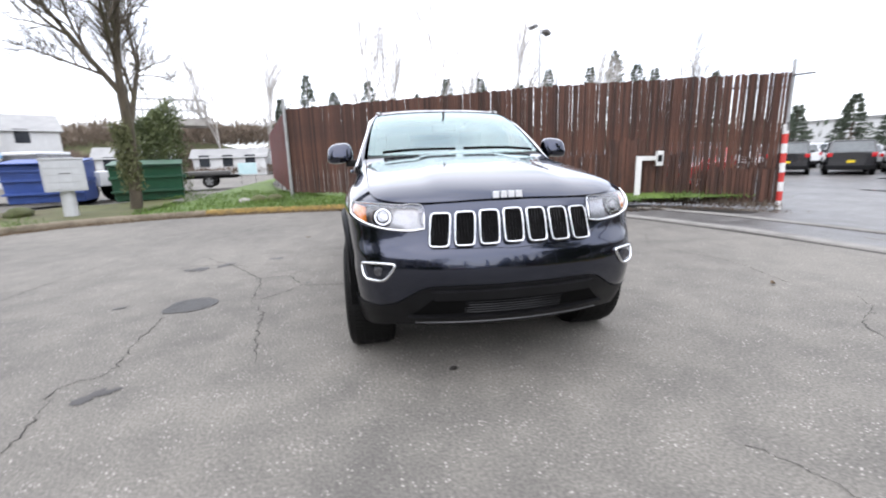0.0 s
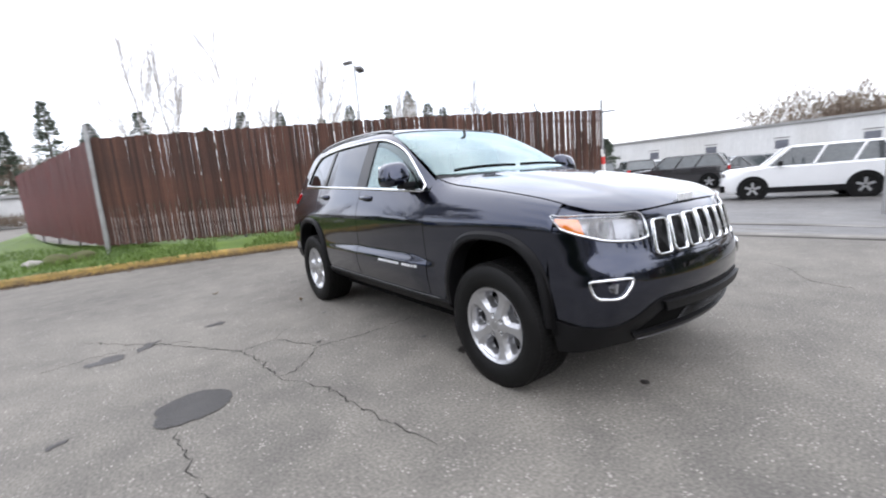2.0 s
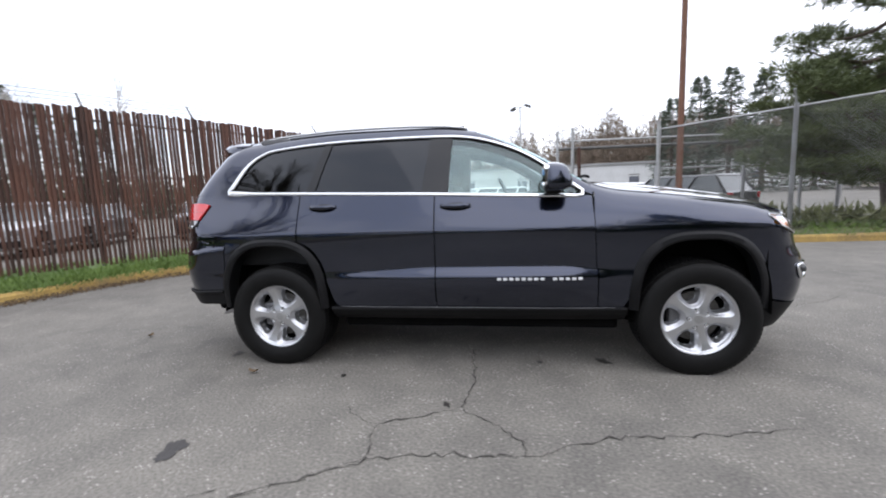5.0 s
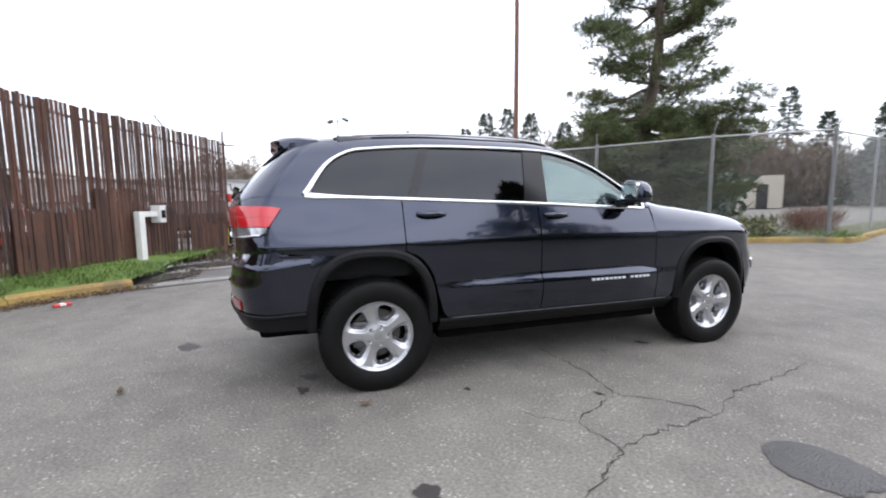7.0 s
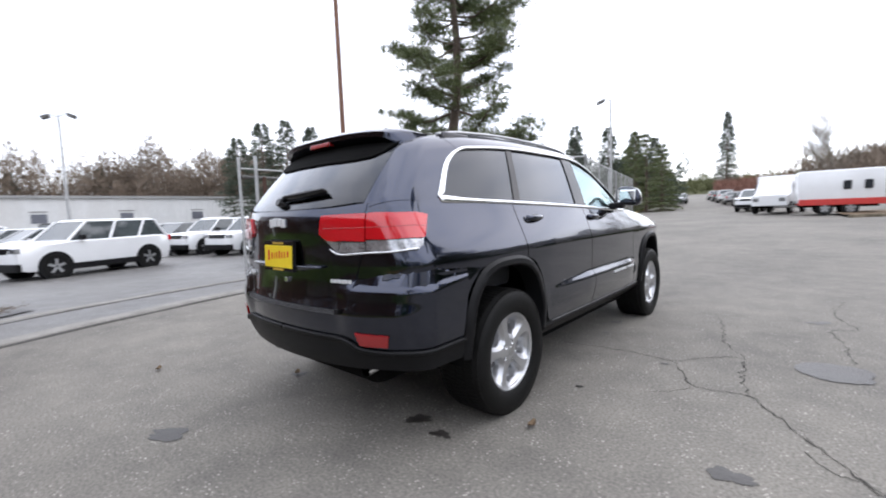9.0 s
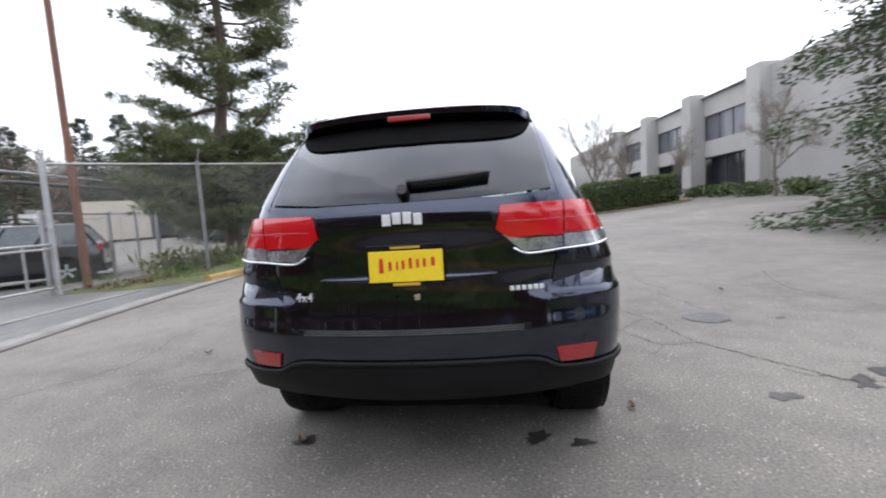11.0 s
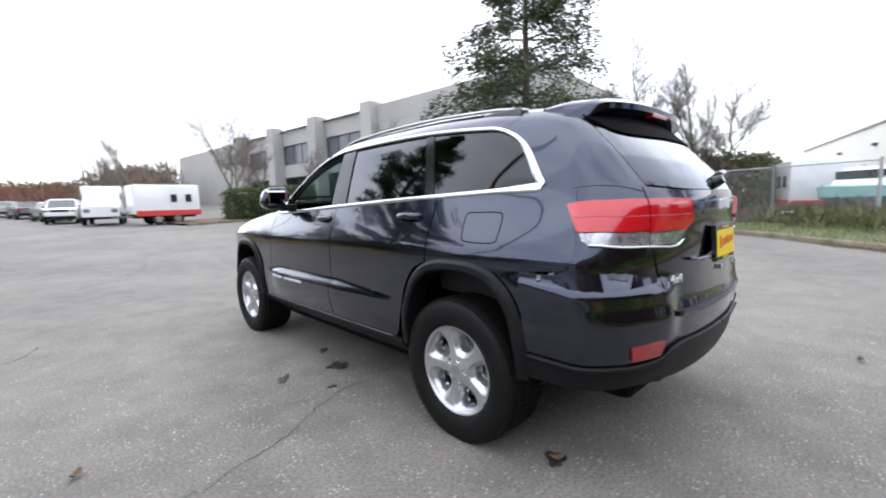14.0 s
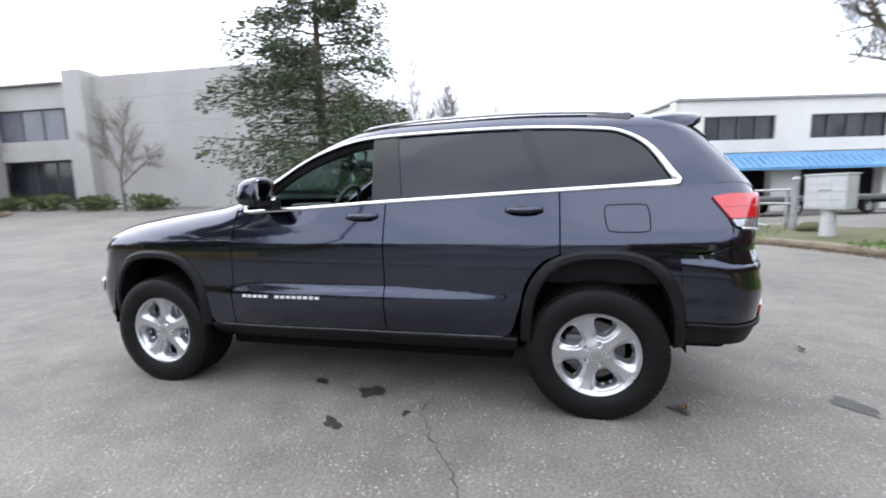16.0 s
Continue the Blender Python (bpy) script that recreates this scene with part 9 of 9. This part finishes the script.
blot(-2.42, -0.34, 0.225, 0.20, 0.4, 1.0, TAR, "round dark tar patch in the asphalt", 0.25, "tar_patch", 0.006)
for k, (x, y, rx, ry, a) in enumerate(((-2.9, 1.12, 0.16, 0.08, 0.3), (-2.37, -1.92, 0.10, 0.05, 0.6), (0.74, -0.33, 0.07, 0.03, 1.2), (0.84, 0.09, 0.085, 0.07, 0.2), (1.24, 0.02, 0.075, 0.04, 1.0), (0.73, 1.94, 0.07, 0.045, 0.5), (1.05, 0.39, 0.03, 0.02, 0), (0.51, 2.91, 0.13, 0.06, 0.5), (-0.76, 1.95, 0.055, 0.04, 0.2), (-0.54, 1.90, 0.07, 0.05, 0.8), (-0.78, -0.46, 0.03, 0.02, 0), (-0.73, -0.9, 0.06, 0.035, 0.7), (-1.45, 0.12, 0.03, 0.015, 0.4), (-2.03, 1.44, 0.08, 0.06, 0.3), (-2.6, 1.25, 0.12, 0.05, 0.9), (-3.07, -0.26, 0.06, 0.025, 0.6), (-0.32, -2.07, 0.03, 0.02, 0), (-1.1, 0.9, 0.03, 0.02, 0.2))):
    blot(x, y, rx, ry, a, 3.0 + k, STAIN, "small dark oil stain on the asphalt", 0.9)
# wet and muddy patches by the gate
for k, (x, y, rx, ry, a) in enumerate(((4.6, 4.1, 0.7, 0.25, -0.6), (6.4, 3.6, 0.9, 0.4, -0.5), (15.5, 6.1, 0.89, 0.32, -1.32), (22.0, 10.3, 0.9, 0.35, -0.5))):
    blot(x, y, rx, ry, a, 30.0 + k, PUDDLE if k > 1 else STAIN, "shallow puddle and mud at the lot entrance", 0.8, "puddle", 0.022 if x > 4 else 0.006)


def leaf(x, y, turn, seed, label="curled brown leaf on the asphalt", mt=None):
    bm = bmesh.new()
    rows = []
    for k in range(6):
        t = k / 5
        w = 0.022 * math.sin(math.pi * (0.08 + 0.84 * t))
        z = 0.012 + 0.018 * (t - 0.5) ** 2 * 4
        rows.append([bm.verts.new((s * w, (t - 0.5) * 0.075, z + abs(s) * 0.008)) for s in (-1, 0, 1)])
    for a, b in zip(rows, rows[1:]):
        for q in range(2):
            bm.faces.new((a[q], a[q + 1], b[q + 1], b[q]))
    ob = part("fallen_leaf", bm, mt or DRY, None, "", True)
    ob.matrix_basis = pose(x, y, ground_at(x, y), 0, 0, turn)
    return tagged(ob, label, "leaf", "fallen leaves")


for k, (x, y) in enumerate(((-1.11, 1.58), (0.74, 1.95), (-1.8, 2.9), (2.4, 0.4), (-3.2, -1.6), (1.8, 2.6), (-0.4, 3.1), (2.9, -1.2))):
    leaf(x, y, k * 47, k)
wrap = bmesh.new()
box(wrap, -0.09, 0.09, -0.035, 0.035, 0.0, 0.035, 0.012)
for v in wrap.verts:
    v.co += Vector((0.012 * noise.noise(v.co * 30), 0.01 * noise.noise(v.co * 40), 0))
ob = part("litter_wrapper", wrap, RED_PAINT, None, "", True)
ob.matrix_basis = pose(2.78, 4.80, 0.004, 0, 0, -38)
tagged(ob, "crumpled red and white wrapper in the gutter", "litter")
bm = bmesh.new()
box(bm, -0.03, 0.03, -0.037, 0.037, 0.006, 0.037, 0.004)
part("wrapper_band", bm, WHITE_PAINT, ob)
rng = np.random.default_rng(77)                       # grit and leaves gathered along the kerb foot
K = catmull(KERB_N[:10], 200)
P, W, L, D = [], [], [], []
for _ in range(1800):
    i = rng.integers(0, 200)
    p = K[i] - np.array([0.0, abs(rng.normal(0, 0.10)) + 0.02])
    P.append(np.array([p[0], p[1], ground_at(*p) + 0.006]))
    W.append((rng.normal(), rng.normal(), 0.12))
    L.append(rng.uniform(0.02, 0.07))
    D.append(rng.uniform(0.01, 0.035))
V, F = kites(P, W, L, D, rng)
tagged(mesh_object("gutter_debris", V, F, DRY), "dead leaves and grit along the kerb foot", "debris", kind="stuff")
